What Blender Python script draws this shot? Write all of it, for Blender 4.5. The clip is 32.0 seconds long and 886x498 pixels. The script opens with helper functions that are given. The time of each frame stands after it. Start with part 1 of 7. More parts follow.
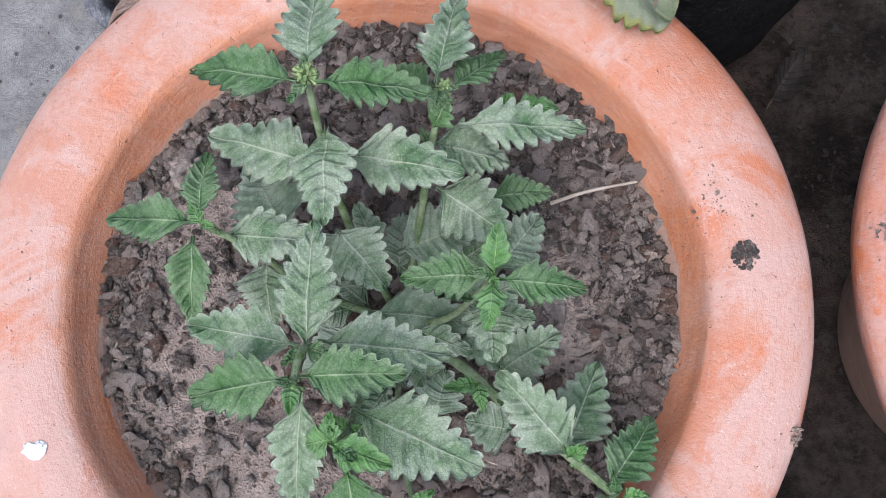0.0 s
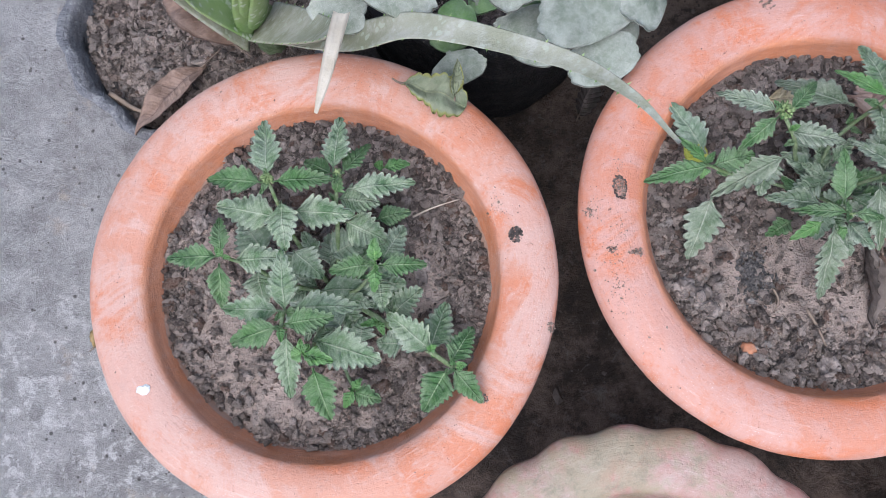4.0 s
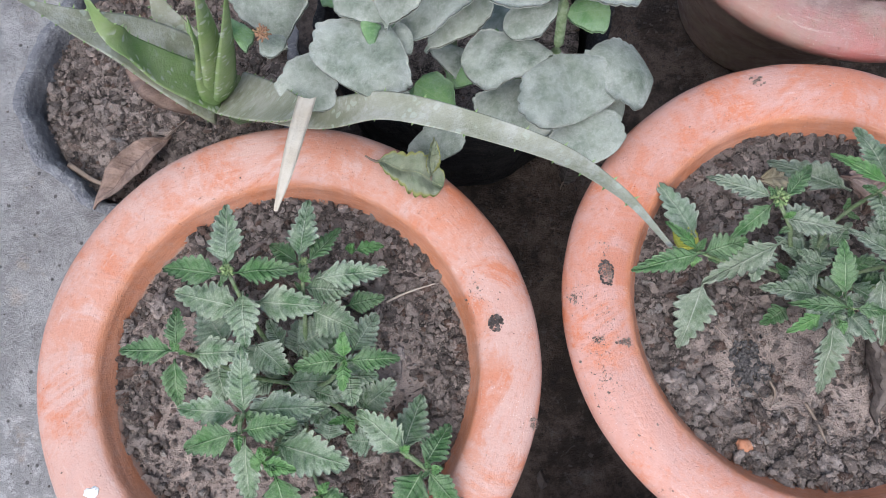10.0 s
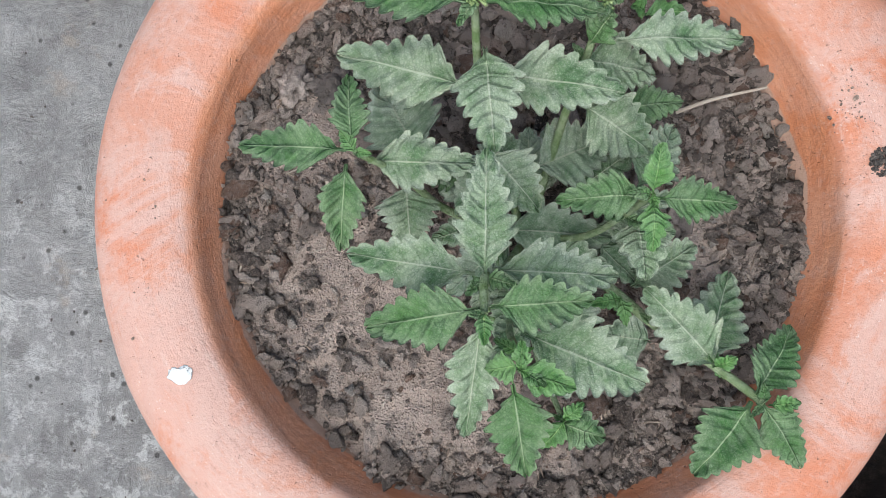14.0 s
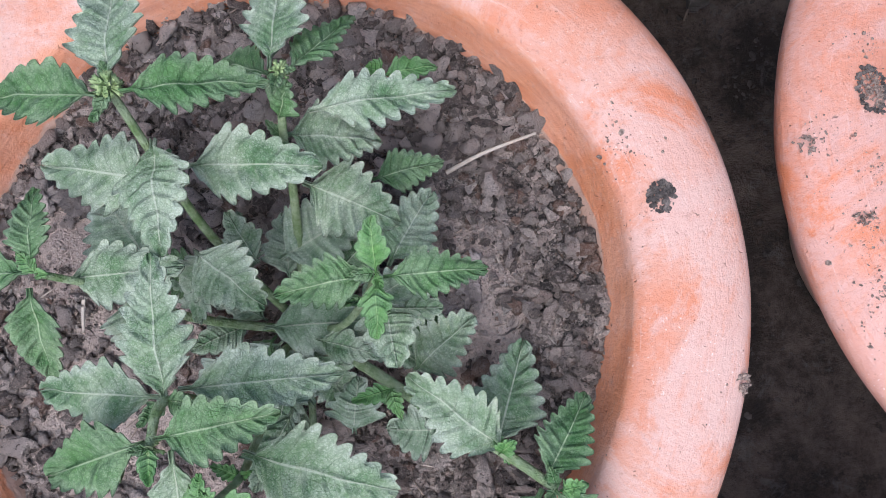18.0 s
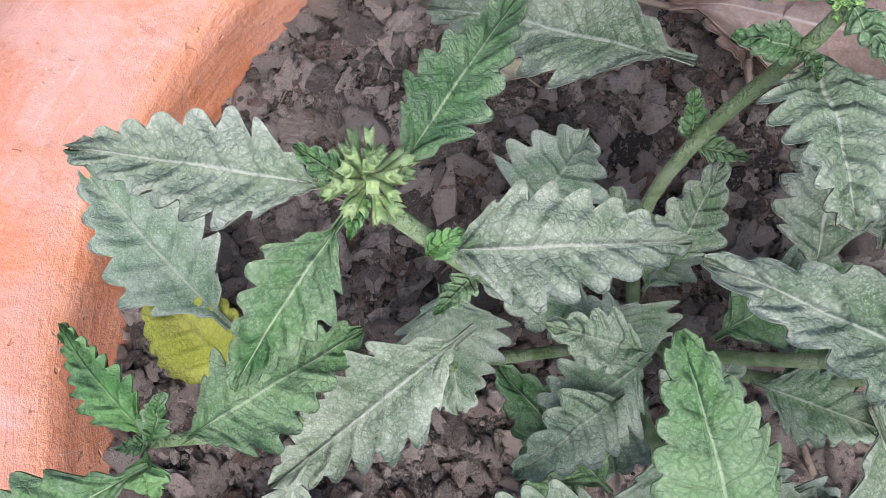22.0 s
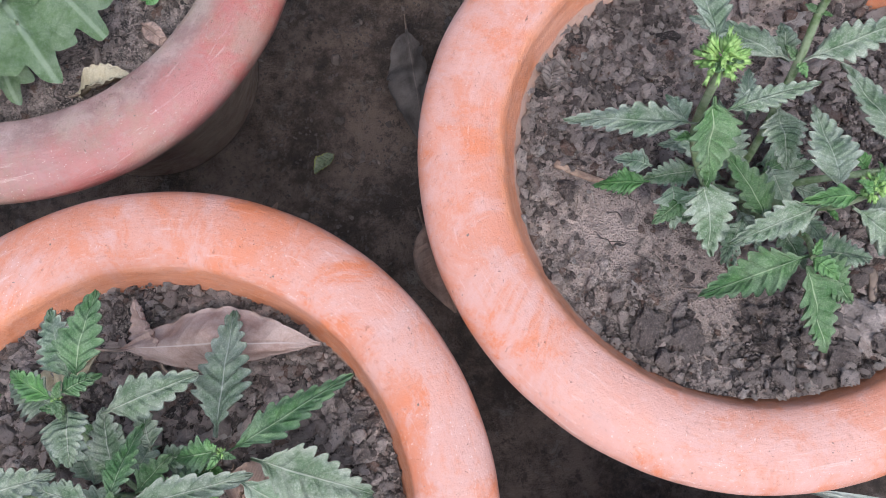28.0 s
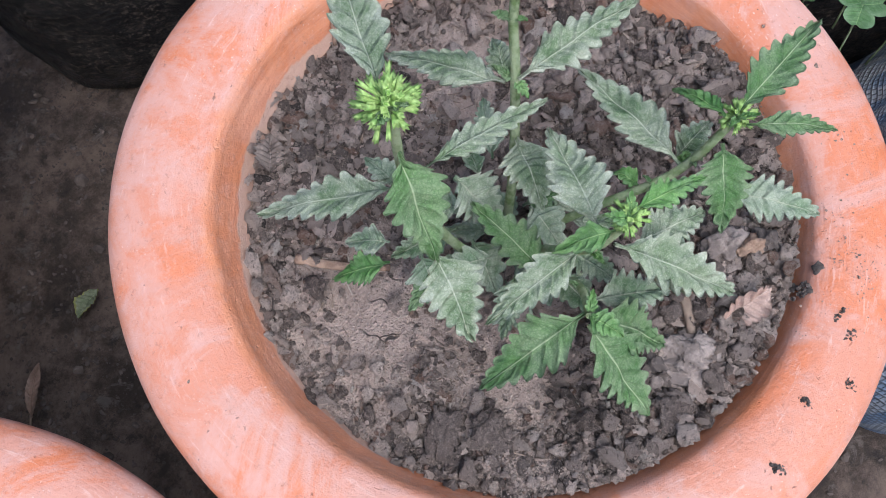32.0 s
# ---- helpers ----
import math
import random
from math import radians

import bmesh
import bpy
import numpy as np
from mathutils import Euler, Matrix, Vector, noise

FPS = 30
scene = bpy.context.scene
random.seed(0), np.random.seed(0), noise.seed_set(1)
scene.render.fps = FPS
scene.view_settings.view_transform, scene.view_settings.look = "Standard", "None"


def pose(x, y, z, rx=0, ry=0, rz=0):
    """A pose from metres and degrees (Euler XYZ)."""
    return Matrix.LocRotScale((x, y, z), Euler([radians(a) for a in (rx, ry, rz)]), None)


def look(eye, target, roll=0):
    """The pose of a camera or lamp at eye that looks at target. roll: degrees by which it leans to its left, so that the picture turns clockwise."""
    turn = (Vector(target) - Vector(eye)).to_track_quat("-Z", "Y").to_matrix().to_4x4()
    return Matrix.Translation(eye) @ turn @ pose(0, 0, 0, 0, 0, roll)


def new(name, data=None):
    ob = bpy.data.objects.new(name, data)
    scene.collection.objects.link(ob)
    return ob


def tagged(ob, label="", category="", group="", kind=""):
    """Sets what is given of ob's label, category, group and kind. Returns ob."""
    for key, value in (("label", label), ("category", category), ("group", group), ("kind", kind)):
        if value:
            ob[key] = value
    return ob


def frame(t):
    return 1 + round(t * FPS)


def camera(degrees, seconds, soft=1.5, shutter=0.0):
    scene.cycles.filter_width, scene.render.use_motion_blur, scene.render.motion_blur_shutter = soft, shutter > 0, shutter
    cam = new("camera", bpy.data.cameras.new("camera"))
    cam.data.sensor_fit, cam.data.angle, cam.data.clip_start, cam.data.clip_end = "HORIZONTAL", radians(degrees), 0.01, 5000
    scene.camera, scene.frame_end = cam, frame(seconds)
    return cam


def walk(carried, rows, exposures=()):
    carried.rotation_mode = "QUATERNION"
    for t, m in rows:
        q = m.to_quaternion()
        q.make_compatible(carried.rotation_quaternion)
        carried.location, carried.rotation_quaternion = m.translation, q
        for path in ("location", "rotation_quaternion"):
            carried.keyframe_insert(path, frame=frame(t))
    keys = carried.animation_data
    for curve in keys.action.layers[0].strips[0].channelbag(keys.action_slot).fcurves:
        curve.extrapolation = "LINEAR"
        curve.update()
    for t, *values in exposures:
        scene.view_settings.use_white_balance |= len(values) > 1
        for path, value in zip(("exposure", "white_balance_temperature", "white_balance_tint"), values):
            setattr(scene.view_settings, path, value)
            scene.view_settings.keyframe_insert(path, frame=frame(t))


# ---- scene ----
cam = camera(59.07, 32.0, 0.7)

PATH = [
    (0, (0.0017, 0.2034, 0.4846), (-0.0368, 0.2990, -0.0046), -19.33),
    (0.5, (-0.0013, 0.1839, 0.5233), (-0.0444, 0.2758, 0.0337), -21.12),
    (1, (-0.0051, 0.1727, 0.5324), (-0.0491, 0.2616, 0.0424), -22.10),
    (1.5, (-0.0081, 0.1716, 0.5252), (-0.0516, 0.2550, 0.0341), -23.99),
    (2, (-0.0001, 0.1760, 0.5268), (-0.0429, 0.2548, 0.0349), -26.02),
    (2.5, (0.0025, 0.1733, 0.5913), (-0.0380, 0.2473, 0.0985), -27.64),
    (4.5, (0.1099, 0.1774, 0.7194), (0.0969, 0.2573, 0.2260), -16.64),
    (5, (0.1764, 0.1791, 0.7268), (0.1734, 0.2719, 0.2355), -12.34),
    (5.5, (0.2320, 0.1736, 0.7236), (0.2594, 0.2888, 0.2379), -0.03),
    (6, (0.2877, 0.1875, 0.7226), (0.3412, 0.2982, 0.2380), 10.10),
    (6.5, (0.3139, 0.1799, 0.7267), (0.3878, 0.2934, 0.2454), 15.88),
    (7, (0.3383, 0.1741, 0.7340), (0.4239, 0.2902, 0.2552), 18.43),
    (7.5, (0.3430, 0.1700, 0.7338), (0.4309, 0.2863, 0.2555), 19.14),
    (8, (0.3176, 0.1765, 0.7281), (0.3964, 0.2929, 0.2483), 17.29),
    (8.5, (0.2707, 0.1811, 0.7165), (0.3301, 0.3007, 0.2347), 11.96),
    (9, (0.1940, 0.1941, 0.7089), (0.2329, 0.3122, 0.2246), 6.92),
    (9.5, (0.1231, 0.2082, 0.6949), (0.1387, 0.3176, 0.2073), 0.27),
    (10, (0.0655, 0.2103, 0.6836), (0.0574, 0.3106, 0.1938), -9.37),
    (10.5, (0.0216, 0.2072, 0.6799), (-0.0023, 0.3008, 0.1893), -16.69),
    (11, (-0.0115, 0.2159, 0.6620), (-0.0481, 0.2953, 0.1697), -25.50),
    (11.5, (-0.0341, 0.2230, 0.6269), (-0.0773, 0.2897, 0.1333), -32.65),
    (12, (-0.0438, 0.2264, 0.5936), (-0.0911, 0.2801, 0.0987), -40.36),
    (12.5, (-0.0567, 0.2165, 0.5607), (-0.1013, 0.2552, 0.0642), -47.42),
    (13, (-0.0694, 0.2141, 0.5363), (-0.1101, 0.2452, 0.0390), -50.59),
    (13.5, (-0.0658, 0.2113, 0.5086), (-0.1028, 0.2362, 0.0106), -54.18),
    (14, (-0.0493, 0.2134, 0.4881), (-0.0803, 0.2363, -0.0104), -52.51),
    (14.5, (-0.0345, 0.2168, 0.4832), (-0.0617, 0.2425, -0.0154), -46.74),
    (16.5, (-0.0131, 0.2069, 0.4565), (-0.0428, 0.2686, -0.0388), -29.30),
    (17, (-0.0040, 0.2079, 0.4582), (-0.0360, 0.2676, -0.0372), -32.48),
    (17.5, (0.0042, 0.2098, 0.4575), (-0.0278, 0.2688, -0.0380), -33.88),
    (18, (0.0277, 0.2190, 0.4563), (0.0032, 0.2841, -0.0389), -27.87),
    (18.5, (0.0850, 0.2320, 0.4512), (0.0823, 0.2942, -0.0449), -11.98),
    (19, (0.1397, 0.2482, 0.4535), (0.1416, 0.3002, -0.0438), -9.68),
    (19.5, (0.1829, 0.2599, 0.4397), (0.1926, 0.3135, -0.0573), -3.36),
    (20, (0.2124, 0.2781, 0.4179), (0.2304, 0.3264, -0.0795), 5.22),
    (20.5, (0.2324, 0.2848, 0.3946), (0.2558, 0.3279, -0.1030), 12.10),
    (21, (0.2412, 0.2893, 0.3771), (0.2628, 0.3263, -0.1211), 12.94),
    (21.5, (0.2452, 0.2907, 0.3623), (0.2638, 0.3205, -0.1364), 13.89),
    (22, (0.2489, 0.2950, 0.3508), (0.2650, 0.3205, -0.1483), 13.61),
    (22.5, (0.2499, 0.2929, 0.3457), (0.2716, 0.3138, -0.1534), 27.31),
    (23, (0.2529, 0.2756, 0.3522), (0.2723, 0.2944, -0.1471), 26.79),
    (23.5, (0.2617, 0.2562, 0.3604), (0.2756, 0.2847, -0.1386), 6.54),
    (24, (0.2640, 0.2425, 0.3662), (0.2760, 0.2738, -0.1326), 1.48),
    (24.5, (0.2671, 0.2383, 0.3714), (0.2789, 0.2764, -0.1270), -2.70),
    (26.5, (0.2841, 0.2359, 0.4514), (0.2868, 0.3129, -0.0426), -19.78),
    (27, (0.3174, 0.2354, 0.4829), (0.3341, 0.3200, -0.0096), -13.66),
    (27.5, (0.3774, 0.2319, 0.5222), (0.4086, 0.3244, 0.0318), -10.55),
    (28, (0.4291, 0.2226, 0.5576), (0.4742, 0.3165, 0.0686), -7.77),
    (28.5, (0.4599, 0.2106, 0.5674), (0.5226, 0.3067, 0.0808), -3.91),
    (29, (0.4873, 0.1981, 0.5691), (0.5639, 0.2938, 0.0844), -1.31),
    (29.5, (0.5047, 0.1920, 0.5634), (0.5931, 0.2877, 0.0806), 0.68),
    (30, (0.5112, 0.1960, 0.5463), (0.6088, 0.2907, 0.0651), 2.23),
    (30.5, (0.5166, 0.1979, 0.5352), (0.6199, 0.2906, 0.0548), 3.36),
    (31, (0.5196, 0.2008, 0.5247), (0.6259, 0.2898, 0.0443), 4.34),
    (31.5, (0.5152, 0.2034, 0.5104), (0.6226, 0.2885, 0.0295), 4.76),
    (32, (0.5076, 0.2052, 0.4915), (0.6158, 0.2878, 0.0104), 4.21),
]
EXPOSURES = [(0, 0.21, 5800, 10), (4.5, 0.16, 5720, 10), (9, 0.15, 5650, 10), (11.5, 0.14, 6170, 5.5), (14.5, 0.16, 6050, 3), (17, 0.28, 5800, 10), (19, 0.36, 5560, 12), (20, 0.40, 5900, 10), (22, 0.52, 5950, 12), (23, 0.68, 5920, 15), (24.5, 0.70, 5880, 19), (27, 0.24, 5620, 12), (28.5, 0.28, 5820, 11), (32, 0.34, 5850, 11)]
walk(cam, [(t, look(eye, target, roll)) for t, eye, target, roll in PATH], EXPOSURES)

# ---- light ----
world = bpy.data.worlds.new("world")
scene.world = world
world.use_nodes = True
wn = world.node_tree.nodes
sky = wn.new("ShaderNodeTexSky")
sky.sky_type = "NISHITA"
sky.sun_disc = False
sky.sun_elevation = radians(58)
sky.sun_rotation = radians(200)
sky.dust_density = 4.0
wn["Background"].inputs["Strength"].default_value = 0.15
world.node_tree.links.new(sky.outputs["Color"], wn["Background"].inputs["Color"])
sun_data = bpy.data.lights.new("sun", "SUN")
sun_data.energy = 2.6
sun_data.angle = radians(60)
sun_data.color = (1.0, 0.99, 0.985)
sun = new("sun", sun_data)
sun.matrix_world = look((0, 0, 3), (0.25, 0.9, 0.0))


# ---- materials ----
class Nodes:
    """A short way to write node materials."""

    def __init__(self, name):
        self.mat = bpy.data.materials.new(name)
        self.mat.use_nodes = True
        self.tree = self.mat.node_tree
        self.bsdf = self.tree.nodes["Principled BSDF"]
        self.out = self.tree.nodes["Material Output"]
        self.co = self.tree.nodes.new("ShaderNodeTexCoord")

    def put(self, socket, value):
        if isinstance(value, bpy.types.NodeSocket):
            self.tree.links.new(value, socket)
        elif isinstance(value, tuple) and len(value) == 3 and socket.type == "RGBA":
            socket.default_value = (*value, 1)
        else:
            socket.default_value = value

    def set(self, name, value):
        self.put(self.bsdf.inputs[name], value)

    def noise(self, scale, detail=3.0, rough=0.55, vec=None, dist=0.0):
        n = self.tree.nodes.new("ShaderNodeTexNoise")
        n.inputs["Scale"].default_value = scale
        n.inputs["Detail"].default_value = detail
        n.inputs["Roughness"].default_value = rough
        n.inputs["Distortion"].default_value = dist
        self.put(n.inputs["Vector"], vec or self.co.outputs["Object"])
        return n.outputs["Fac"]

    def voronoi(self, scale, vec=None, feature="F1"):
        n = self.tree.nodes.new("ShaderNodeTexVoronoi")
        n.feature = feature
        n.inputs["Scale"].default_value = scale
        self.put(n.inputs["Vector"], vec or self.co.outputs["Object"])
        return n.outputs["Distance"]

    def warped(self, scale, amount):
        """Object coordinates pushed about a little, to bend a pattern."""
        t = self.tree.nodes.new("ShaderNodeTexNoise")
        t.inputs["Scale"].default_value = scale
        self.put(t.inputs["Vector"], self.co.outputs["Object"])
        m = self.tree.nodes.new("ShaderNodeVectorMath")
        m.operation = "MULTIPLY_ADD"
        self.put(m.inputs[0], t.outputs["Color"])
        m.inputs[1].default_value = (amount, amount, amount)
        self.put(m.inputs[2], self.co.outputs["Object"])
        return m.outputs[0]

    def ramp(self, fac, lo, hi, a=0.0, b=1.0):
        n = self.tree.nodes.new("ShaderNodeMapRange")
        n.interpolation_type = "SMOOTHSTEP"
        for s, v in zip(n.inputs, (fac, lo, hi, a, b)):
            self.put(s, v)
        return n.outputs["Result"]

    def math(self, op, a, b=0.0, c=0.0):
        n = self.tree.nodes.new("ShaderNodeMath")
        n.operation = op
        for s, v in zip(n.inputs, (a, b, c)):
            self.put(s, v)
        return n.outputs[0]

    def mix(self, fac, a, b, blend="MIX"):
        n = self.tree.nodes.new("ShaderNodeMix")
        n.data_type, n.blend_type = "RGBA", blend
        self.put(n.inputs[0], fac)
        self.put(n.inputs[6], a)
        self.put(n.inputs[7], b)
        return n.outputs[2]

    def bump(self, height, strength=0.5, distance=0.002, normal=None):
        n = self.tree.nodes.new("ShaderNodeBump")
        n.inputs["Strength"].default_value = strength
        n.inputs["Distance"].default_value = distance
        self.put(n.inputs["Height"], height)
        if normal:
            self.put(n.inputs["Normal"], normal)
        return n.outputs["Normal"]

    def random(self):
        return self.tree.nodes.new("ShaderNodeObjectInfo").outputs["Random"]

    def island(self):
        return self.tree.nodes.new("ShaderNodeNewGeometry").outputs["Random Per Island"]

    def xyz(self, vec=None):
        n = self.tree.nodes.new("ShaderNodeSeparateXYZ")
        self.put(n.inputs[0], vec or self.co.outputs["Object"])
        return n.outputs

    def thin(self, amount, color):
        """Lets some light pass through a thin leaf."""
        t = self.tree.nodes.new("ShaderNodeBsdfTranslucent")
        self.put(t.inputs["Color"], color)
        m = self.tree.nodes.new("ShaderNodeMixShader")
        m.inputs[0].default_value = amount
        self.tree.links.new(self.bsdf.outputs[0], m.inputs[1])
        self.tree.links.new(t.outputs[0], m.inputs[2])
        self.tree.links.new(m.outputs[0], self.out.inputs["Surface"])


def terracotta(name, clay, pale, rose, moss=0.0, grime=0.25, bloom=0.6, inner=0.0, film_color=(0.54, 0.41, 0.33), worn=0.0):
    """Fired clay with chalky bloom, brush marks, specks; inner: the rim's radius where the mouth is darker, by bare
    clay and painted shade, and soil-stained.
    """
    n = Nodes(name)
    pos = n.xyz()
    dist = n.math("SQRT", n.math("ADD", n.math("MULTIPLY", pos[0], pos[0]), n.math("MULTIPLY", pos[1], pos[1])))
    big = n.noise(9, 6, 0.65, dist=1.2)
    mid = n.noise(36, 6, 0.7, dist=0.6)
    fine = n.noise(460, 4, 0.75)
    c = n.mix(n.ramp(big, 0.43, 0.57), clay, rose)
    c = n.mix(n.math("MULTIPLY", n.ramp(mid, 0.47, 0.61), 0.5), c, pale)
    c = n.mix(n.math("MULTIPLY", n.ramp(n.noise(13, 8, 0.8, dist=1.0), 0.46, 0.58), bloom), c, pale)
    around = n.math("ARCTAN2", pos[1], pos[0])
    brush = n.tree.nodes.new("ShaderNodeCombineXYZ")
    n.put(brush.inputs[0], n.math("MULTIPLY", around, 1.1))
    n.put(brush.inputs[1], n.math("MULTIPLY", dist, 60.0))
    n.put(brush.inputs[2], n.math("MULTIPLY", pos[2], 60.0))
    scratch = n.noise(5.0, 6, 0.75, brush.outputs[0], 0.5)
    c = n.mix(n.math("MULTIPLY", n.ramp(scratch, 0.57, 0.68), 0.34), c, (0.66, 0.50, 0.44))
    c = n.mix(n.math("MULTIPLY", n.ramp(scratch, 0.43, 0.32), 0.30), c, clay)
    c = n.mix(n.math("MULTIPLY", n.ramp(n.noise(22, 7, 0.8), 0.55, 0.70), grime), c, (0.34, 0.235, 0.205))
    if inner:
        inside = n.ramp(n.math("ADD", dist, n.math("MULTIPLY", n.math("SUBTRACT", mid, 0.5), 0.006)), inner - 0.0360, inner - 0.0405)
        # Deeper orange mouth wall: clay without bloom, plus the recess's shade put into colour.
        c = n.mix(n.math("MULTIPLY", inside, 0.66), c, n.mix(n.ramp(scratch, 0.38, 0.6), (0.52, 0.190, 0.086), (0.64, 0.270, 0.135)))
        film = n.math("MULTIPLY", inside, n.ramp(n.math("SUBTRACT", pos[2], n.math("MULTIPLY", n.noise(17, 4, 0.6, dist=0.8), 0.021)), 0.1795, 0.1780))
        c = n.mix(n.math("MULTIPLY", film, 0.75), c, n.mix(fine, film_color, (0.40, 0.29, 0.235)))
    c = n.mix(n.math("MULTIPLY", n.math("MULTIPLY", n.ramp(n.voronoi(520, n.warped(400, 0.003)), 0.20, 0.10), n.ramp(n.noise(26, 5), 0.48, 0.60)), 0.5), c, (0.70, 0.57, 0.50))
    c = n.mix(n.math("MULTIPLY", n.ramp(n.noise(210, 5, 0.8), 0.52, 0.64), 0.28), c, pale)
    c = n.mix(n.math("MULTIPLY", n.ramp(n.noise(270, 5, 0.8), 0.57, 0.68), 0.40), c, (0.26, 0.12, 0.08))
    c = n.mix(n.math("MULTIPLY", n.math("MULTIPLY", n.ramp(n.voronoi(170, n.warped(300, 0.006)), 0.12, 0.06), n.ramp(n.noise(34, 4), 0.48, 0.62)), 0.6), c, (0.11, 0.07, 0.055))
    if worn:
        band = n.ramp(n.math("ADD", dist, n.math("MULTIPLY", n.math("SUBTRACT", n.noise(12, 6, 0.7), 0.5), 0.05)), worn - 0.017, worn - 0.031)
        c = n.mix(n.math("MULTIPLY", band, 0.72), c, n.mix(n.ramp(n.noise(55, 6, 0.75), 0.4, 0.6), (0.200, 0.146, 0.126), (0.36, 0.275, 0.235)))
    if moss:
        c = n.mix(n.math("MULTIPLY", n.ramp(n.noise(14, 6, 0.75), 0.43, 0.57), moss), c, (0.25, 0.255, 0.14))
        c = n.mix(n.math("MULTIPLY", n.ramp(n.noise(60, 6, 0.75), 0.5, 0.66), 0.6 * moss), c, (0.10, 0.11, 0.07))
    n.set("Base Color", c)
    n.set("Roughness", n.ramp(mid, 0.40, 0.62, 0.28, 0.70))
    h = n.math("ADD", n.math("MULTIPLY", fine, 0.7), n.noise(80, 6, 0.75))
    h = n.math("ADD", h, n.math("MULTIPLY", scratch, 0.6))
    h = n.math("SUBTRACT", h, n.math("MULTIPLY", n.ramp(n.voronoi(170, n.warped(300, 0.006)), 0.12, 0.05), 1.0))
    n.set("Normal", n.bump(h, 0.55, 0.0013))
    return n.mat


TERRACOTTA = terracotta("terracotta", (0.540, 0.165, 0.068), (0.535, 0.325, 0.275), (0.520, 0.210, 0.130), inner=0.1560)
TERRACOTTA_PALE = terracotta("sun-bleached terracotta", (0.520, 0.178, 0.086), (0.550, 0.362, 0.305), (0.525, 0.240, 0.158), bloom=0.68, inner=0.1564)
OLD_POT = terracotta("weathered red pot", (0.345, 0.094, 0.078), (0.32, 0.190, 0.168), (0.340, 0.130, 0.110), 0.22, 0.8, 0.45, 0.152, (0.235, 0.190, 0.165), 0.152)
PINK_POT = terracotta("pink scalloped pot", (0.44, 0.185, 0.15), (0.48, 0.33, 0.285), (0.46, 0.225, 0.185), 0.3, 0.3)
PINK_MOSSY = terracotta("mossy pink pot", (0.43, 0.19, 0.155), (0.44, 0.33, 0.28), (0.40, 0.235, 0.195), 0.55, 0.4)


def soil_material(name):
    """UV u is 1 where the soil is washed smooth and sandy, 0 where it is crumbly."""
    n = Nodes(name)
    u = n.xyz(n.co.outputs["UV"])[0]
    u = n.ramp(n.math("ADD", u, n.math("MULTIPLY", n.math("SUBTRACT", n.noise(55, 6, 0.75), 0.5), 1.1)), 0.14, 0.66)
    # Darkest crumbly tones stand in for the shade in gaps between crumbs.
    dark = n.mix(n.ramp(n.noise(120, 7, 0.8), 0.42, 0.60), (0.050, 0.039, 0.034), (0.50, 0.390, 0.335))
    sand = n.mix(n.ramp(n.noise(38, 6, 0.75), 0.36, 0.66), (0.475, 0.360, 0.300), (0.69, 0.535, 0.45))
    sand = n.mix(n.math("MULTIPLY", n.ramp(n.noise(230, 6, 0.82), 0.53, 0.65), 0.5), sand, (0.165, 0.122, 0.104))
    c = n.mix(u, dark, sand)
    # Near-black flecks at random, painted for the shade of small crevices.
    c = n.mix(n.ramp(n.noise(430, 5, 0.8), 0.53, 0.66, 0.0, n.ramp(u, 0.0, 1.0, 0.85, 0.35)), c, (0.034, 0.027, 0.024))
    c = n.mix(n.math("MULTIPLY", n.ramp(n.noise(900, 3, 0.8), 0.53, 0.62), 0.75), c, (0.62, 0.51, 0.43))
    # Fine drying cracks; the shade inside them is painted near-black.
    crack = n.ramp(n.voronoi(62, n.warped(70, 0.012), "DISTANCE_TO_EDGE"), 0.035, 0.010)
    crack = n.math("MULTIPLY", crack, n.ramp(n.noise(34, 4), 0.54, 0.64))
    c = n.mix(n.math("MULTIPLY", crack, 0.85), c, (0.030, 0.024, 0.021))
    granule = n.ramp(n.voronoi(640, n.warped(500, 0.0012)), 0.46, 0.10)
    c = n.mix(n.math("MULTIPLY", granule, 0.30), c, (0.66, 0.54, 0.46))
    n.set("Base Color", c)
    n.set("Roughness", 0.95)
    h = n.math("ADD", n.noise(170, 7, 0.8), n.math("MULTIPLY", granule, 0.30))
    h = n.math("SUBTRACT", h, n.math("MULTIPLY", crack, 0.5))
    n.set("Normal", n.bump(h, 1.0, 0.0070))
    return n.mat


SOIL = soil_material("garden soil")


def crumb_material():
    n = Nodes("soil crumbs")
    r = n.island()
    c = n.mix(n.ramp(r, 0.0, 0.85), (0.150, 0.116, 0.100), (0.78, 0.64, 0.56))
    c = n.mix(n.ramp(r, 0.84, 0.93), c, (0.29, 0.18, 0.135))
    c = n.mix(n.ramp(r, 0.97, 0.99), c, (0.66, 0.58, 0.52))
    c = n.mix(n.ramp(n.noise(520, 5, 0.8), 0.47, 0.62, 0.0, 0.75), c, (0.50, 0.395, 0.335))
    c = n.mix(n.ramp(n.noise(340, 6, 0.82), 0.55, 0.65, 0.0, 0.85), c, (0.036, 0.028, 0.025))
    c = n.mix(n.math("MULTIPLY", n.ramp(n.noise(1700, 3, 0.8), 0.56, 0.66), 0.5), c, (0.60, 0.51, 0.44))
    n.set("Base Color", c)
    n.set("Roughness", 0.95)
    n.set("Specular IOR Level", 0.2)
    n.set("Normal", n.bump(n.math("ADD", n.noise(520, 6, 0.82), n.math("MULTIPLY", n.noise(1700, 4, 0.8), 0.6)), 1.0, 0.008))
    return n.mat


CRUMBS = crumb_material()


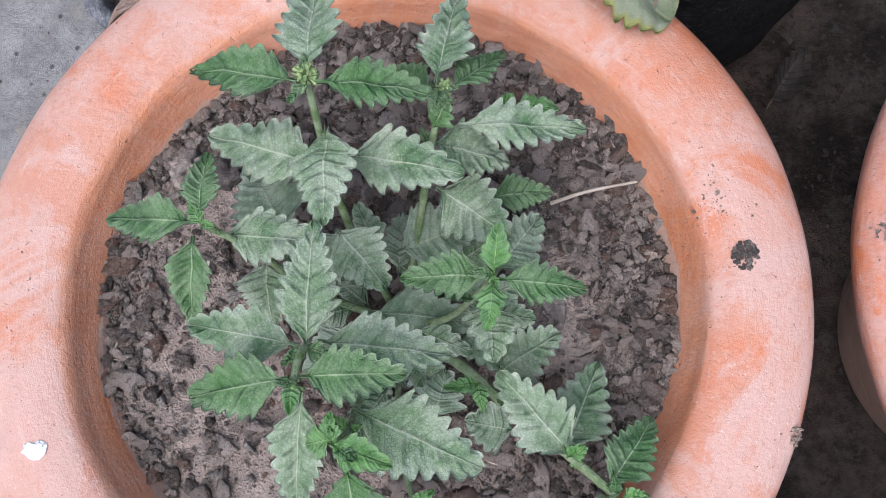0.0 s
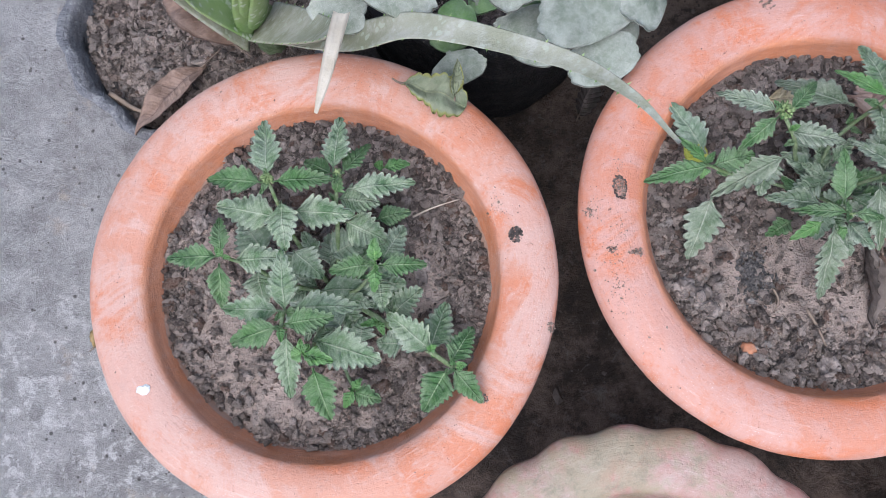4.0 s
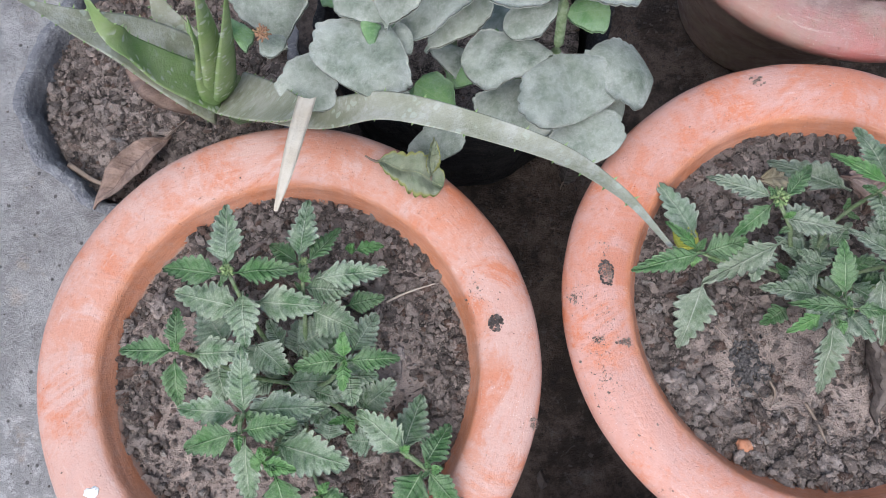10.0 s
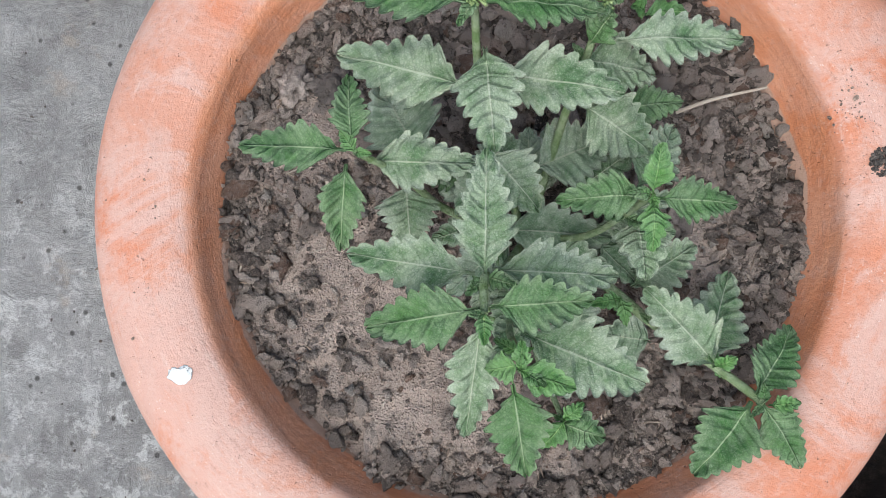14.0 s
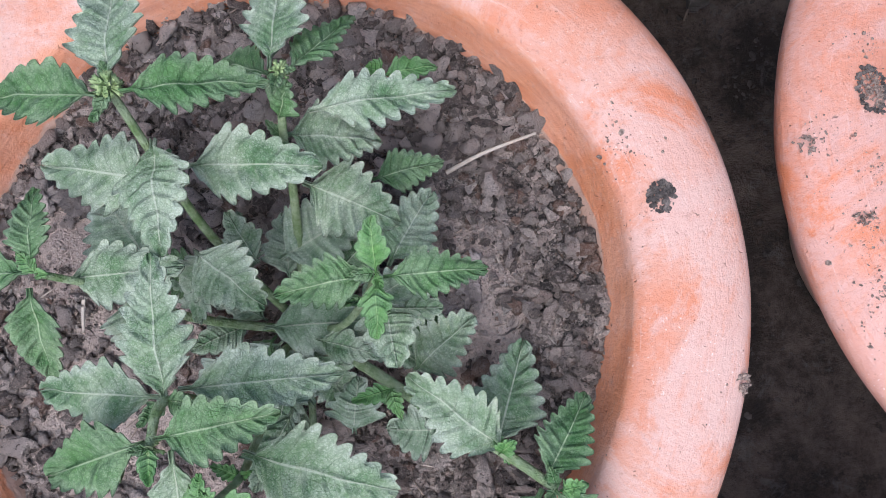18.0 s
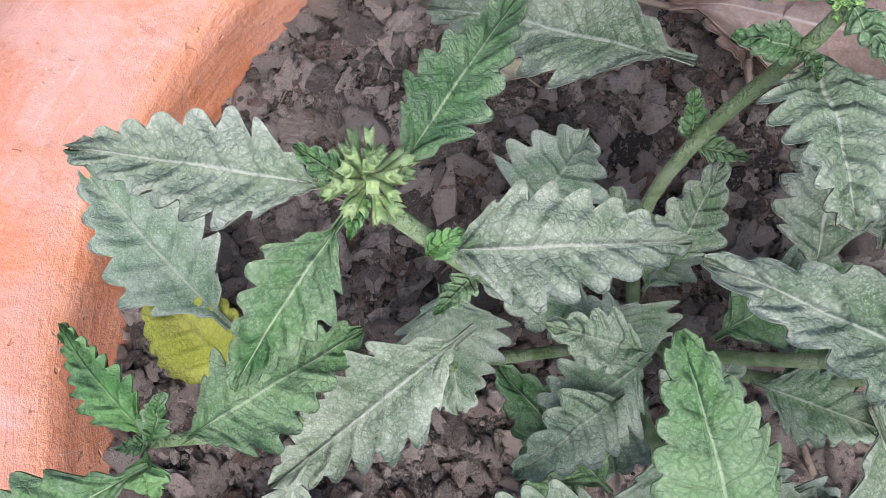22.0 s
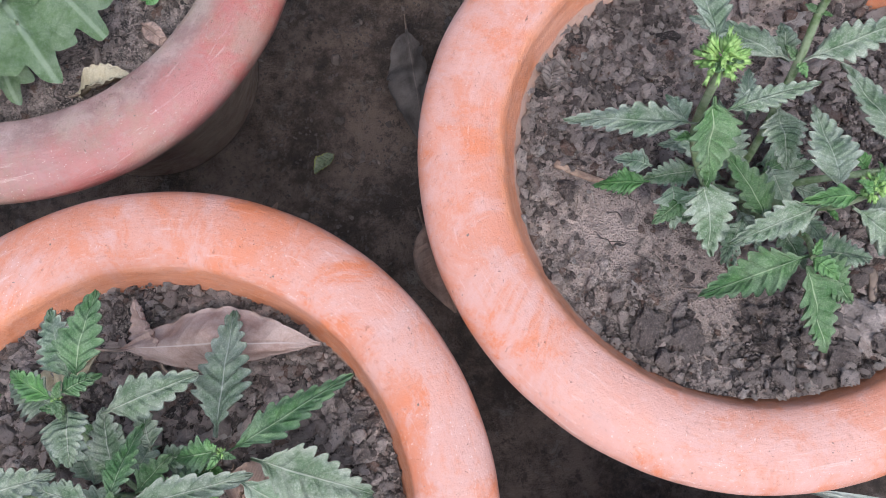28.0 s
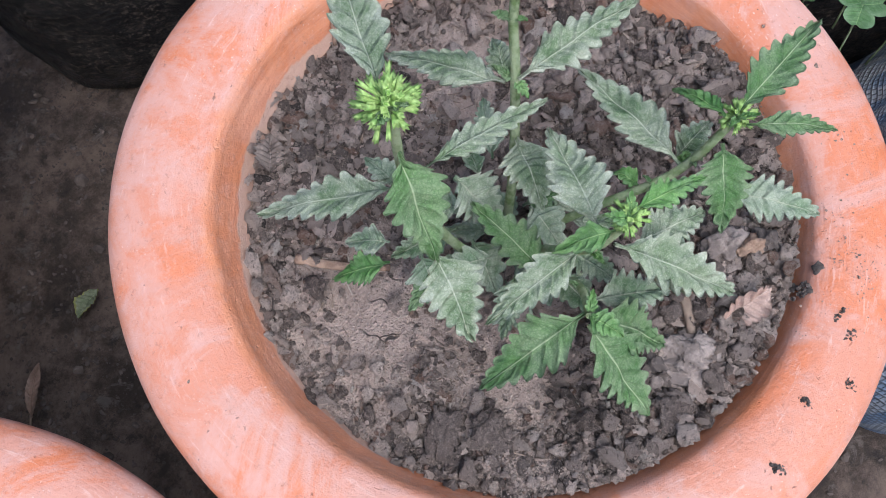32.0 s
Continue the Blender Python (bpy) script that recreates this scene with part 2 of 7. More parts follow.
def flake_material():
    n = Nodes("dry soil flakes")
    r = n.island()
    c = n.mix(n.ramp(r, 0.0, 0.6), (0.050, 0.040, 0.036), (0.400, 0.315, 0.270))
    c = n.mix(n.ramp(r, 0.62, 0.95), c, (0.62, 0.49, 0.415))
    c = n.mix(n.ramp(n.noise(300, 6, 0.8), 0.53, 0.64, 0.0, 0.8), c, (0.055, 0.044, 0.039))
    c = n.mix(n.math("MULTIPLY", n.ramp(n.noise(1200, 3, 0.8), 0.54, 0.64), 0.6), c, (0.58, 0.485, 0.42))
    n.set("Base Color", c)
    n.set("Roughness", 0.92)
    n.set("Specular IOR Level", 0.25)
    n.set("Normal", n.bump(n.noise(420, 6, 0.8), 1.0, 0.006))
    return n.mat


FLAKES = flake_material()


def plain(name, color, other, scale, rough=0.8, bump=0.3, bscale=300, metal=0.0, lo=0.35, hi=0.65):
    n = Nodes(name)
    c = n.mix(n.ramp(n.noise(scale, 4, 0.6), lo, hi), color, other)
    c = n.mix(n.math("MULTIPLY", n.random(), 0.3), c, other)
    n.set("Base Color", c)
    n.set("Roughness", rough)
    n.set("Metallic", metal)
    n.set("Normal", n.bump(n.noise(bscale, 4, 0.65), bump, 0.002))
    return n.mat


FIBRE = plain("dry straw", (0.30, 0.24, 0.19), (0.46, 0.39, 0.32), 90, 0.8, 0.4, 500)
CLOD = plain("dark earth clod", (0.045, 0.036, 0.032), (0.19, 0.155, 0.135), 210, 0.95, 1.0, 420, lo=0.42, hi=0.72)
BROWNBIT = plain("brown litter", (0.20, 0.125, 0.085), (0.36, 0.25, 0.18), 240, 0.95, 0.8, 500)
BLACKASH = plain("dark ash", (0.024, 0.022, 0.022), (0.16, 0.140, 0.128), 420, 0.95, 1.0, 500)
STONE = plain("grey stone", (0.120, 0.096, 0.084), (0.34, 0.280, 0.245), 170, 0.95, 1.0, 380, lo=0.4, hi=0.66)
BRICKBIT = plain("orange brick bit", (0.45, 0.18, 0.09), (0.50, 0.26, 0.16), 120, 0.9, 0.5, 320)
RIMDIRT = plain("brown crumbs of soil", (0.110, 0.074, 0.058), (0.36, 0.265, 0.215), 900, 0.95, 0.8, 900)
LIME = plain("white lime", (0.72, 0.70, 0.68), (0.85, 0.84, 0.83), 220, 0.8, 0.6, 420)
STEM = plain("hairy green stem", (0.150, 0.235, 0.075), (0.33, 0.40, 0.23), 260, 0.7, 0.9, 1400)
BROWN_STEM = plain("brown stem", (0.125, 0.085, 0.065), (0.23, 0.17, 0.125), 130, 0.7, 0.5, 500)
BUD = plain("lime green buds", (0.180, 0.330, 0.075), (0.33, 0.47, 0.15), 400, 0.6, 0.3, 900)
BUD_DARK = plain("dull green buds", (0.160, 0.245, 0.085), (0.34, 0.42, 0.19), 300, 0.6, 0.4, 900)
RUST_BUD = plain("rusty buds", (0.38, 0.190, 0.120), (0.42, 0.34, 0.15), 70, 0.7, 0.3, 600, lo=0.42, hi=0.60)


def leaf_material(name, lo, hi, dust, dust_color, vein_color, teeth, veins=0.5, back=0.18, relief=0.22, edge=None):
    """Hairy green blade with a wrinkled net of veins, dust on the raised cells; UV runs along the blade and across it."""
    n = Nodes(name)
    uv = n.xyz(n.co.outputs["UV"])
    across = n.math("ABSOLUTE", n.math("SUBTRACT", n.math("MULTIPLY", uv[1], 2.0), 1.0))
    rib = n.ramp(across, 0.040, 0.010)
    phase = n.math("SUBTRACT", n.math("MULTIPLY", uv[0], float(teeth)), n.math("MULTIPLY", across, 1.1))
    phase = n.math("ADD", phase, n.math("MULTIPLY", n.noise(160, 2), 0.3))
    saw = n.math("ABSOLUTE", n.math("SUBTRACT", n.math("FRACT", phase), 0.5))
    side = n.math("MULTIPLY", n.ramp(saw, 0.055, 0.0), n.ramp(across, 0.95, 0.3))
    net = n.ramp(n.voronoi(820, n.warped(240, 0.0016), "DISTANCE_TO_EDGE"), 0.0, 0.22)
    c = n.mix(n.ramp(n.noise(80, 5, 0.7), 0.38, 0.62), lo, hi)
    c = n.mix(n.math("MULTIPLY", n.random(), 0.55), c, hi)
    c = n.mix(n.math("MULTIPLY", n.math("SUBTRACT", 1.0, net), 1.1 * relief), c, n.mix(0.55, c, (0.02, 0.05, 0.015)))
    hairs = n.math("MULTIPLY", n.ramp(n.noise(3300, 2, 0.6), 0.50, 0.60), n.ramp(n.noise(420, 4, 0.7), 0.36, 0.56))
    patch = n.ramp(n.noise(75, 6, 0.75), 0.38, 0.64)
    d = n.math("ADD", n.math("MULTIPLY", hairs, 0.42), n.math("MULTIPLY", patch, 0.52))
    d = n.math("MULTIPLY", d, n.ramp(net, 0.0, 1.0, 1.0 - 0.55 * relief, 1.0))
    d = n.math("ADD", d, n.math("MULTIPLY", n.ramp(across, 0.45, 1.0), 0.34))
    c = n.mix(n.math("MULTIPLY", n.math("MINIMUM", d, 1.3), dust), c, dust_color)
    # Groove shade along side veins and net, put into the colour besides the bump.
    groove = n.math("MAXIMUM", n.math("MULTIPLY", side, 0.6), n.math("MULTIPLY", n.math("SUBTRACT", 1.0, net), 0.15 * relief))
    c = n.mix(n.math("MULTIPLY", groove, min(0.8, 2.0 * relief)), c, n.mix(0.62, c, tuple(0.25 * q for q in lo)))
    c = n.mix(n.math("MULTIPLY", rib, 1.5 * veins), c, vein_color)
    if edge:
        c = n.mix(n.ramp(n.math("ADD", across, n.math("MULTIPLY", n.noise(90, 4), 0.3)), 0.92, 1.08), c, edge)
    n.set("Base Color", c)
    n.set("Roughness", 0.78)
    n.set("Specular IOR Level", 0.18)
    h = n.math("ADD", n.math("MULTIPLY", n.noise(1400, 3, 0.8), 0.32), n.math("MULTIPLY", n.noise(260, 3, 0.6), relief))
    h = n.math("ADD", h, n.math("MULTIPLY", net, 0.22 * relief))
    groove = n.math("MULTIPLY", n.ramp(saw, 0.26, 0.0), n.ramp(across, 1.0, 0.5))
    h = n.math("SUBTRACT", h, n.math("MULTIPLY", n.math("ADD", n.ramp(across, 0.14, 0.0), groove), 1.2 * relief))
    n.set("Normal", n.bump(h, 0.75, 0.0015))
    n.thin(back, c)
    return n.mat


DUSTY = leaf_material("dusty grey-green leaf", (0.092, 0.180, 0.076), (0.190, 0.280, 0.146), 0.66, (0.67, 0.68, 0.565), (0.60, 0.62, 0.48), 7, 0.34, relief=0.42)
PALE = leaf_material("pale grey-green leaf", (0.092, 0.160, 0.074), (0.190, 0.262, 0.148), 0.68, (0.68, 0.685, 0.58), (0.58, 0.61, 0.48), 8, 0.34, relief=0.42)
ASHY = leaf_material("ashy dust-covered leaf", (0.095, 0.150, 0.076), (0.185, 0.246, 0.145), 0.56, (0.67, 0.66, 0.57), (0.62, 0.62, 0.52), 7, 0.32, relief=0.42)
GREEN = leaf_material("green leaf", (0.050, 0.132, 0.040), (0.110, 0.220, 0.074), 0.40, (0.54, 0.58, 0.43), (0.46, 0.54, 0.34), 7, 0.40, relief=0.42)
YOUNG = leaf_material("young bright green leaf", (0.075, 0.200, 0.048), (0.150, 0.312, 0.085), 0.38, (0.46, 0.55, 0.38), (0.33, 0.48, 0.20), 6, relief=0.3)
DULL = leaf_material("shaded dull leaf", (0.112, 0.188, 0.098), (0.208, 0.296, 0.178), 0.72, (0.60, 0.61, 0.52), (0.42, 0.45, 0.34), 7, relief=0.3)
SILVER = leaf_material("silvery succulent leaf", (0.120, 0.148, 0.106), (0.236, 0.264, 0.206), 0.62, (0.54, 0.54, 0.49), (0.43, 0.47, 0.40), 4, 0.08, 0.08, 0.02)
SUCCULENT = leaf_material("green succulent leaf", (0.085, 0.185, 0.060), (0.165, 0.28, 0.10), 0.35, (0.44, 0.50, 0.42), (0.30, 0.40, 0.22), 4, 0.15, 0.08, 0.03)
CHRYSANTH = leaf_material("grey-green lobed leaf", (0.058, 0.108, 0.040), (0.130, 0.192, 0.088), 0.42, (0.41, 0.45, 0.36), (0.36, 0.43, 0.30), 5, 0.25)
CLOVER = leaf_material("fresh clover leaf", (0.055, 0.135, 0.042), (0.110, 0.215, 0.080), 0.22, (0.5, 0.55, 0.45), (0.28, 0.42, 0.18), 5, 0.3)
MAUVE = leaf_material("dusky mauve leaf", (0.30, 0.10, 0.13), (0.42, 0.19, 0.21), 0.25, (0.5, 0.42, 0.42), (0.45, 0.25, 0.25), 5, 0.4)
DRYLEAF = leaf_material("dry pinkish-brown leaf", (0.31, 0.190, 0.150), (0.46, 0.325, 0.270), 0.30, (0.56, 0.46, 0.41), (0.56, 0.46, 0.40), 9, 0.6, 0.1)
GREYLEAF = leaf_material("grey dead leaf", (0.085, 0.064, 0.056), (0.175, 0.138, 0.120), 0.4, (0.29, 0.245, 0.22), (0.30, 0.25, 0.22), 8, 0.4, 0.05)
YELLOWLEAF = leaf_material("yellow dead leaf", (0.52, 0.33, 0.07), (0.62, 0.46, 0.19), 0.2, (0.64, 0.54, 0.38), (0.50, 0.33, 0.10), 5, 0.12, 0.15, 0.08)
YELLOWGREEN = leaf_material("yellowing leaf", (0.40, 0.42, 0.05), (0.52, 0.50, 0.10), 0.1, (0.6, 0.6, 0.4), (0.45, 0.46, 0.15), 7, 0.3, 0.2)
TANLEAF = leaf_material("pale tan dead leaf", (0.34, 0.27, 0.16), (0.47, 0.40, 0.27), 0.25, (0.6, 0.54, 0.42), (0.30, 0.23, 0.14), 6, 0.4, 0.12)
WILTED = leaf_material("wilted olive leaf", (0.125, 0.155, 0.085), (0.230, 0.255, 0.160), 0.4, (0.40, 0.40, 0.33), (0.36, 0.36, 0.20), 5, 0.3, 0.08, edge=(0.27, 0.275, 0.095))
DARKLEAF = leaf_material("dark dead leaf", (0.045, 0.037, 0.035), (0.105, 0.088, 0.082), 0.35, (0.22, 0.19, 0.18), (0.15, 0.12, 0.11), 8, 0.5, 0.05)
OCHRE = leaf_material("ochre dead leaf", (0.27, 0.175, 0.07), (0.42, 0.30, 0.14), 0.25, (0.5, 0.42, 0.3), (0.22, 0.14, 0.06), 7, 0.4, 0.1)
BROWNLEAF = leaf_material("brown dead leaf", (0.20, 0.125, 0.095), (0.33, 0.22, 0.17), 0.3, (0.42, 0.34, 0.30), (0.16, 0.10, 0.08), 14, 0.6, 0.08)


def aloe_material(name, lo, hi, spots, dust):
    n = Nodes(name)
    c = n.mix(n.ramp(n.noise(18, 4), 0.35, 0.65), lo, hi)
    s = n.math("MULTIPLY", n.ramp(n.voronoi(150, n.warped(120, 0.008)), 0.36, 0.22), n.ramp(n.noise(40, 3), 0.40, 0.55))
    c = n.mix(n.math("MULTIPLY", s, spots), c, (0.48, 0.52, 0.42))
    c = n.mix(n.math("MULTIPLY", n.ramp(n.noise(75, 5, 0.7), 0.4, 0.7), dust), c, (0.47, 0.455, 0.40))
    n.set("Base Color", c)
    n.set("Roughness", 0.55)
    n.set("Normal", n.bump(n.math("ADD", n.noise(420, 4, 0.7), n.noise(60, 4, 0.7)), 0.4, 0.0015))
    return n.mat


ALOE = aloe_material("spotted green aloe", (0.150, 0.250, 0.070), (0.285, 0.375, 0.150), 0.8, 0.2)
ALOE_DUSTY = aloe_material("dusty grey aloe", (0.225, 0.230, 0.150), (0.345, 0.340, 0.255), 0.55, 0.7)
ALOE_DRY = plain("bleached dry aloe tip", (0.55, 0.46, 0.34), (0.66, 0.58, 0.46), 60, 0.75, 0.4, 300)


def plastic(name, dark, dust, amount, rough, scale=60):
    """Thin polythene, creased round about, with dried mud in streaks and specks."""
    n = Nodes(name)
    pos = n.xyz()
    around = n.math("ARCTAN2", pos[1], pos[0])
    run = n.tree.nodes.new("ShaderNodeCombineXYZ")
    n.put(run.inputs[0], n.math("MULTIPLY", around, 2.4))
    n.put(run.inputs[1], n.math("MULTIPLY", pos[2], 34.0))
    streaks = n.noise(6.0, 8, 0.8, run.outputs[0], 0.8)
    streak = n.ramp(streaks, 0.52, 0.64)
    specks = n.math("MULTIPLY", n.ramp(n.noise(330, 5, 0.8), 0.52, 0.62), n.ramp(n.noise(26, 5, 0.7), 0.36, 0.56))
    n.set("Specular IOR Level", 0.22)
    f = n.math("MULTIPLY", n.math("MAXIMUM", n.math("MULTIPLY", n.ramp(n.noise(scale, 6, 0.75), 0.56, 0.72), 0.22), n.math("MAXIMUM", n.math("MULTIPLY", streak, 0.6), specks)), amount)
    n.set("Base Color", n.mix(f, dark, dust))
    n.set("Roughness", n.math("ADD", n.ramp(n.noise(scale * 0.6, 3), 0.3, 0.7, rough, rough + 0.3), n.math("MULTIPLY", f, 0.3)))
    h = n.math("ADD", n.noise(34, 5, 0.65, dist=1.2), n.math("ADD", n.math("MULTIPLY", streaks, 0.7), n.math("MULTIPLY", n.noise(260, 4, 0.7), 0.3)))
    n.set("Normal", n.bump(h, 1.0, 0.013))
    return n.mat


BLACKBAG = plastic("black polythene", (0.005, 0.005, 0.006), (0.27, 0.215, 0.175), 0.60, 0.32)
DULLBAG = plastic("dull dark polythene", (0.022, 0.022, 0.025), (0.20, 0.180, 0.165), 0.55, 0.5)
GREYBAG = plastic("dusty grey polythene", (0.30, 0.295, 0.31), (0.56, 0.545, 0.54), 0.9, 0.45, 30)


def woven(name, thread, stripe, dirt, rows=110.0):
    """Flat plastic tapes woven crosswise, with a printed blue stripe and mud."""
    n = Nodes(name)
    uv = n.xyz(n.co.outputs["UV"])
    row = n.math("MULTIPLY", uv[1], rows)
    shift = n.math("MULTIPLY", n.math("FLOOR", row), 0.5)
    a = n.math("ABSOLUTE", n.math("SUBTRACT", n.math("FRACT", n.math("ADD", n.math("MULTIPLY", uv[0], 230.0), shift)), 0.5))
    b = n.math("ABSOLUTE", n.math("SUBTRACT", n.math("FRACT", row), 0.5))
    weave = n.math("MULTIPLY", n.ramp(a, 0.50, 0.30), n.ramp(b, 0.5, 0.22))
    band = n.ramp(n.math("ABSOLUTE", n.math("SUBTRACT", n.math("FRACT", n.math("ADD", n.math("MULTIPLY", uv[0], 38.0), n.math("MULTIPLY", n.noise(30, 3), 0.4))), 0.5)), 0.20, 0.30)
    c = n.mix(n.math("MULTIPLY", band, n.ramp(n.noise(18, 4, 0.6), 0.35, 0.6)), thread, stripe)
    c = n.mix(n.math("MULTIPLY", n.math("SUBTRACT", 1.0, weave), 0.6), c, (0.06, 0.075, 0.10))
    c = n.mix(n.math("MULTIPLY", n.ramp(n.noise(36, 6, 0.75), 0.46, 0.66), dirt), c, (0.22, 0.185, 0.160))
    n.set("Base Color", c)
    n.set("Roughness", 0.7)
    n.set("Normal", n.bump(n.math("ADD", weave, n.noise(30, 4)), 0.7, 0.0012))
    return n.mat


SACK = woven("blue woven sack", (0.24, 0.285, 0.35), (0.060, 0.130, 0.260), 0.40)
# Top of the sack, in paler threads than the wall below.
SACK_EDGE = woven("pale woven sack edge", (0.70, 0.71, 0.73), (0.30, 0.39, 0.53), 0.35, 24.0)


def ground_material():
    n = Nodes("earth and worn concrete")
    pos = n.xyz()
    edge = n.math("ADD", n.math("MULTIPLY", pos[0], -1.0), n.math("MULTIPLY", n.noise(7, 4), 0.30))
    side = n.ramp(edge, 0.22, 0.36)
    dirt = n.mix(n.ramp(n.noise(15, 8, 0.8), 0.40, 0.62), (0.055, 0.039, 0.030), (0.215, 0.155, 0.121))
    dirt = n.mix(n.math("MULTIPLY", n.ramp(n.noise(75, 7, 0.8), 0.53, 0.64), 0.7), dirt, (0.026, 0.021, 0.018))
    dirt = n.mix(n.math("MULTIPLY", n.ramp(n.noise(46, 6, 0.75, dist=0.6), 0.56, 0.66), 0.5), dirt, (0.235, 0.200, 0.175))
    con = n.mix(n.ramp(n.noise(9, 8, 0.78), 0.38, 0.62), (0.320, 0.298, 0.284), (0.470, 0.445, 0.425))
    near = n.ramp(n.math("ADD", n.math("MULTIPLY", pos[1], -1.0), n.math("MULTIPLY", n.noise(9, 4), 0.3)), -0.22, -0.02, 0.15, 1.0)
    near = n.math("MULTIPLY", near, n.ramp(pos[1], -0.35, -0.10, 0.4, 1.0))
    scab = n.math("MULTIPLY", n.ramp(n.noise(58, 9, 0.80, n.warped(60, 0.010)), 0.515, 0.56), near)
    con = n.mix(n.math("MULTIPLY", scab, 0.85), con, (0.66, 0.635, 0.61))
    con = n.mix(n.math("MULTIPLY", n.ramp(n.noise(38, 7, 0.74, n.warped(40, 0.012)), 0.54, 0.60), 0.45), con, (0.225, 0.205, 0.192))
    con = n.mix(n.math("MULTIPLY", n.ramp(n.noise(300, 5, 0.8), 0.53, 0.66), 0.34), con, (0.56, 0.54, 0.52))
    con = n.mix(n.math("MULTIPLY", n.ramp(n.noise(340, 5, 0.8), 0.55, 0.66), 0.40), con, (0.115, 0.104, 0.098))
    con = n.mix(n.math("MULTIPLY", n.ramp(n.noise(20, 5, 0.7), 0.58, 0.70), 0.5), con, (0.50, 0.40, 0.31))
    con = n.mix(n.math("MULTIPLY", n.ramp(n.voronoi(55), 0.13, 0.06), 0.8), con, (0.06, 0.05, 0.045))
    n.set("Base Color", n.mix(side, dirt, con))
    n.set("Roughness", 0.93)
    h = n.math("ADD", n.noise(48, 8, 0.8, dist=0.6), n.math("MULTIPLY", n.noise(330, 5, 0.8), 0.3))
    n.set("Normal", n.bump(h, 0.9, 0.012))
    return n.mat


GROUND = ground_material()
GRIT = plain("brown grit", (0.045, 0.034, 0.029), (0.125, 0.098, 0.084), 40, 0.95, 0.6, 500)


# ---- building blocks ----
UP = Vector((0, 0, 1))


def thing(name, place, label, category, group="", kind=""):
    ob = new(name)
    ob.empty_display_size = 0.02
    ob.location = place
    return tagged(ob, label, category, group, kind)


def base_of(ob):
    while ob.parent:
        ob = ob.parent
    return np.array(ob.location)


def make(name, verts, faces, mat, parent=None, uv=None, smooth=True, label="", place=None):
    """One mesh object from world coordinates, under a thing or on its own."""
    verts = np.asarray(verts, float)
    at = base_of(parent) if parent else np.array(place if place is not None else (0, 0, 0), float)
    me = bpy.data.meshes.new(name)
    me.from_pydata((verts - at).tolist(), [], faces if isinstance(faces, list) else faces.tolist())
    if uv is not None:
        layer = me.uv_layers.new(name="uv")
        idx = np.empty(len(me.loops), int)
        me.loops.foreach_get("vertex_index", idx)
        layer.data.foreach_set("uv", np.asarray(uv, float)[idx].ravel())
    if smooth:
        me.polygons.foreach_set("use_smooth", np.ones(len(me.polygons), bool))
    me.materials.append(mat)
    me.update()
    ob = new(name, me)
    if parent:
        ob.parent = parent
    else:
        ob.location = at
    if label:
        tagged(ob, label)
    return ob


def grid_faces(nu, nv, wrap_v=False, wrap_u=False):
    i, j = np.meshgrid(np.arange(nu if wrap_u else nu - 1), np.arange(nv if wrap_v else nv - 1), indexing="ij")
    i2, j2 = (i + 1) % nu, (j + 1) % nv
    return np.stack([i * nv + j, i2 * nv + j, i2 * nv + j2, i * nv + j2], -1).reshape(-1, 4)


def spline(points, n):
    """A smooth curve through the points, n samples."""
    p = np.asarray(points, float)
    p = np.vstack([2 * p[0] - p[1], p, 2 * p[-1] - p[-2]])
    t = np.linspace(0, len(p) - 3 - 1e-9, n)
    k = t.astype(int)
    s = (t - k)[:, None]
    a, b, c, d = p[k], p[k + 1], p[k + 2], p[k + 3]
    return 0.5 * (2 * b + (c - a) * s + (2 * a - 5 * b + 4 * c - d) * s**2 + (3 * b - a - 3 * c + d) * s**3)


def wobble(x, y, z, scale, seed=0.0):
    return noise.noise(Vector((x * scale + seed, y * scale - seed, z * scale + 2 * seed)))


def lathe(name, centre, profile, mat, parent, segs=128, smooth_n=40, uneven=0.0, seed=0.0, scallop=None, label=""):
    """A turned form. profile: (radius, height) pairs; scallop(angle, k) gives a radial offset."""
    pr = spline(profile, smooth_n) if smooth_n else np.asarray(profile, float)
    verts, uv = [], []
    for k, (r, z) in enumerate(pr):
        for s in range(segs):
            a = 2 * math.pi * s / segs
            x, y = math.cos(a), math.sin(a)
            rr = r + uneven * (wobble(x, y, z * 6, 1.3, seed) + 0.35 * wobble(x, y, z * 20, 6, seed))
            zz = z + uneven * 0.8 * wobble(x, y, z, 1.7, seed + 5)
            if scallop:
                rr += scallop(a, k / (len(pr) - 1))
            verts.append((centre[0] + rr * x, centre[1] + rr * y, zz))
            uv.append((s / segs, k / len(pr)))
    return make(name, verts, grid_faces(len(pr), segs, wrap_v=True), mat, parent, uv, True, label)


def tube(name, points, radii, mat, parent=None, sides=8, n=14, label="", flat=1.0, place=None):
    """A tapering stem along a smooth curve."""
    p = spline(points, n)
    r = np.interp(np.linspace(0, 1, n), np.linspace(0, 1, len(radii)), radii)
    verts = []
    for k in range(n):
        t = Vector(p[min(k + 1, n - 1)] - p[max(k - 1, 0)]).normalized()
        side = t.cross(UP)
        side = side.normalized() if side.length > 1e-3 else Vector((1, 0, 0))
        top = side.cross(t)
        for s in range(sides):
            a = 2 * math.pi * s / sides
            verts.append(Vector(p[k]) + float(r[k]) * (math.cos(a) * side + flat * math.sin(a) * top))
    faces = grid_faces(n, sides, wrap_v=True).tolist()
    faces += [list(range(sides)), list(range((n - 1) * sides, n * sides))]
    return make(name, verts, faces, mat, parent, None, True, label, place)


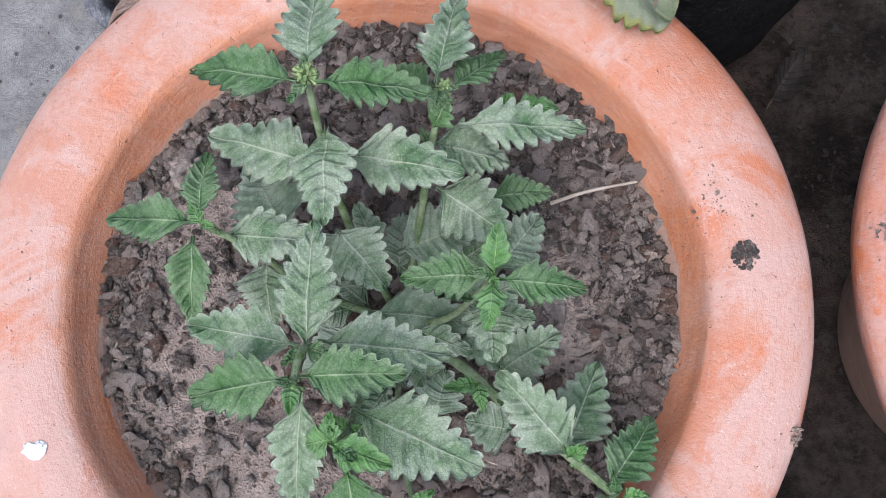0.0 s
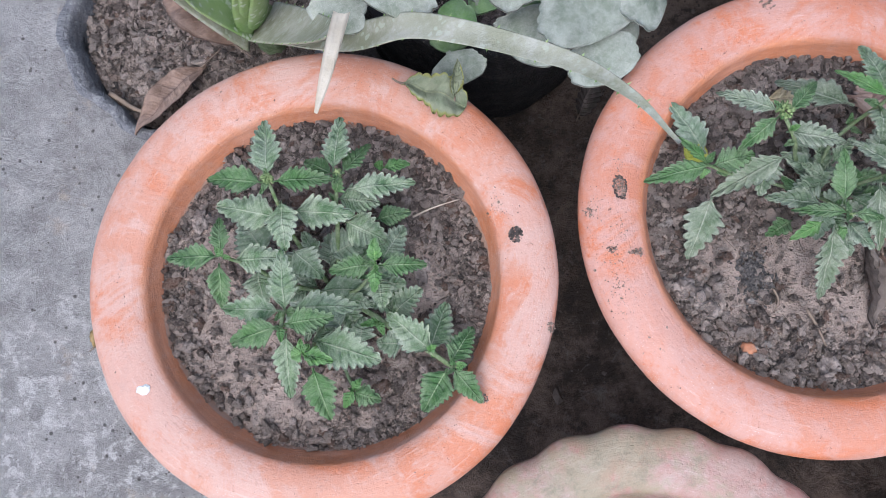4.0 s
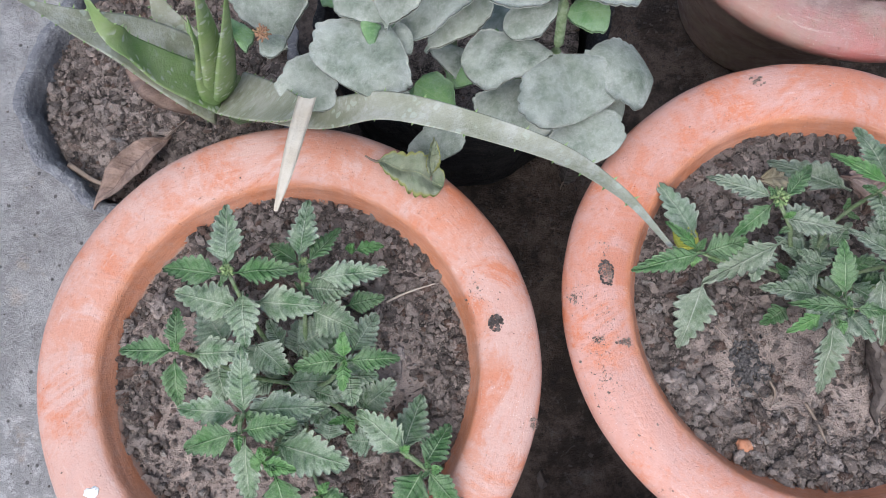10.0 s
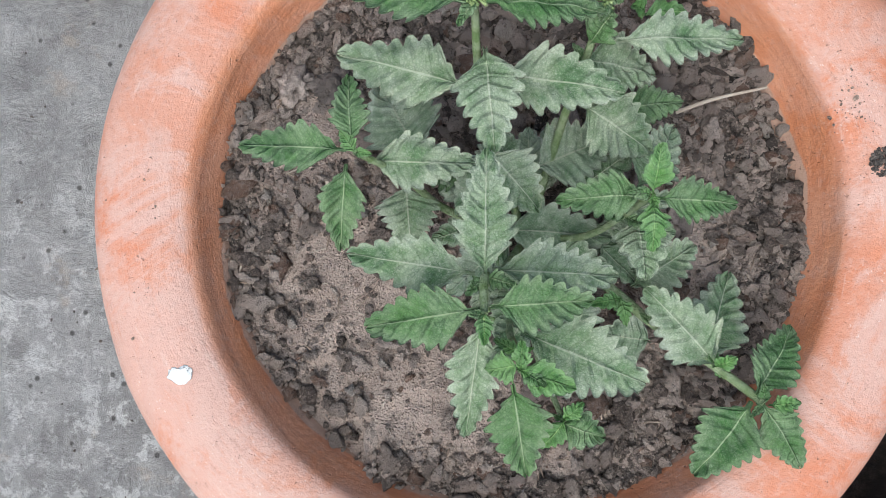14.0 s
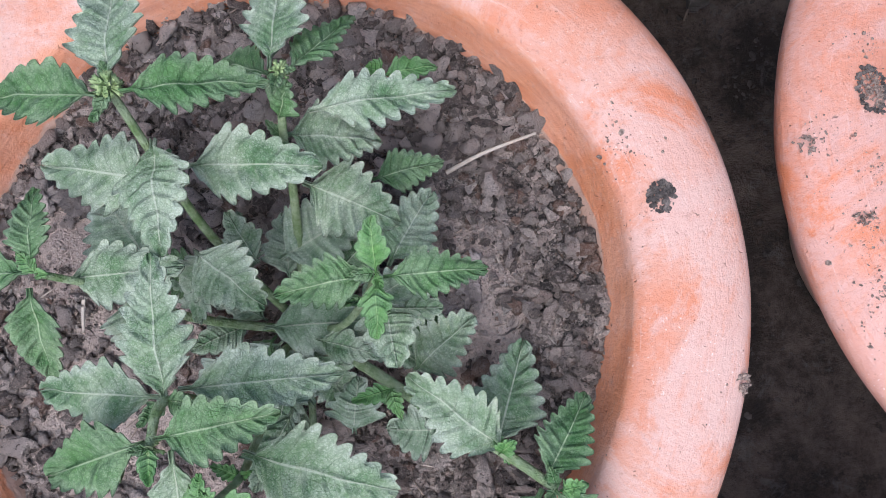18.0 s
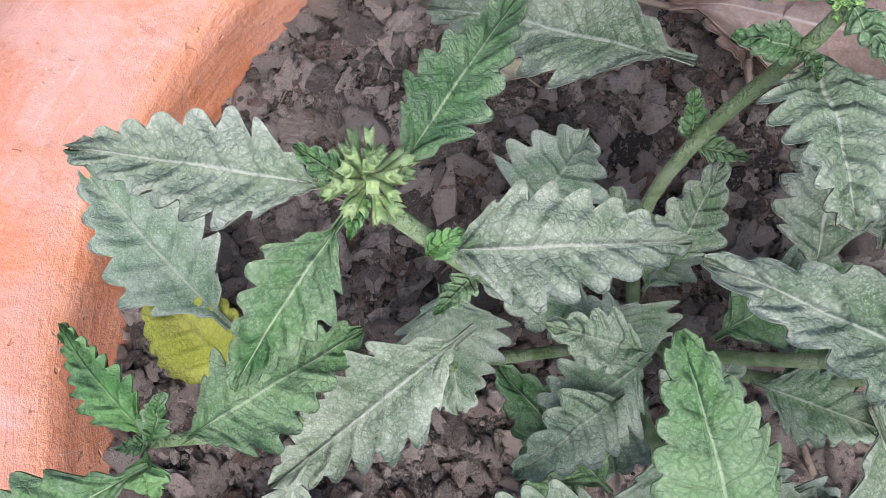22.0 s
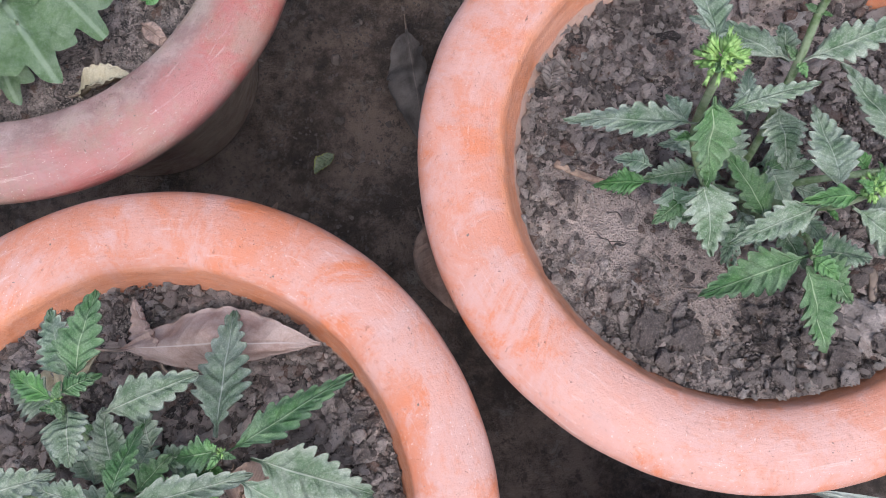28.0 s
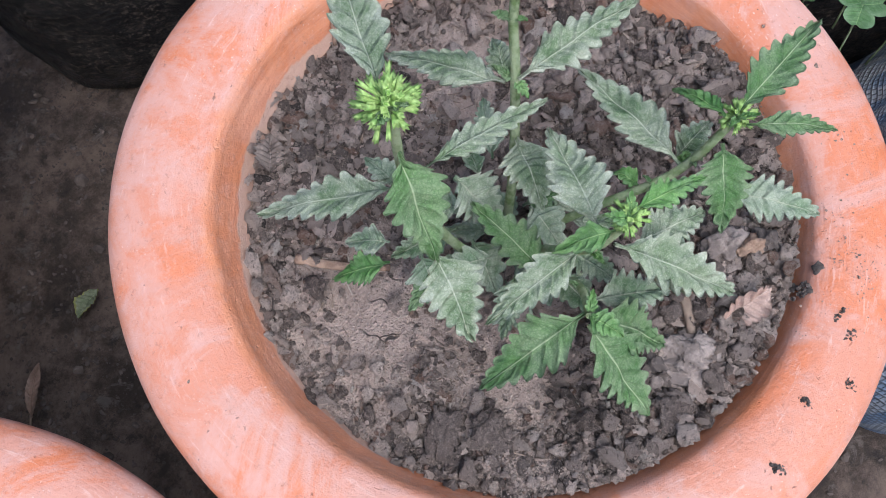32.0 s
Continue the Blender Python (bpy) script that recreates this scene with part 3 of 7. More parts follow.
def blade(base, tip, width, lift=0.006, twist=0.0, teeth=7, depth=0.27, fold=0.12, droop=0.0, cols=11, per=8, shape="toothed", quilt=0.0007, thick=0.0, seed=0, taper=0.76):
    """Vertices, faces and UV of one leaf from its base to its tip."""
    b, t = np.array(base, float), np.array(tip, float)
    length = np.linalg.norm(t - b)
    mid = (b + t) / 2 + np.array([0, 0, lift])
    rng = np.random.default_rng(seed)
    nu = teeth * per + 1
    us = np.linspace(0, 1, nu)
    vs = np.linspace(-1, 1, cols)
    if shape == "toothed":
        q = np.clip((us - 0.07) / 0.93, 0, 1)
        rise = np.sin(math.pi / 2 * np.clip(q / 0.32, 0, 1)) ** 1.1
        f = rise * (1 - taper * np.clip((q - 0.30) / 0.70, 0, 1) ** 1.2)
        f *= np.sqrt(np.clip(1 - (np.clip(q - 0.95, 0, 1) / 0.05) ** 2, 0, 1))
    elif shape == "round":
        q = np.clip((us - 0.06) / 0.94, 0, 1)
        f = np.sqrt(np.clip(1 - np.abs(2 * q**1.35 - 1) ** 2.3, 0, 1)) * (0.80 + 0.20 * q)
        f *= 1 + 0.07 * np.sin(7 * us + seed) + 0.05 * np.sin(15 * us + 2.3 * seed)
    else:
        q = np.clip((us - 0.04) / 0.96, 0, 1)
        f = np.sin(math.pi * q**0.85) ** 0.9
    saw = (q * teeth) % 1.0
    saw[-1] = 0
    if shape == "round":
        lobes = np.zeros((2, nu))
        cut = cut2 = depth * np.abs(np.sin(math.pi * q * teeth)) ** 0.6 + (1 - depth)
    else:
        jag = rng.uniform(0.75, 1.25, teeth + 1)[np.minimum((q * teeth).astype(int), teeth)]
        other = (q * teeth + 0.4) % 1.0
        point = [1 - np.abs(2 * w**1.35 - 1) ** 2.7 for w in (saw, other)]
        lobes = point if shape == "toothed" else np.zeros((2, nu))
        cut = 1 - depth * jag * (1 - point[0])
        cut2 = 1 - depth * jag[::-1] * (1 - point[1])
    half = 0.5 * width * f
    stalk = 0.035 * width
    verts, uv = [], []
    for i, u in enumerate(us):
        c = (1 - u) ** 2 * b + 2 * u * (1 - u) * mid + u * u * t
        d = 2 * (1 - u) * (mid - b) + 2 * u * (t - mid)
        d = Vector(d).normalized()
        s = d.cross(UP)
        s = s.normalized() if s.length > 0.05 else Vector((1, 0, 0))
        s = Matrix.Rotation(twist * (0.4 + 0.6 * u), 3, d) @ s
        nrm = s.cross(d)
        for v in vs:
            av = abs(v)
            w = max(half[i] * (1 - av**3 * (1 - (cut[i] if v > 0 else cut2[i]))), stalk) * v
            ahead = 0.032 * length * lobes[0 if v > 0 else 1][i] * av**3 * (0.1 < q[i] < 0.94)
            z = fold * half[i] * av**1.4 - droop * half[i] * av**2.5
            if quilt:
                ph = q[i] * teeth - av * 1.1
                z += 1.25 * quilt * (math.sin(math.pi * (ph + 0.5)) ** 2 - 0.5) * min(1, 3 * av) * f[i]
                z -= 1.2 * quilt * math.exp(-((v / 0.13) ** 2))
                z += 1.4 * quilt * wobble(u * 3, v * 1.5, seed * 0.7, 1.3, seed) * 2
            verts.append(Vector(c) + s * w + d * ahead + nrm * z)
            uv.append((q[i], (v + 1) / 2))
    verts = np.array(verts)
    faces = grid_faces(nu, cols)
    if thick:
        low = verts - np.array([0, 0, thick])
        rim = np.concatenate([np.arange(nu) * cols, np.arange(nu)[::-1] * cols + cols - 1])
        m = len(verts)
        skirt = np.stack([rim, np.roll(rim, -1), np.roll(rim, -1) + m, rim + m], -1)
        faces = np.concatenate([faces, faces[:, ::-1] + m, skirt])
        verts, uv = np.concatenate([verts, low]), uv + uv
    return verts, faces, uv


leaf_count = [0]


def leaf(plant, base, tip, width, mat, lift=0.006, label=""):
    """One toothed leaf of a bedding plant: bluntly crenate, deeply lobed or narrow and serrate."""
    leaf_count[0] += 1
    k = leaf_count[0]
    rng = random.Random(k)
    way = Vector(tip) - Vector(base)
    base, tip = Vector(base) - 0.06 * way, Vector(tip) + 0.03 * way
    length = way.length
    if plant.name.endswith(".002"):
        wide, teeth, depth, taper = 1.10, rng.choice((8, 9, 9)), rng.uniform(0.30, 0.42), 0.92
    elif plant.name.endswith(".001"):
        wide, teeth, depth, taper = 1.28, rng.choice((7, 8, 8, 9)), rng.uniform(0.28, 0.40), 0.86
    else:
        wide, teeth, depth, taper = 1.26, rng.choice((8, 8, 9, 9)), rng.uniform(0.22, 0.34), 0.82
    if length < 0.022:
        teeth = 5
    v, f, uv = blade(base, tip, width * wide, max(lift, 0.10 * length), rng.uniform(-0.2, 0.2), teeth, depth, rng.uniform(0.10, 0.36), rng.uniform(0.05, 0.30), per=7, quilt=0.030 * width + 0.0003, seed=k, thick=0.0005, taper=taper)
    return make("leaf", v, f, mat, plant, uv, True, label)


def icosahedron():
    g = (1 + 5**0.5) / 2
    v = np.array([(-1, g, 0), (1, g, 0), (-1, -g, 0), (1, -g, 0), (0, -1, g), (0, 1, g), (0, -1, -g), (0, 1, -g), (g, 0, -1), (g, 0, 1), (-g, 0, -1), (-g, 0, 1)]) / (1 + g * g) ** 0.5
    d = np.linalg.norm(v[:, None] - v[None], axis=-1)
    near = d < 1.06
    f = []
    for a in range(12):
        for b in range(a + 1, 12):
            for c in range(b + 1, 12):
                if near[a, b] and near[b, c] and near[a, c]:
                    n = np.cross(v[b] - v[a], v[c] - v[a])
                    f.append((a, b, c) if n @ (v[a] + v[b] + v[c]) > 0 else (a, c, b))
    return v, np.array(f)


ICO_V, ICO_F = icosahedron()


def turns(rng, n, tilt=1.0):
    """n random rotation matrices; tilt 0 keeps them level."""
    a = rng.uniform(0, 2 * np.pi, n)
    b = rng.uniform(-1.2, 1.2, n) * tilt
    c = rng.uniform(-1.2, 1.2, n) * tilt
    z, o = np.zeros(n), np.ones(n)
    rz = np.stack([np.cos(a), -np.sin(a), z, np.sin(a), np.cos(a), z, z, z, o], -1).reshape(n, 3, 3)
    rx = np.stack([o, z, z, z, np.cos(b), -np.sin(b), z, np.sin(b), np.cos(b)], -1).reshape(n, 3, 3)
    ry = np.stack([np.cos(c), z, np.sin(c), z, o, z, -np.sin(c), z, np.cos(c)], -1).reshape(n, 3, 3)
    return rz @ rx @ ry


def finer(v, f):
    """The same body with each triangle cut into four."""
    pts, faces, mids = [tuple(p) for p in v], [], {}

    def mid(a, b):
        key = (min(a, b), max(a, b))
        if key not in mids:
            m = (np.array(pts[a]) + np.array(pts[b])) / 2
            mids[key] = len(pts)
            pts.append(tuple(m / np.linalg.norm(m)))
        return mids[key]

    for a, b, c in f:
        d, e, g = mid(a, b), mid(b, c), mid(c, a)
        faces += [(a, d, g), (b, e, d), (c, g, e), (d, e, g)]
    return np.array(pts), np.array(faces)


ICO_V2, ICO_F2 = finer(ICO_V, ICO_F)


def scatter(places, sizes, rng, flat=(0.35, 0.8), stretch=(0.8, 1.6), tilt=0.6, fine=False):
    """Vertices and faces of many rough little lumps."""
    n = len(places)
    bv, bf = (ICO_V2, ICO_F2) if fine else (ICO_V, ICO_F)
    m = len(bv)
    v = bv[None] * rng.uniform(*((0.45, 1.5) if fine else (0.62, 1.32)), (n, m, 1))
    if fine:
        for _ in range(2):
            d = rng.normal(size=(n, 1, 3))
            d /= np.linalg.norm(d, axis=-1, keepdims=True)
            over = np.clip((v * d).sum(-1, keepdims=True) - rng.uniform(0.35, 0.8, (n, 1, 1)), 0, None)
            v = v - 0.9 * over * d
    s = np.stack([rng.uniform(*stretch, n), np.ones(n), rng.uniform(*flat, n)], -1)
    v = np.einsum("nij,nkj->nki", turns(rng, n, tilt), v * s[:, None] * sizes[:, None, None])
    v = v + places[:, None]
    f = bf[None] + m * np.arange(n)[:, None, None]
    return v.reshape(-1, 3), f.reshape(-1, 3)


def lump(name, place, size, mat, label, category, seed, flat=0.6, sub=2, rough=0.3):
    """A single clod, stone or splash with a broken surface."""
    bm = bmesh.new()
    bmesh.ops.create_icosphere(bm, subdivisions=sub + 1, radius=1)
    for v in bm.verts:
        n = v.co.normalized()
        k = 1 + 1.2 * rough * wobble(*n, 1.5, seed) + 0.7 * rough * wobble(*n, 4.5, seed + 3) + 0.3 * rough * wobble(*n, 12, seed)
        v.co = Vector((n.x * size[0] * k, n.y * size[1] * k, n.z * size[2] * k * flat))
    me = bpy.data.meshes.new(name)
    bm.to_mesh(me)
    bm.free()
    me.polygons.foreach_set("use_smooth", np.ones(len(me.polygons), bool))
    me.materials.append(mat)
    ob = new(name, me)
    ob.location = place
    ob.rotation_euler = (0, 0, seed * 1.7)
    return tagged(ob, label, category)


# ---- ground ----
def ground():
    n = 150
    xs = np.linspace(-1, 1, n)
    side = np.sign(xs) * (np.abs(xs) ** 3 * 40 + np.abs(xs) * 0.9)
    verts = []
    for x in side + 0.3:
        for y in side + 0.3:
            z = 0.006 * wobble(x, y, 0, 9) + 0.003 * wobble(x, y, 0, 30) - 0.004
            verts.append((x, y, z))
    ob = make("ground", verts, grid_faces(n, n), GROUND)
    return tagged(ob, "dark packed earth beside worn grey concrete", "ground", kind="structure")


ground()


# ---- pots ----
RIM_TOP = 0.21


def pot_profile(r, top):
    rim = [(r - 0.036, top - 0.046), (r - 0.025, top - 0.043), (r - 0.014, top - 0.036), (r - 0.006, top - 0.027), (r - 0.0014, top - 0.018), (r, top - 0.0105), (r - 0.0030, top - 0.0055), (r - 0.0085, top - 0.0024), (r - 0.0150, top - 0.0007), (r - 0.0220, top), (r - 0.0290, top - 0.0006), (r - 0.0345, top - 0.0020), (r - 0.0380, top - 0.0040), (r - 0.0398, top - 0.0070), (r - 0.0410, top - 0.0105), (r - 0.0432, top - 0.0165), (r - 0.0468, top - 0.026), (r - 0.0500, top - 0.036), (r - 0.056, top - 0.070)]
    body = [(r - 0.032, top - 0.043), (r - 0.034, top - 0.055), (r - 0.044, top - 0.09), (r - 0.064, top - 0.16), (r - 0.074, 0.004), (r - 0.078, 0.0), (r - 0.09, 0.0), (0.012, 0.0)]
    return rim, body


def rim_height(r, dist, top=RIM_TOP):
    """Height of the rim's upper face at a distance from the pot's axis."""
    prof = pot_profile(r, top)[0][5:15]
    d = [p[0] for p in prof][::-1]
    return float(np.interp(dist, d, [p[1] for p in prof][::-1]))


def thrown(mouth):
    """The mouth of a hand-thrown pot is not quite in the middle of its rim; mouth: its offset."""
    def offset(a, k):
        f = min(1.0, max(0.0, (k - 0.50) / 0.22))
        return (mouth[0] * math.cos(a) + mouth[1] * math.sin(a)) * f
    return offset


def clay_pot(centre, r, mat, label, seed, scallop=None, top=RIM_TOP, uneven=0.0012):
    pot = thing("flower_pot", (centre[0], centre[1], 0), label, "flower pot", "clay flower pots")
    rim, body = pot_profile(r, top)
    lathe("rim", centre, rim, mat, pot, 200, 72, uneven, seed, scallop)
    lathe("body", centre, body, mat, pot, 72, 20, uneven, seed)
    return pot


POT_A, POT_B, POT_C, POT_D = (-0.0444, 0.2420), (0.2838, 0.2568), (0.6068, 0.2508), (0.370, 0.562)
R_A, R_B, R_C, R_D = 0.1564, 0.1558, 0.1556, 0.152
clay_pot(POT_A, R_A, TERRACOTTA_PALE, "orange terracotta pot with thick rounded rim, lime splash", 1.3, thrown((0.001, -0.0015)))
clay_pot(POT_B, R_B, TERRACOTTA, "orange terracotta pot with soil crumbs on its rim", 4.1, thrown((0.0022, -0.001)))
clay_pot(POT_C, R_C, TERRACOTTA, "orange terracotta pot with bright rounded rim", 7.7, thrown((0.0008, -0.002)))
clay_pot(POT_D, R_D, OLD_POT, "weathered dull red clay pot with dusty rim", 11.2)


def notches(a, k):
    return 0.0035 * abs(math.sin(11 * a)) ** 1.5 * (1 if k < 0.45 else 0)


POT_F, POT_G = (0.144, -0.012), (0.456, -0.012)
clay_pot(POT_F, 0.141, PINK_MOSSY, "pink clay pot with mossy green scalloped rim", 3.3, notches, 0.198)
clay_pot(POT_G, 0.139, PINK_POT, "pink clay pot with scalloped rim", 5.9, notches, 0.198)


# ---- soil ----
SLOPE_Z = 0.185


def soil_height(x, y, z0, seed):
    """Height of a bed of soil; some beds slope."""
    if z0 == SLOPE_Z:
        x1, y1 = x - POT_C[0], y - POT_C[1]
        right = max(0.0, min(1.0, x1 / 0.11)) ** 1.5 * max(0.0, min(1.0, (0.06 - y1) / 0.06))
        z0 += 0.0065 * right + 0.15 * max(0.0, -y1) - 0.025 * max(0.0, y1)
    ridge = abs(wobble(x, y, 0, 75, seed + 2))
    return z0 + 0.0060 * wobble(x, y, 0, 20, seed) + 0.0034 * wobble(x, y, 0, 55, seed) - 0.0030 * ridge + 0.0012 * wobble(x, y, 0, 170, seed)


def smooth_patch(x, y, patches):
    return max([math.exp(-(((x - px) / a) ** 2 + ((y - py) / b) ** 2)) for px, py, a, b in patches] or [0])


def soil(centre, r, z0, seed, patches=(), count=26000, label="grey-brown crumbly potting soil", fine=False):
    nr, ns = (110, 340) if fine else (34, 100)
    verts, uv = [], []
    for k in range(nr):
        d = r * (k / (nr - 1)) ** 0.75
        for s in range(ns):
            a = 2 * math.pi * s / ns
            x, y = centre[0] + d * math.cos(a), centre[1] + d * math.sin(a)
            z = soil_height(x, y, z0, seed) - 0.004 * max(0, d / r - 0.93) / 0.07 * (0.5 + wobble(x, y, 0, 30, seed))
            if fine:
                rough = 1 - 0.75 * smooth_patch(x, y, patches)
                z += rough * (0.0013 * wobble(x, y, 1, 330, seed) + 0.0007 * wobble(x, y, 2, 800, seed))
            verts.append((x, y, z))
            m = smooth_patch(x, y, patches)
            uv.append((min(1.0, m + 0.3 * (wobble(x, y, 0, 28, seed + 9) > 0.15)), 0.5))
    bed = thing("soil", (centre[0], centre[1], z0), label, "soil", "soil in the pots", "stuff")
    make("soil_surface", verts, grid_faces(nr, ns, wrap_v=True), SOIL, bed, uv)
    rng = np.random.default_rng(int(seed * 10))
    d, a = r * np.sqrt(rng.uniform(0, 1, count)), rng.uniform(0, 2 * np.pi, count)
    size = np.clip(rng.lognormal(-7.28, 0.68, count), 0.0003, 0.0036)
    small, large = [], []
    for i in range(count):
        x, y = centre[0] + d[i] * math.cos(a[i]), centre[1] + d[i] * math.sin(a[i])
        m = max(smooth_patch(x, y, patches), 0.25 * (wobble(x, y, 0, 28, seed + 9) > 0.15))
        if rng.uniform() < 0.96 * m ** 0.6 or d[i] + 0.5 * size[i] > r:
            continue
        row = (x, y, soil_height(x, y, z0, seed) + rng.uniform(0.0, 1.1) * size[i] + 0.0003, size[i])
        (large if fine and size[i] > 0.0014 else small).append(row)
    small = np.array(small)
    v, f = scatter(small[:, :3], small[:, 3], rng, (0.45, 1.0), (0.8, 1.7), 1.0)
    tagged(make("soil_crumbs", v, f, CRUMBS, bed, smooth=False), kind="stuff")
    if large:
        large = np.array(large)
        v, f = scatter(large[:, :3], large[:, 3] * 1.1, rng, (0.45, 0.95), (0.8, 1.7), 1.0, True)
        tagged(make("soil_clods", v, f, CRUMBS, bed, smooth=True), kind="stuff")
    if fine:
        m = 480
        d, a = (r - 0.007) * np.sqrt(rng.uniform(0, 1, m)), rng.uniform(0, 2 * np.pi, m)
        p = [(centre[0] + q * math.cos(w), centre[1] + q * math.sin(w)) for q, w in zip(d, a)]
        p = np.array([(x, y, soil_height(x, y, z0, seed) + 0.0012) for x, y in p if smooth_patch(x, y, patches) < rng.uniform(0.05, 0.5)])
        v, f = scatter(p, np.clip(rng.lognormal(-5.98, 0.40, len(p)), 0.0011, 0.0056), rng, (0.20, 0.42), (0.8, 1.7), 0.75)
        tagged(make("soil_flakes", v, f, FLAKES, bed, smooth=False), kind="stuff")
    m = 260 if fine else 50
    d, a = (r - 0.006) * np.sqrt(rng.uniform(0, 1, m)), rng.uniform(0, 2 * np.pi, m)
    p = np.array([(centre[0] + q * math.cos(w), centre[1] + q * math.sin(w), soil_height(centre[0] + q * math.cos(w), centre[1] + q * math.sin(w), z0, seed) + 0.001) for q, w in zip(d, a)])
    for name, mat, rows in (("straw_bits", FIBRE, p[::6]), ("root_fibres", BROWN_STEM, np.concatenate([p[1::3], p[2::3]]))):
        v, f = scatter(rows, rng.uniform(0.00018, 0.00042, len(rows)), rng, (0.6, 1), (6, 20), 0.3)
        tagged(make(name, v, f, mat, bed, smooth=False), kind="stuff")
    return bed


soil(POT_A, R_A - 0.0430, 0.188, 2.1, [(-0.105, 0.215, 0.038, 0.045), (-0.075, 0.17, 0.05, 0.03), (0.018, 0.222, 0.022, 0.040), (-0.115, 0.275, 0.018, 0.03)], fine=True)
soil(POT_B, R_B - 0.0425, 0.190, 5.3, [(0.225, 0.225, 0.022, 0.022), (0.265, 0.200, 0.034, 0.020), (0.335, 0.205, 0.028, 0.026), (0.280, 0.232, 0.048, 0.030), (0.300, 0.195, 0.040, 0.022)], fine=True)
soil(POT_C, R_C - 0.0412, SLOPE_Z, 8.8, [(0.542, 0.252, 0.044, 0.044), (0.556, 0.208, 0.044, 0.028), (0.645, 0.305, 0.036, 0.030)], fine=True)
soil(POT_D, R_D - 0.0455, 0.187, 12.4, [], 6000)
soil(POT_F, 0.098, 0.172, 14.1, [], 1400, "dark mossy soil in a shaded pot")
soil(POT_G, 0.096, 0.172, 15.7, [], 1400)


# ---- plants ----
def bedding_plant(foot, label):
    return thing("bedding_plant", foot, label, "plant", "young plants in the clay pots")


def stem(plant, points, r0=0.0022, r1=0.0013, mat=STEM):
    if plant.name.endswith(".001"):
        r0, r1 = 0.8 * r0, 0.85 * r1
    return tube("stem", points, (r0, r1), mat, plant, 8, 16)


def bud_head(plant, at, size, mat=BUD, count=22, seed=1):
    """A head of small ribbed flower buds crowded round a short axis."""
    count = int(1.4 * count)
    rng = np.random.default_rng(seed)
    verts, faces = [], []
    for k in range(count):
        w = math.acos(1 - 1.25 * (k + 0.5) / count)
        a = 2.4 * k + rng.uniform(-0.4, 0.4)
        d = Vector((math.sin(w) * math.cos(a), math.sin(w) * math.sin(a), math.cos(w)))
        s = d.cross(Vector((0.3, 0.5, 0.8))).normalized()
        t = d.cross(s)
        c = Vector(at) + Vector(rng.uniform(-0.12, 0.12, 3)) * size
        r = size * rng.uniform(0.68, 0.92) / count**0.5
        reach = size * rng.uniform(0.55, 1.0)
        o = len(verts)
        for h, q in ((0.2, 0.30), (0.5, 0.60), (0.80, 0.95), (1.0, 1.1), (0.80, 0.55)):
            for j in range(8):
                e = j * math.pi / 4
                rib = 1.0 if j % 2 else 0.72
                verts.append(c + d * reach * (h + (0.09 if h == 1.0 and j % 2 else -0.05 if h == 1.0 else 0)) + (s * math.cos(e) + t * math.sin(e)) * r * q * rib)
        faces += [[o + i * 8 + j, o + i * 8 + (j + 1) % 8, o + (i + 1) * 8 + (j + 1) % 8, o + (i + 1) * 8 + j] for i in range(4) for j in range(8)]
        faces.append([o + 32 + j for j in range(8)])
    return make("flower_head", verts, faces, mat, plant)


def axil_leaves(plant, at, seed):
    """A few tiny bright leaves where leaves join the stem."""
    rng = random.Random(seed * 3 + 1)
    turn = rng.uniform(0, 6.28)
    for k in range(2):
        a = turn + k * 2.1 + rng.uniform(-0.4, 0.4)
        n = rng.uniform(0.004, 0.009)
        tip = (at[0] + n * math.cos(a), at[1] + n * math.sin(a), at[2] + rng.uniform(0.0, 0.006))
        leaf(plant, at, tip, n * rng.uniform(0.42, 0.6), rng.choice((YOUNG, GREEN, GREEN)), 0.001)


def low_leaves(plant, foot, count, reach, seed):
    """Older dull leaves low round the foot of the plant."""
    rng = random.Random(seed)
    for k in range(count):
        a = k * 2.4 + rng.uniform(-0.5, 0.5)
        d = rng.uniform(0.006, reach)
        base = (foot[0] + d * math.cos(a), foot[1] + d * math.sin(a), foot[2] + rng.uniform(0.008, 0.040))
        n, b = rng.uniform(0.015, 0.025), a + rng.uniform(-0.6, 0.6)
        tip = (base[0] + n * math.cos(b), base[1] + n * math.sin(b), base[2] + rng.uniform(-0.006, 0.006))
        leaf(plant, base, tip, n * rng.uniform(0.5, 0.68), rng.choice((DULL, DULL, DUSTY, DUSTY, GREEN)), 0.003)


FOOT_A, FOOT_B, FOOT_C = (-0.037, 0.232, 0.185), (0.285, 0.272, 0.186), (0.594, 0.240, 0.180)
plant_a = bedding_plant(FOOT_A, "bushy young plant with dusty toothed grey-green leaves")
plant_b = bedding_plant(FOOT_B, "spreading young plant with toothed leaves, flower buds")
plant_c = bedding_plant(FOOT_C, "taller young plant with narrow leaves and lime buds")
low_leaves(plant_a, FOOT_A, 28, 0.032, 5)
low_leaves(plant_b, FOOT_B, 22, 0.026, 6)
low_leaves(plant_c, FOOT_C, 26, 0.028, 7)
stem(plant_a, [(-0.036, 0.232, 0.185), (-0.050, 0.259, 0.229), (-0.054, 0.276, 0.256), (-0.055, 0.290, 0.282)], 0.0016, 0.0011)
axil_leaves(plant_a, (-0.054, 0.276, 0.256), 1)
axil_leaves(plant_a, (-0.055, 0.290, 0.282), 2)
bud_head(plant_a, (-0.055, 0.291, 0.282), 0.0046, BUD_DARK, 30, 1)
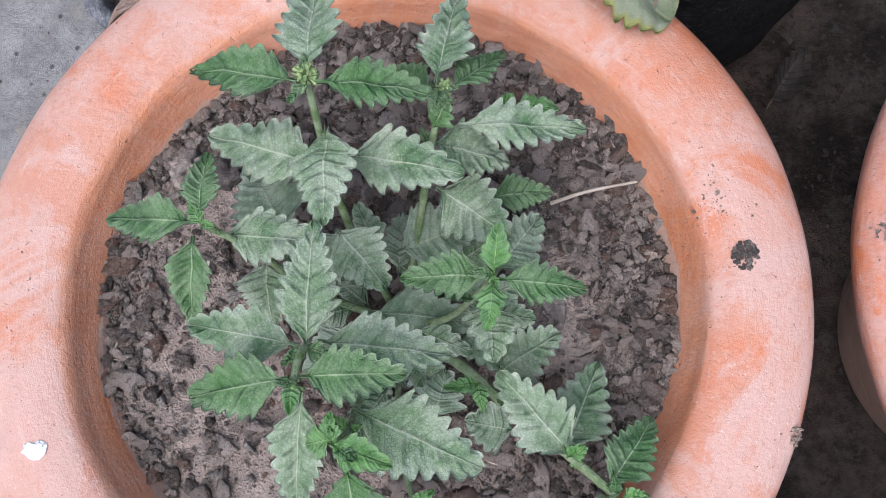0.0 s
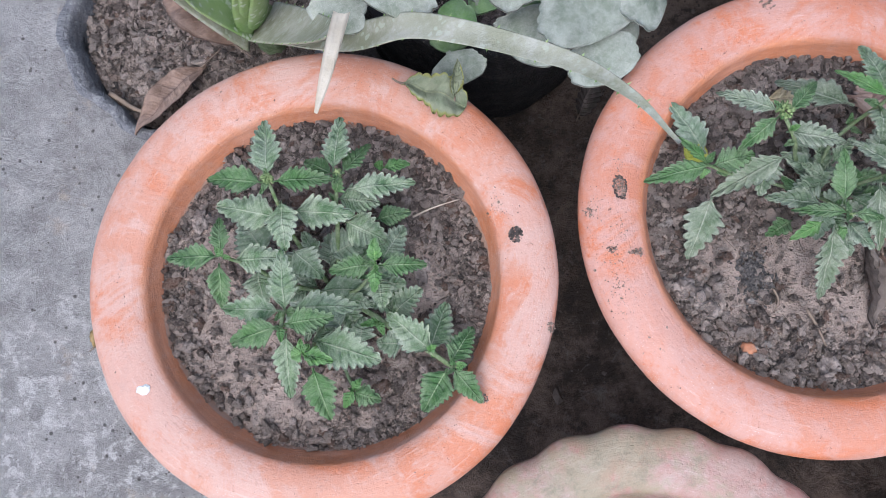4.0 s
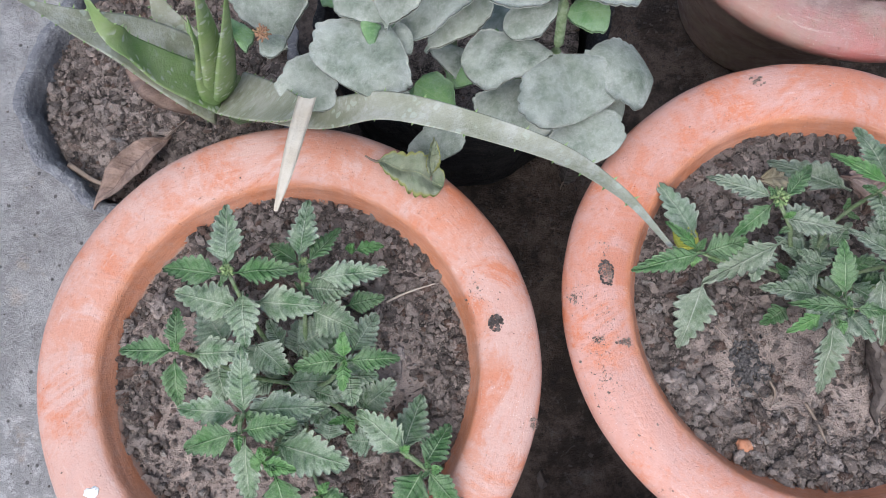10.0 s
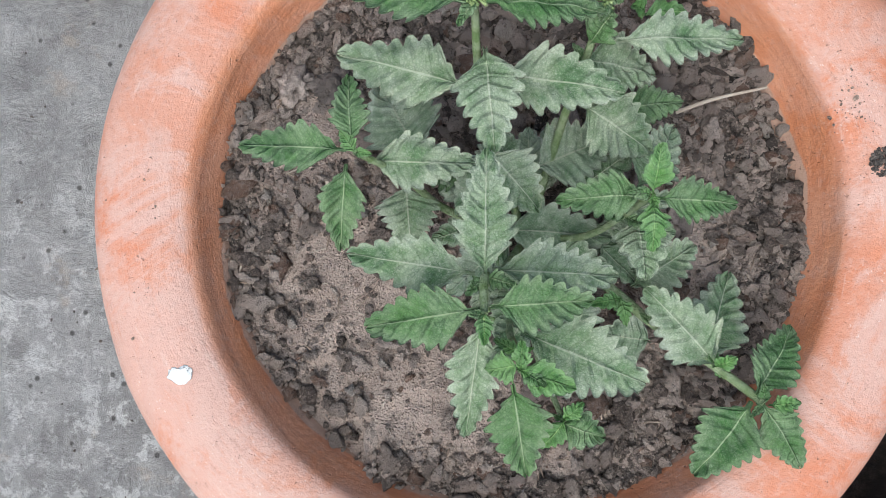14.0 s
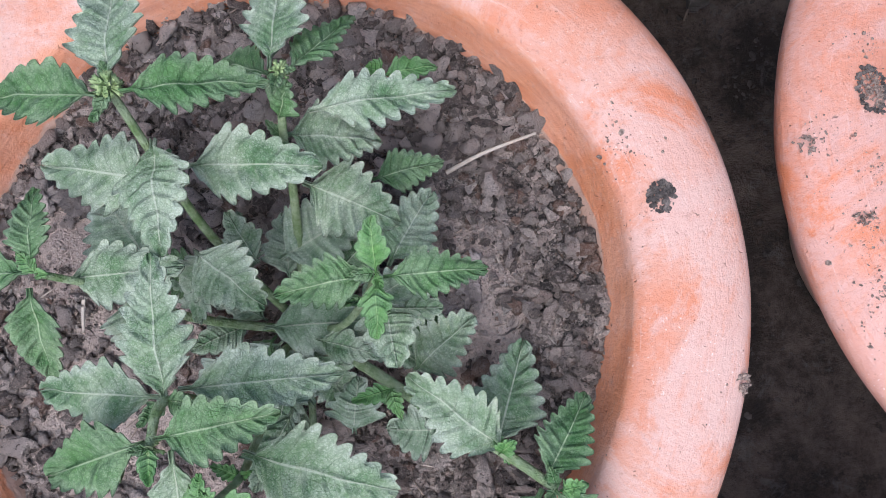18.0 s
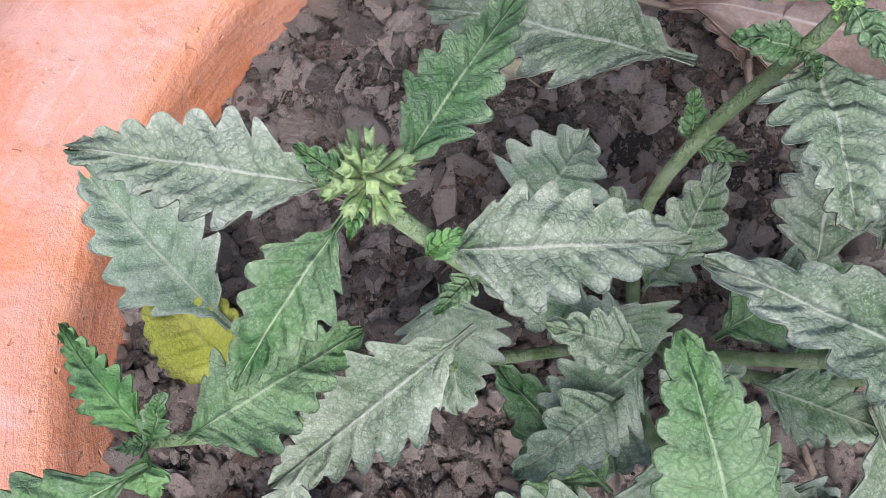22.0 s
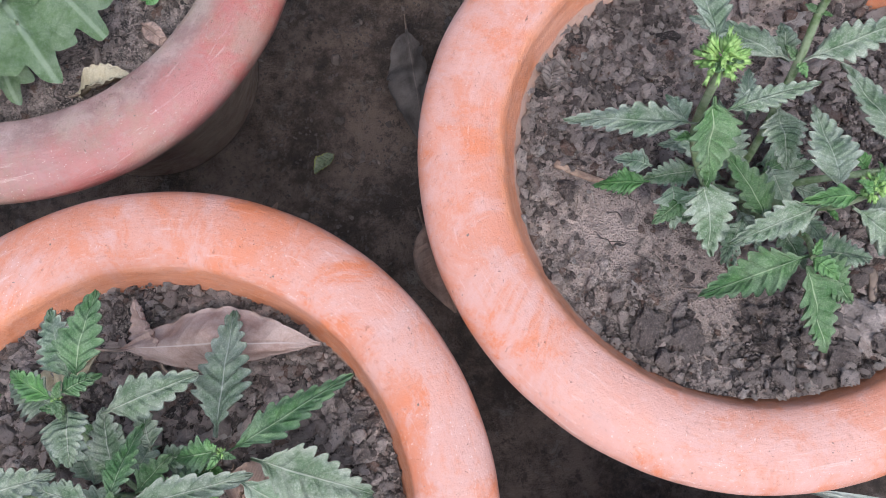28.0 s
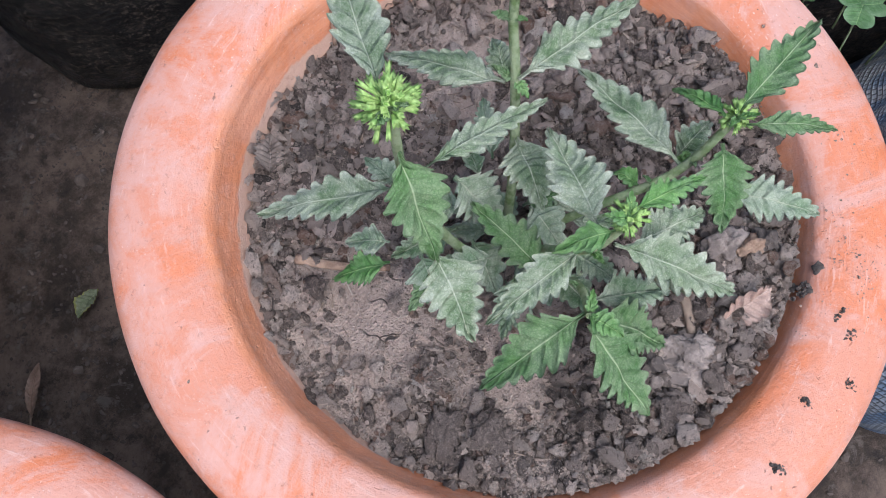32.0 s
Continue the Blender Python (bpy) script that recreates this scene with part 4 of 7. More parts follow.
stem(plant_a, [(-0.036, 0.232, 0.185), (-0.026, 0.270, 0.229), (-0.022, 0.282, 0.251), (-0.018, 0.295, 0.266)], 0.0016, 0.0011)
axil_leaves(plant_a, (-0.022, 0.282, 0.251), 5)
axil_leaves(plant_a, (-0.018, 0.295, 0.266), 6)
bud_head(plant_a, (-0.018, 0.295, 0.266), 0.0034, BUD_DARK, 24, 2)
stem(plant_a, [(-0.036, 0.232, 0.185), (-0.064, 0.239, 0.216), (-0.078, 0.248, 0.239), (-0.091, 0.253, 0.256)], 0.0016, 0.001)
axil_leaves(plant_a, (-0.078, 0.248, 0.239), 9)
axil_leaves(plant_a, (-0.091, 0.253, 0.256), 10)
stem(plant_a, [(-0.036, 0.232, 0.185), (-0.048, 0.215, 0.241), (-0.051, 0.216, 0.273), (-0.051, 0.206, 0.284)], 0.0016, 0.0011)
axil_leaves(plant_a, (-0.051, 0.216, 0.273), 12)
axil_leaves(plant_a, (-0.051, 0.206, 0.284), 13)
bud_head(plant_a, (-0.051, 0.206, 0.282), 0.003, BUD_DARK, 14, 3)
stem(plant_a, [(-0.036, 0.232, 0.185), (-0.043, 0.202, 0.229), (-0.041, 0.194, 0.254), (-0.041, 0.191, 0.276)], 0.0014, 0.001)
axil_leaves(plant_a, (-0.041, 0.194, 0.254), 16)
axil_leaves(plant_a, (-0.041, 0.191, 0.276), 17)
stem(plant_a, [(-0.036, 0.232, 0.185), (-0.018, 0.231, 0.216), (-0.007, 0.237, 0.235), (-0.001, 0.242, 0.250)], 0.0014, 0.001)
axil_leaves(plant_a, (-0.007, 0.237, 0.235), 19)
axil_leaves(plant_a, (-0.001, 0.242, 0.250), 20)
stem(plant_a, [(-0.036, 0.232, 0.185), (-0.010, 0.215, 0.210), (0.006, 0.202, 0.213), (0.026, 0.188, 0.219), (0.040, 0.177, 0.226)], 0.002, 0.0015)
axil_leaves(plant_a, (0.006, 0.202, 0.213), 22)
axil_leaves(plant_a, (0.026, 0.188, 0.219), 23)
axil_leaves(plant_a, (0.040, 0.177, 0.226), 24)
stem(plant_a, [(-0.036, 0.232, 0.185), (-0.033, 0.192, 0.203), (-0.024, 0.168, 0.216)], 0.0014, 0.001)
axil_leaves(plant_a, (-0.024, 0.168, 0.216), 26)
stem(plant_b, [(0.286, 0.272, 0.186), (0.266, 0.290, 0.218), (0.256, 0.296, 0.244), (0.245, 0.309, 0.260)], 0.0019, 0.0014)
axil_leaves(plant_b, (0.256, 0.296, 0.244), 28)
axil_leaves(plant_b, (0.245, 0.309, 0.260), 29)
bud_head(plant_b, (0.246, 0.310, 0.260), 0.0062, BUD_DARK, 26, 4)
stem(plant_b, [(0.286, 0.272, 0.186), (0.245, 0.282, 0.207), (0.221, 0.283, 0.226), (0.204, 0.288, 0.237)], 0.0016, 0.0012)
axil_leaves(plant_b, (0.221, 0.283, 0.226), 32)
axil_leaves(plant_b, (0.204, 0.288, 0.237), 33)
stem(plant_b, [(0.286, 0.272, 0.186), (0.276, 0.265, 0.218), (0.273, 0.254, 0.246), (0.271, 0.245, 0.266)], 0.0016, 0.0012)
axil_leaves(plant_b, (0.273, 0.254, 0.246), 35)
axil_leaves(plant_b, (0.271, 0.245, 0.266), 36)
bud_head(plant_b, (0.271, 0.245, 0.265), 0.0028, BUD_DARK, 18, 5)
stem(plant_b, [(0.286, 0.272, 0.186), (0.293, 0.269, 0.218), (0.301, 0.268, 0.252), (0.306, 0.265, 0.271)], 0.0016, 0.0012)
axil_leaves(plant_b, (0.301, 0.268, 0.252), 39)
axil_leaves(plant_b, (0.306, 0.265, 0.271), 40)
bud_head(plant_b, (0.306, 0.266, 0.269), 0.0042, BUD_DARK, 24, 6)
stem(plant_b, [(0.286, 0.272, 0.186), (0.302, 0.261, 0.213), (0.320, 0.260, 0.235), (0.335, 0.260, 0.244), (0.344, 0.261, 0.257)], 0.0017, 0.0012)
axil_leaves(plant_b, (0.320, 0.260, 0.235), 43)
axil_leaves(plant_b, (0.335, 0.260, 0.244), 44)
axil_leaves(plant_b, (0.344, 0.261, 0.257), 45)
bud_head(plant_b, (0.345, 0.261, 0.257), 0.0024, BUD, 12, 7)
stem(plant_b, [(0.286, 0.272, 0.186), (0.287, 0.294, 0.213), (0.294, 0.304, 0.233), (0.302, 0.309, 0.257), (0.304, 0.311, 0.265)], 0.0018, 0.0012)
axil_leaves(plant_b, (0.294, 0.304, 0.233), 48)
axil_leaves(plant_b, (0.302, 0.309, 0.257), 49)
axil_leaves(plant_b, (0.304, 0.311, 0.265), 50)
bud_head(plant_b, (0.304, 0.311, 0.264), 0.0024, BUD, 10, 8)
stem(plant_c, [(0.594, 0.240, 0.180), (0.575, 0.245, 0.215), (0.567, 0.264, 0.256), (0.568, 0.272, 0.307)], 0.002, 0.0016)
axil_leaves(plant_c, (0.567, 0.264, 0.256), 53)
axil_leaves(plant_c, (0.568, 0.272, 0.307), 54)
bud_head(plant_c, (0.569, 0.274, 0.305), 0.0102, BUD, 50, 9)
stem(plant_c, [(0.594, 0.240, 0.180), (0.608, 0.252, 0.221), (0.618, 0.265, 0.262), (0.623, 0.273, 0.283), (0.626, 0.276, 0.301)], 0.002, 0.0015)
axil_leaves(plant_c, (0.618, 0.265, 0.262), 57)
axil_leaves(plant_c, (0.623, 0.273, 0.283), 58)
axil_leaves(plant_c, (0.626, 0.276, 0.301), 59)
bud_head(plant_c, (0.628, 0.277, 0.299), 0.0074, BUD, 36, 10)
stem(plant_c, [(0.594, 0.240, 0.180), (0.593, 0.224, 0.221), (0.590, 0.211, 0.260), (0.596, 0.207, 0.283)], 0.0018, 0.0014)
axil_leaves(plant_c, (0.590, 0.211, 0.260), 62)
axil_leaves(plant_c, (0.596, 0.207, 0.283), 63)
bud_head(plant_c, (0.597, 0.208, 0.281), 0.0062, BUD, 32, 11)
stem(plant_c, [(0.594, 0.240, 0.180), (0.590, 0.215, 0.215), (0.583, 0.206, 0.245), (0.574, 0.198, 0.258)], 0.0016, 0.0013)
axil_leaves(plant_c, (0.583, 0.206, 0.245), 66)
axil_leaves(plant_c, (0.574, 0.198, 0.258), 67)
stem(plant_c, [(0.594, 0.240, 0.180), (0.611, 0.224, 0.221), (0.629, 0.210, 0.241), (0.640, 0.205, 0.250), (0.649, 0.203, 0.272)], 0.0018, 0.0014)
axil_leaves(plant_c, (0.629, 0.210, 0.241), 69)
axil_leaves(plant_c, (0.640, 0.205, 0.250), 70)
axil_leaves(plant_c, (0.649, 0.203, 0.272), 71)
bud_head(plant_c, (0.651, 0.203, 0.269), 0.0062, BUD, 32, 12)
leaf(plant_a, (-0.055, 0.293, 0.282), (-0.060, 0.330, 0.266), 0.0170, DUSTY, 0.006)
leaf(plant_a, (-0.059, 0.289, 0.283), (-0.093, 0.298, 0.269), 0.0145, GREEN, 0.006)
leaf(plant_a, (-0.050, 0.289, 0.283), (-0.020, 0.290, 0.273), 0.0129, GREEN, 0.006)
leaf(plant_a, (-0.052, 0.280, 0.266), (-0.049, 0.251, 0.273), 0.0174, DUSTY, 0.006)
leaf(plant_a, (-0.047, 0.277, 0.254), (-0.012, 0.271, 0.258), 0.0176, DUSTY, 0.006)
leaf(plant_a, (-0.060, 0.276, 0.247), (-0.101, 0.290, 0.231), 0.0208, DUSTY, 0.006)
leaf(plant_a, (-0.020, 0.298, 0.266), (-0.016, 0.332, 0.254), 0.0151, DUSTY, 0.006)
leaf(plant_a, (-0.022, 0.296, 0.264), (-0.044, 0.314, 0.231), 0.0116, GREEN, 0.006)
leaf(plant_a, (-0.015, 0.296, 0.264), (-0.001, 0.318, 0.241), 0.0104, GREEN, 0.006)
leaf(plant_a, (-0.011, 0.287, 0.256), (0.025, 0.290, 0.247), 0.0143, DUSTY, 0.006)
leaf(plant_a, (-0.021, 0.286, 0.256), (-0.016, 0.292, 0.266), 0.0101, GREEN, 0.006)
leaf(plant_a, (0.004, 0.311, 0.210), (0.020, 0.314, 0.203), 0.0084, YOUNG, 0.006)
leaf(plant_a, (0.004, 0.311, 0.210), (-0.002, 0.312, 0.216), 0.0061, YOUNG, 0.006)
leaf(plant_a, (-0.021, 0.284, 0.247), (0.002, 0.282, 0.235), 0.0173, DUSTY, 0.006)
leaf(plant_a, (-0.003, 0.277, 0.210), (0.018, 0.281, 0.203), 0.0122, GREEN, 0.006)
leaf(plant_a, (-0.020, 0.272, 0.235), (0.003, 0.260, 0.222), 0.0209, DUSTY, 0.006)
leaf(plant_a, (-0.096, 0.254, 0.254), (-0.134, 0.259, 0.231), 0.0139, GREEN, 0.006)
leaf(plant_a, (-0.092, 0.256, 0.256), (-0.095, 0.278, 0.247), 0.0106, GREEN, 0.006)
leaf(plant_a, (-0.094, 0.248, 0.254), (-0.098, 0.225, 0.236), 0.0127, GREEN, 0.006)
leaf(plant_a, (-0.087, 0.252, 0.244), (-0.055, 0.251, 0.247), 0.0162, DUSTY, 0.006)
leaf(plant_a, (-0.075, 0.259, 0.222), (-0.089, 0.282, 0.219), 0.0246, DULL, 0.006)
leaf(plant_a, (-0.078, 0.246, 0.229), (-0.077, 0.226, 0.219), 0.0182, DUSTY, 0.006)
leaf(plant_a, (-0.050, 0.254, 0.247), (-0.035, 0.238, 0.241), 0.0176, DUSTY, 0.006)
leaf(plant_a, (-0.034, 0.255, 0.216), (-0.008, 0.266, 0.213), 0.0212, DULL, 0.006)
leaf(plant_a, (-0.044, 0.234, 0.203), (-0.007, 0.232, 0.203), 0.0184, DULL, 0.006)
leaf(plant_a, (-0.049, 0.255, 0.241), (-0.061, 0.238, 0.222), 0.0146, DULL, 0.006)
leaf(plant_a, (-0.051, 0.217, 0.273), (-0.051, 0.250, 0.276), 0.0151, DUSTY, 0.006)
leaf(plant_a, (-0.056, 0.217, 0.269), (-0.092, 0.222, 0.254), 0.0153, DUSTY, 0.006)
leaf(plant_a, (-0.047, 0.218, 0.269), (-0.013, 0.217, 0.254), 0.0160, DUSTY, 0.006)
leaf(plant_a, (-0.054, 0.207, 0.282), (-0.084, 0.201, 0.266), 0.0151, GREEN, 0.006)
leaf(plant_a, (-0.048, 0.208, 0.283), (-0.023, 0.210, 0.279), 0.0133, GREEN, 0.006)
leaf(plant_a, (-0.052, 0.202, 0.269), (-0.056, 0.168, 0.247), 0.0143, DUSTY, 0.006)
leaf(plant_a, (-0.038, 0.199, 0.254), (-0.003, 0.185, 0.247), 0.0217, DUSTY, 0.006)
leaf(plant_a, (-0.042, 0.182, 0.247), (-0.037, 0.153, 0.231), 0.0179, GREEN, 0.006)
leaf(plant_a, (-0.041, 0.191, 0.276), (-0.026, 0.186, 0.271), 0.0086, YOUNG, 0.006)
leaf(plant_a, (-0.042, 0.192, 0.276), (-0.050, 0.190, 0.266), 0.0082, YOUNG, 0.006)
leaf(plant_a, (-0.041, 0.192, 0.276), (-0.041, 0.199, 0.282), 0.0049, YOUNG, 0.006)
leaf(plant_a, (-0.024, 0.167, 0.216), (-0.009, 0.161, 0.208), 0.0128, GREEN, 0.006)
leaf(plant_a, (-0.024, 0.168, 0.219), (-0.031, 0.158, 0.213), 0.0074, YOUNG, 0.006)
leaf(plant_a, (-0.024, 0.169, 0.219), (-0.018, 0.175, 0.222), 0.0057, YOUNG, 0.006)
leaf(plant_a, (-0.004, 0.242, 0.247), (-0.029, 0.240, 0.247), 0.0129, GREEN, 0.006)
leaf(plant_a, (0.002, 0.241, 0.247), (0.028, 0.241, 0.235), 0.0125, GREEN, 0.006)
leaf(plant_a, (-0.001, 0.243, 0.250), (-0.000, 0.256, 0.256), 0.0078, YOUNG, 0.006)
leaf(plant_a, (-0.001, 0.239, 0.250), (-0.002, 0.225, 0.254), 0.0082, YOUNG, 0.006)
leaf(plant_a, (-0.002, 0.236, 0.229), (-0.000, 0.217, 0.235), 0.0159, DUSTY, 0.006)
leaf(plant_a, (-0.000, 0.248, 0.222), (0.014, 0.270, 0.210), 0.0172, DUSTY, 0.006)
leaf(plant_a, (0.002, 0.215, 0.203), (0.022, 0.229, 0.206), 0.0175, DUSTY, 0.006)
leaf(plant_a, (0.038, 0.181, 0.226), (0.053, 0.201, 0.213), 0.0150, GREEN, 0.006)
leaf(plant_a, (0.040, 0.176, 0.226), (0.055, 0.155, 0.216), 0.0133, GREEN, 0.006)
leaf(plant_a, (0.035, 0.176, 0.226), (0.019, 0.153, 0.222), 0.0188, GREEN, 0.006)
leaf(plant_a, (0.041, 0.177, 0.229), (0.048, 0.179, 0.234), 0.0055, YOUNG, 0.006)
leaf(plant_a, (0.026, 0.189, 0.219), (0.002, 0.213, 0.226), 0.0187, DUSTY, 0.006)
leaf(plant_a, (0.025, 0.190, 0.210), (0.037, 0.219, 0.197), 0.0201, DUSTY, 0.006)
leaf(plant_a, (0.007, 0.195, 0.203), (-0.009, 0.197, 0.203), 0.0164, DULL, 0.006)
leaf(plant_a, (-0.005, 0.210, 0.216), (-0.016, 0.208, 0.222), 0.0053, YOUNG, 0.006)
leaf(plant_a, (-0.005, 0.210, 0.216), (-0.003, 0.201, 0.216), 0.0053, YOUNG, 0.006)
leaf(plant_a, (0.025, 0.188, 0.222), (0.030, 0.192, 0.229), 0.0051, YOUNG, 0.006)
leaf(plant_a, (-0.031, 0.209, 0.210), (-0.041, 0.225, 0.203), 0.0165, DULL, 0.006)
leaf(plant_a, (-0.020, 0.198, 0.203), (-0.017, 0.214, 0.203), 0.0166, DULL, 0.006)
leaf(plant_b, (0.241, 0.311, 0.260), (0.212, 0.327, 0.252), 0.0119, ASHY, 0.006)
leaf(plant_b, (0.250, 0.310, 0.260), (0.275, 0.332, 0.241), 0.0098, GREEN, 0.006)
leaf(plant_b, (0.241, 0.306, 0.260), (0.221, 0.292, 0.248), 0.0103, GREEN, 0.006)
leaf(plant_b, (0.252, 0.300, 0.248), (0.283, 0.291, 0.248), 0.0140, ASHY, 0.006)
leaf(plant_b, (0.212, 0.303, 0.210), (0.196, 0.337, 0.207), 0.0179, DULL, 0.006)
leaf(plant_b, (0.250, 0.300, 0.252), (0.255, 0.301, 0.257), 0.0032, YOUNG, 0.006)
leaf(plant_b, (0.203, 0.285, 0.243), (0.165, 0.279, 0.243), 0.0123, GREEN, 0.006)
leaf(plant_b, (0.204, 0.289, 0.237), (0.192, 0.309, 0.226), 0.0069, YOUNG, 0.006)
leaf(plant_b, (0.209, 0.287, 0.235), (0.236, 0.293, 0.229), 0.0146, GREEN, 0.006)
leaf(plant_b, (0.203, 0.286, 0.237), (0.201, 0.280, 0.233), 0.0064, YOUNG, 0.006)
leaf(plant_b, (0.251, 0.288, 0.237), (0.213, 0.273, 0.213), 0.0150, ASHY, 0.006)
leaf(plant_b, (0.214, 0.272, 0.205), (0.199, 0.237, 0.190), 0.0216, ASHY, 0.006)
leaf(plant_b, (0.273, 0.254, 0.257), (0.273, 0.282, 0.266), 0.0139, GREEN, 0.006)
leaf(plant_b, (0.265, 0.256, 0.244), (0.237, 0.264, 0.237), 0.0123, ASHY, 0.006)
leaf(plant_b, (0.276, 0.253, 0.244), (0.295, 0.248, 0.237), 0.0088, ASHY, 0.006)
leaf(plant_b, (0.269, 0.246, 0.266), (0.245, 0.252, 0.253), 0.0080, GREEN, 0.006)
leaf(plant_b, (0.274, 0.245, 0.266), (0.293, 0.242, 0.257), 0.0079, GREEN, 0.006)
leaf(plant_b, (0.270, 0.240, 0.246), (0.272, 0.203, 0.207), 0.0156, ASHY, 0.006)
leaf(plant_b, (0.265, 0.245, 0.242), (0.250, 0.238, 0.231), 0.0080, YOUNG, 0.006)
leaf(plant_b, (0.265, 0.258, 0.226), (0.256, 0.279, 0.218), 0.0126, GREEN, 0.006)
leaf(plant_b, (0.273, 0.241, 0.246), (0.276, 0.234, 0.242), 0.0056, YOUNG, 0.006)
leaf(plant_b, (0.301, 0.267, 0.269), (0.281, 0.288, 0.260), 0.0116, ASHY, 0.006)
leaf(plant_b, (0.308, 0.262, 0.269), (0.347, 0.249, 0.248), 0.0121, ASHY, 0.006)
leaf(plant_b, (0.307, 0.268, 0.271), (0.323, 0.287, 0.253), 0.0098, GREEN, 0.006)
leaf(plant_b, (0.306, 0.263, 0.266), (0.301, 0.249, 0.260), 0.0074, GREEN, 0.006)
leaf(plant_b, (0.297, 0.262, 0.252), (0.296, 0.227, 0.241), 0.0159, ASHY, 0.006)
leaf(plant_b, (0.301, 0.281, 0.241), (0.310, 0.303, 0.244), 0.0134, ASHY, 0.006)
leaf(plant_b, (0.315, 0.281, 0.235), (0.320, 0.297, 0.233), 0.0116, ASHY, 0.006)
leaf(plant_b, (0.343, 0.272, 0.241), (0.366, 0.317, 0.207), 0.0200, ASHY, 0.006)
leaf(plant_b, (0.342, 0.263, 0.255), (0.326, 0.270, 0.246), 0.0115, GREEN, 0.006)
leaf(plant_b, (0.348, 0.260, 0.255), (0.397, 0.263, 0.222), 0.0124, GREEN, 0.006)
leaf(plant_b, (0.347, 0.254, 0.226), (0.376, 0.217, 0.205), 0.0216, ASHY, 0.006)
leaf(plant_b, (0.335, 0.251, 0.218), (0.353, 0.211, 0.198), 0.0187, DULL, 0.006)
leaf(plant_b, (0.344, 0.262, 0.260), (0.345, 0.267, 0.266), 0.0036, YOUNG, 0.006)
leaf(plant_b, (0.303, 0.312, 0.264), (0.286, 0.336, 0.246), 0.0090, YOUNG, 0.006)
leaf(plant_b, (0.307, 0.312, 0.264), (0.320, 0.312, 0.257), 0.0078, GREEN, 0.006)
leaf(plant_b, (0.303, 0.308, 0.255), (0.297, 0.287, 0.263), 0.0153, ASHY, 0.006)
leaf(plant_b, (0.293, 0.316, 0.241), (0.266, 0.346, 0.207), 0.0170, ASHY, 0.006)
leaf(plant_b, (0.311, 0.301, 0.246), (0.348, 0.294, 0.246), 0.0154, ASHY, 0.006)
leaf(plant_b, (0.269, 0.302, 0.210), (0.286, 0.314, 0.207), 0.0200, DULL, 0.006)
leaf(plant_b, (0.251, 0.295, 0.210), (0.247, 0.273, 0.201), 0.0181, DULL, 0.006)
leaf(plant_b, (0.279, 0.283, 0.213), (0.281, 0.270, 0.207), 0.0159, DULL, 0.006)
leaf(plant_b, (0.283, 0.260, 0.207), (0.296, 0.267, 0.213), 0.0140, DULL, 0.006)
leaf(plant_b, (0.312, 0.260, 0.229), (0.321, 0.243, 0.207), 0.0101, GREEN, 0.006)
leaf(plant_b, (0.325, 0.257, 0.235), (0.327, 0.247, 0.229), 0.0063, YOUNG, 0.006)
leaf(plant_b, (0.309, 0.318, 0.256), (0.307, 0.353, 0.237), 0.0150, DUSTY, 0.006)
leaf(plant_b, (0.311, 0.317, 0.257), (0.331, 0.344, 0.250), 0.0155, GREEN, 0.006)
leaf(plant_c, (0.572, 0.280, 0.304), (0.600, 0.325, 0.286), 0.0161, PALE, 0.006)
leaf(plant_c, (0.560, 0.265, 0.276), (0.532, 0.300, 0.245), 0.0145, PALE, 0.006)
leaf(plant_c, (0.564, 0.265, 0.292), (0.555, 0.244, 0.265), 0.0197, GREEN, 0.006)
leaf(plant_c, (0.557, 0.245, 0.260), (0.547, 0.221, 0.245), 0.0210, PALE, 0.006)
leaf(plant_c, (0.573, 0.262, 0.276), (0.618, 0.253, 0.262), 0.0106, PALE, 0.006)
leaf(plant_c, (0.550, 0.262, 0.227), (0.536, 0.276, 0.209), 0.0131, YOUNG, 0.006)
leaf(plant_c, (0.561, 0.255, 0.221), (0.554, 0.240, 0.209), 0.0173, DULL, 0.006)
leaf(plant_c, (0.565, 0.269, 0.262), (0.565, 0.282, 0.262), 0.0094, DULL, 0.006)
leaf(plant_c, (0.556, 0.267, 0.227), (0.547, 0.279, 0.221), 0.0114, DULL, 0.006)
leaf(plant_c, (0.627, 0.280, 0.301), (0.650, 0.306, 0.294), 0.0115, GREEN, 0.006)
leaf(plant_c, (0.623, 0.279, 0.298), (0.608, 0.302, 0.283), 0.0080, GREEN, 0.006)
leaf(plant_c, (0.628, 0.272, 0.298), (0.669, 0.262, 0.283), 0.0093, GREEN, 0.006)
leaf(plant_c, (0.614, 0.269, 0.262), (0.603, 0.308, 0.246), 0.0163, PALE, 0.006)
leaf(plant_c, (0.620, 0.263, 0.265), (0.665, 0.253, 0.265), 0.0157, PALE, 0.006)
leaf(plant_c, (0.622, 0.271, 0.250), (0.631, 0.284, 0.248), 0.0110, PALE, 0.006)
leaf(plant_c, (0.611, 0.255, 0.239), (0.598, 0.233, 0.239), 0.0190, PALE, 0.006)
leaf(plant_c, (0.603, 0.238, 0.217), (0.599, 0.220, 0.215), 0.0169, DULL, 0.006)
leaf(plant_c, (0.586, 0.220, 0.221), (0.586, 0.253, 0.229), 0.0165, GREEN, 0.006)
leaf(plant_c, (0.595, 0.215, 0.268), (0.614, 0.246, 0.256), 0.0191, PALE, 0.006)
leaf(plant_c, (0.591, 0.209, 0.280), (0.579, 0.218, 0.269), 0.0092, YOUNG, 0.006)
leaf(plant_c, (0.585, 0.213, 0.265), (0.553, 0.220, 0.253), 0.0137, PALE, 0.006)
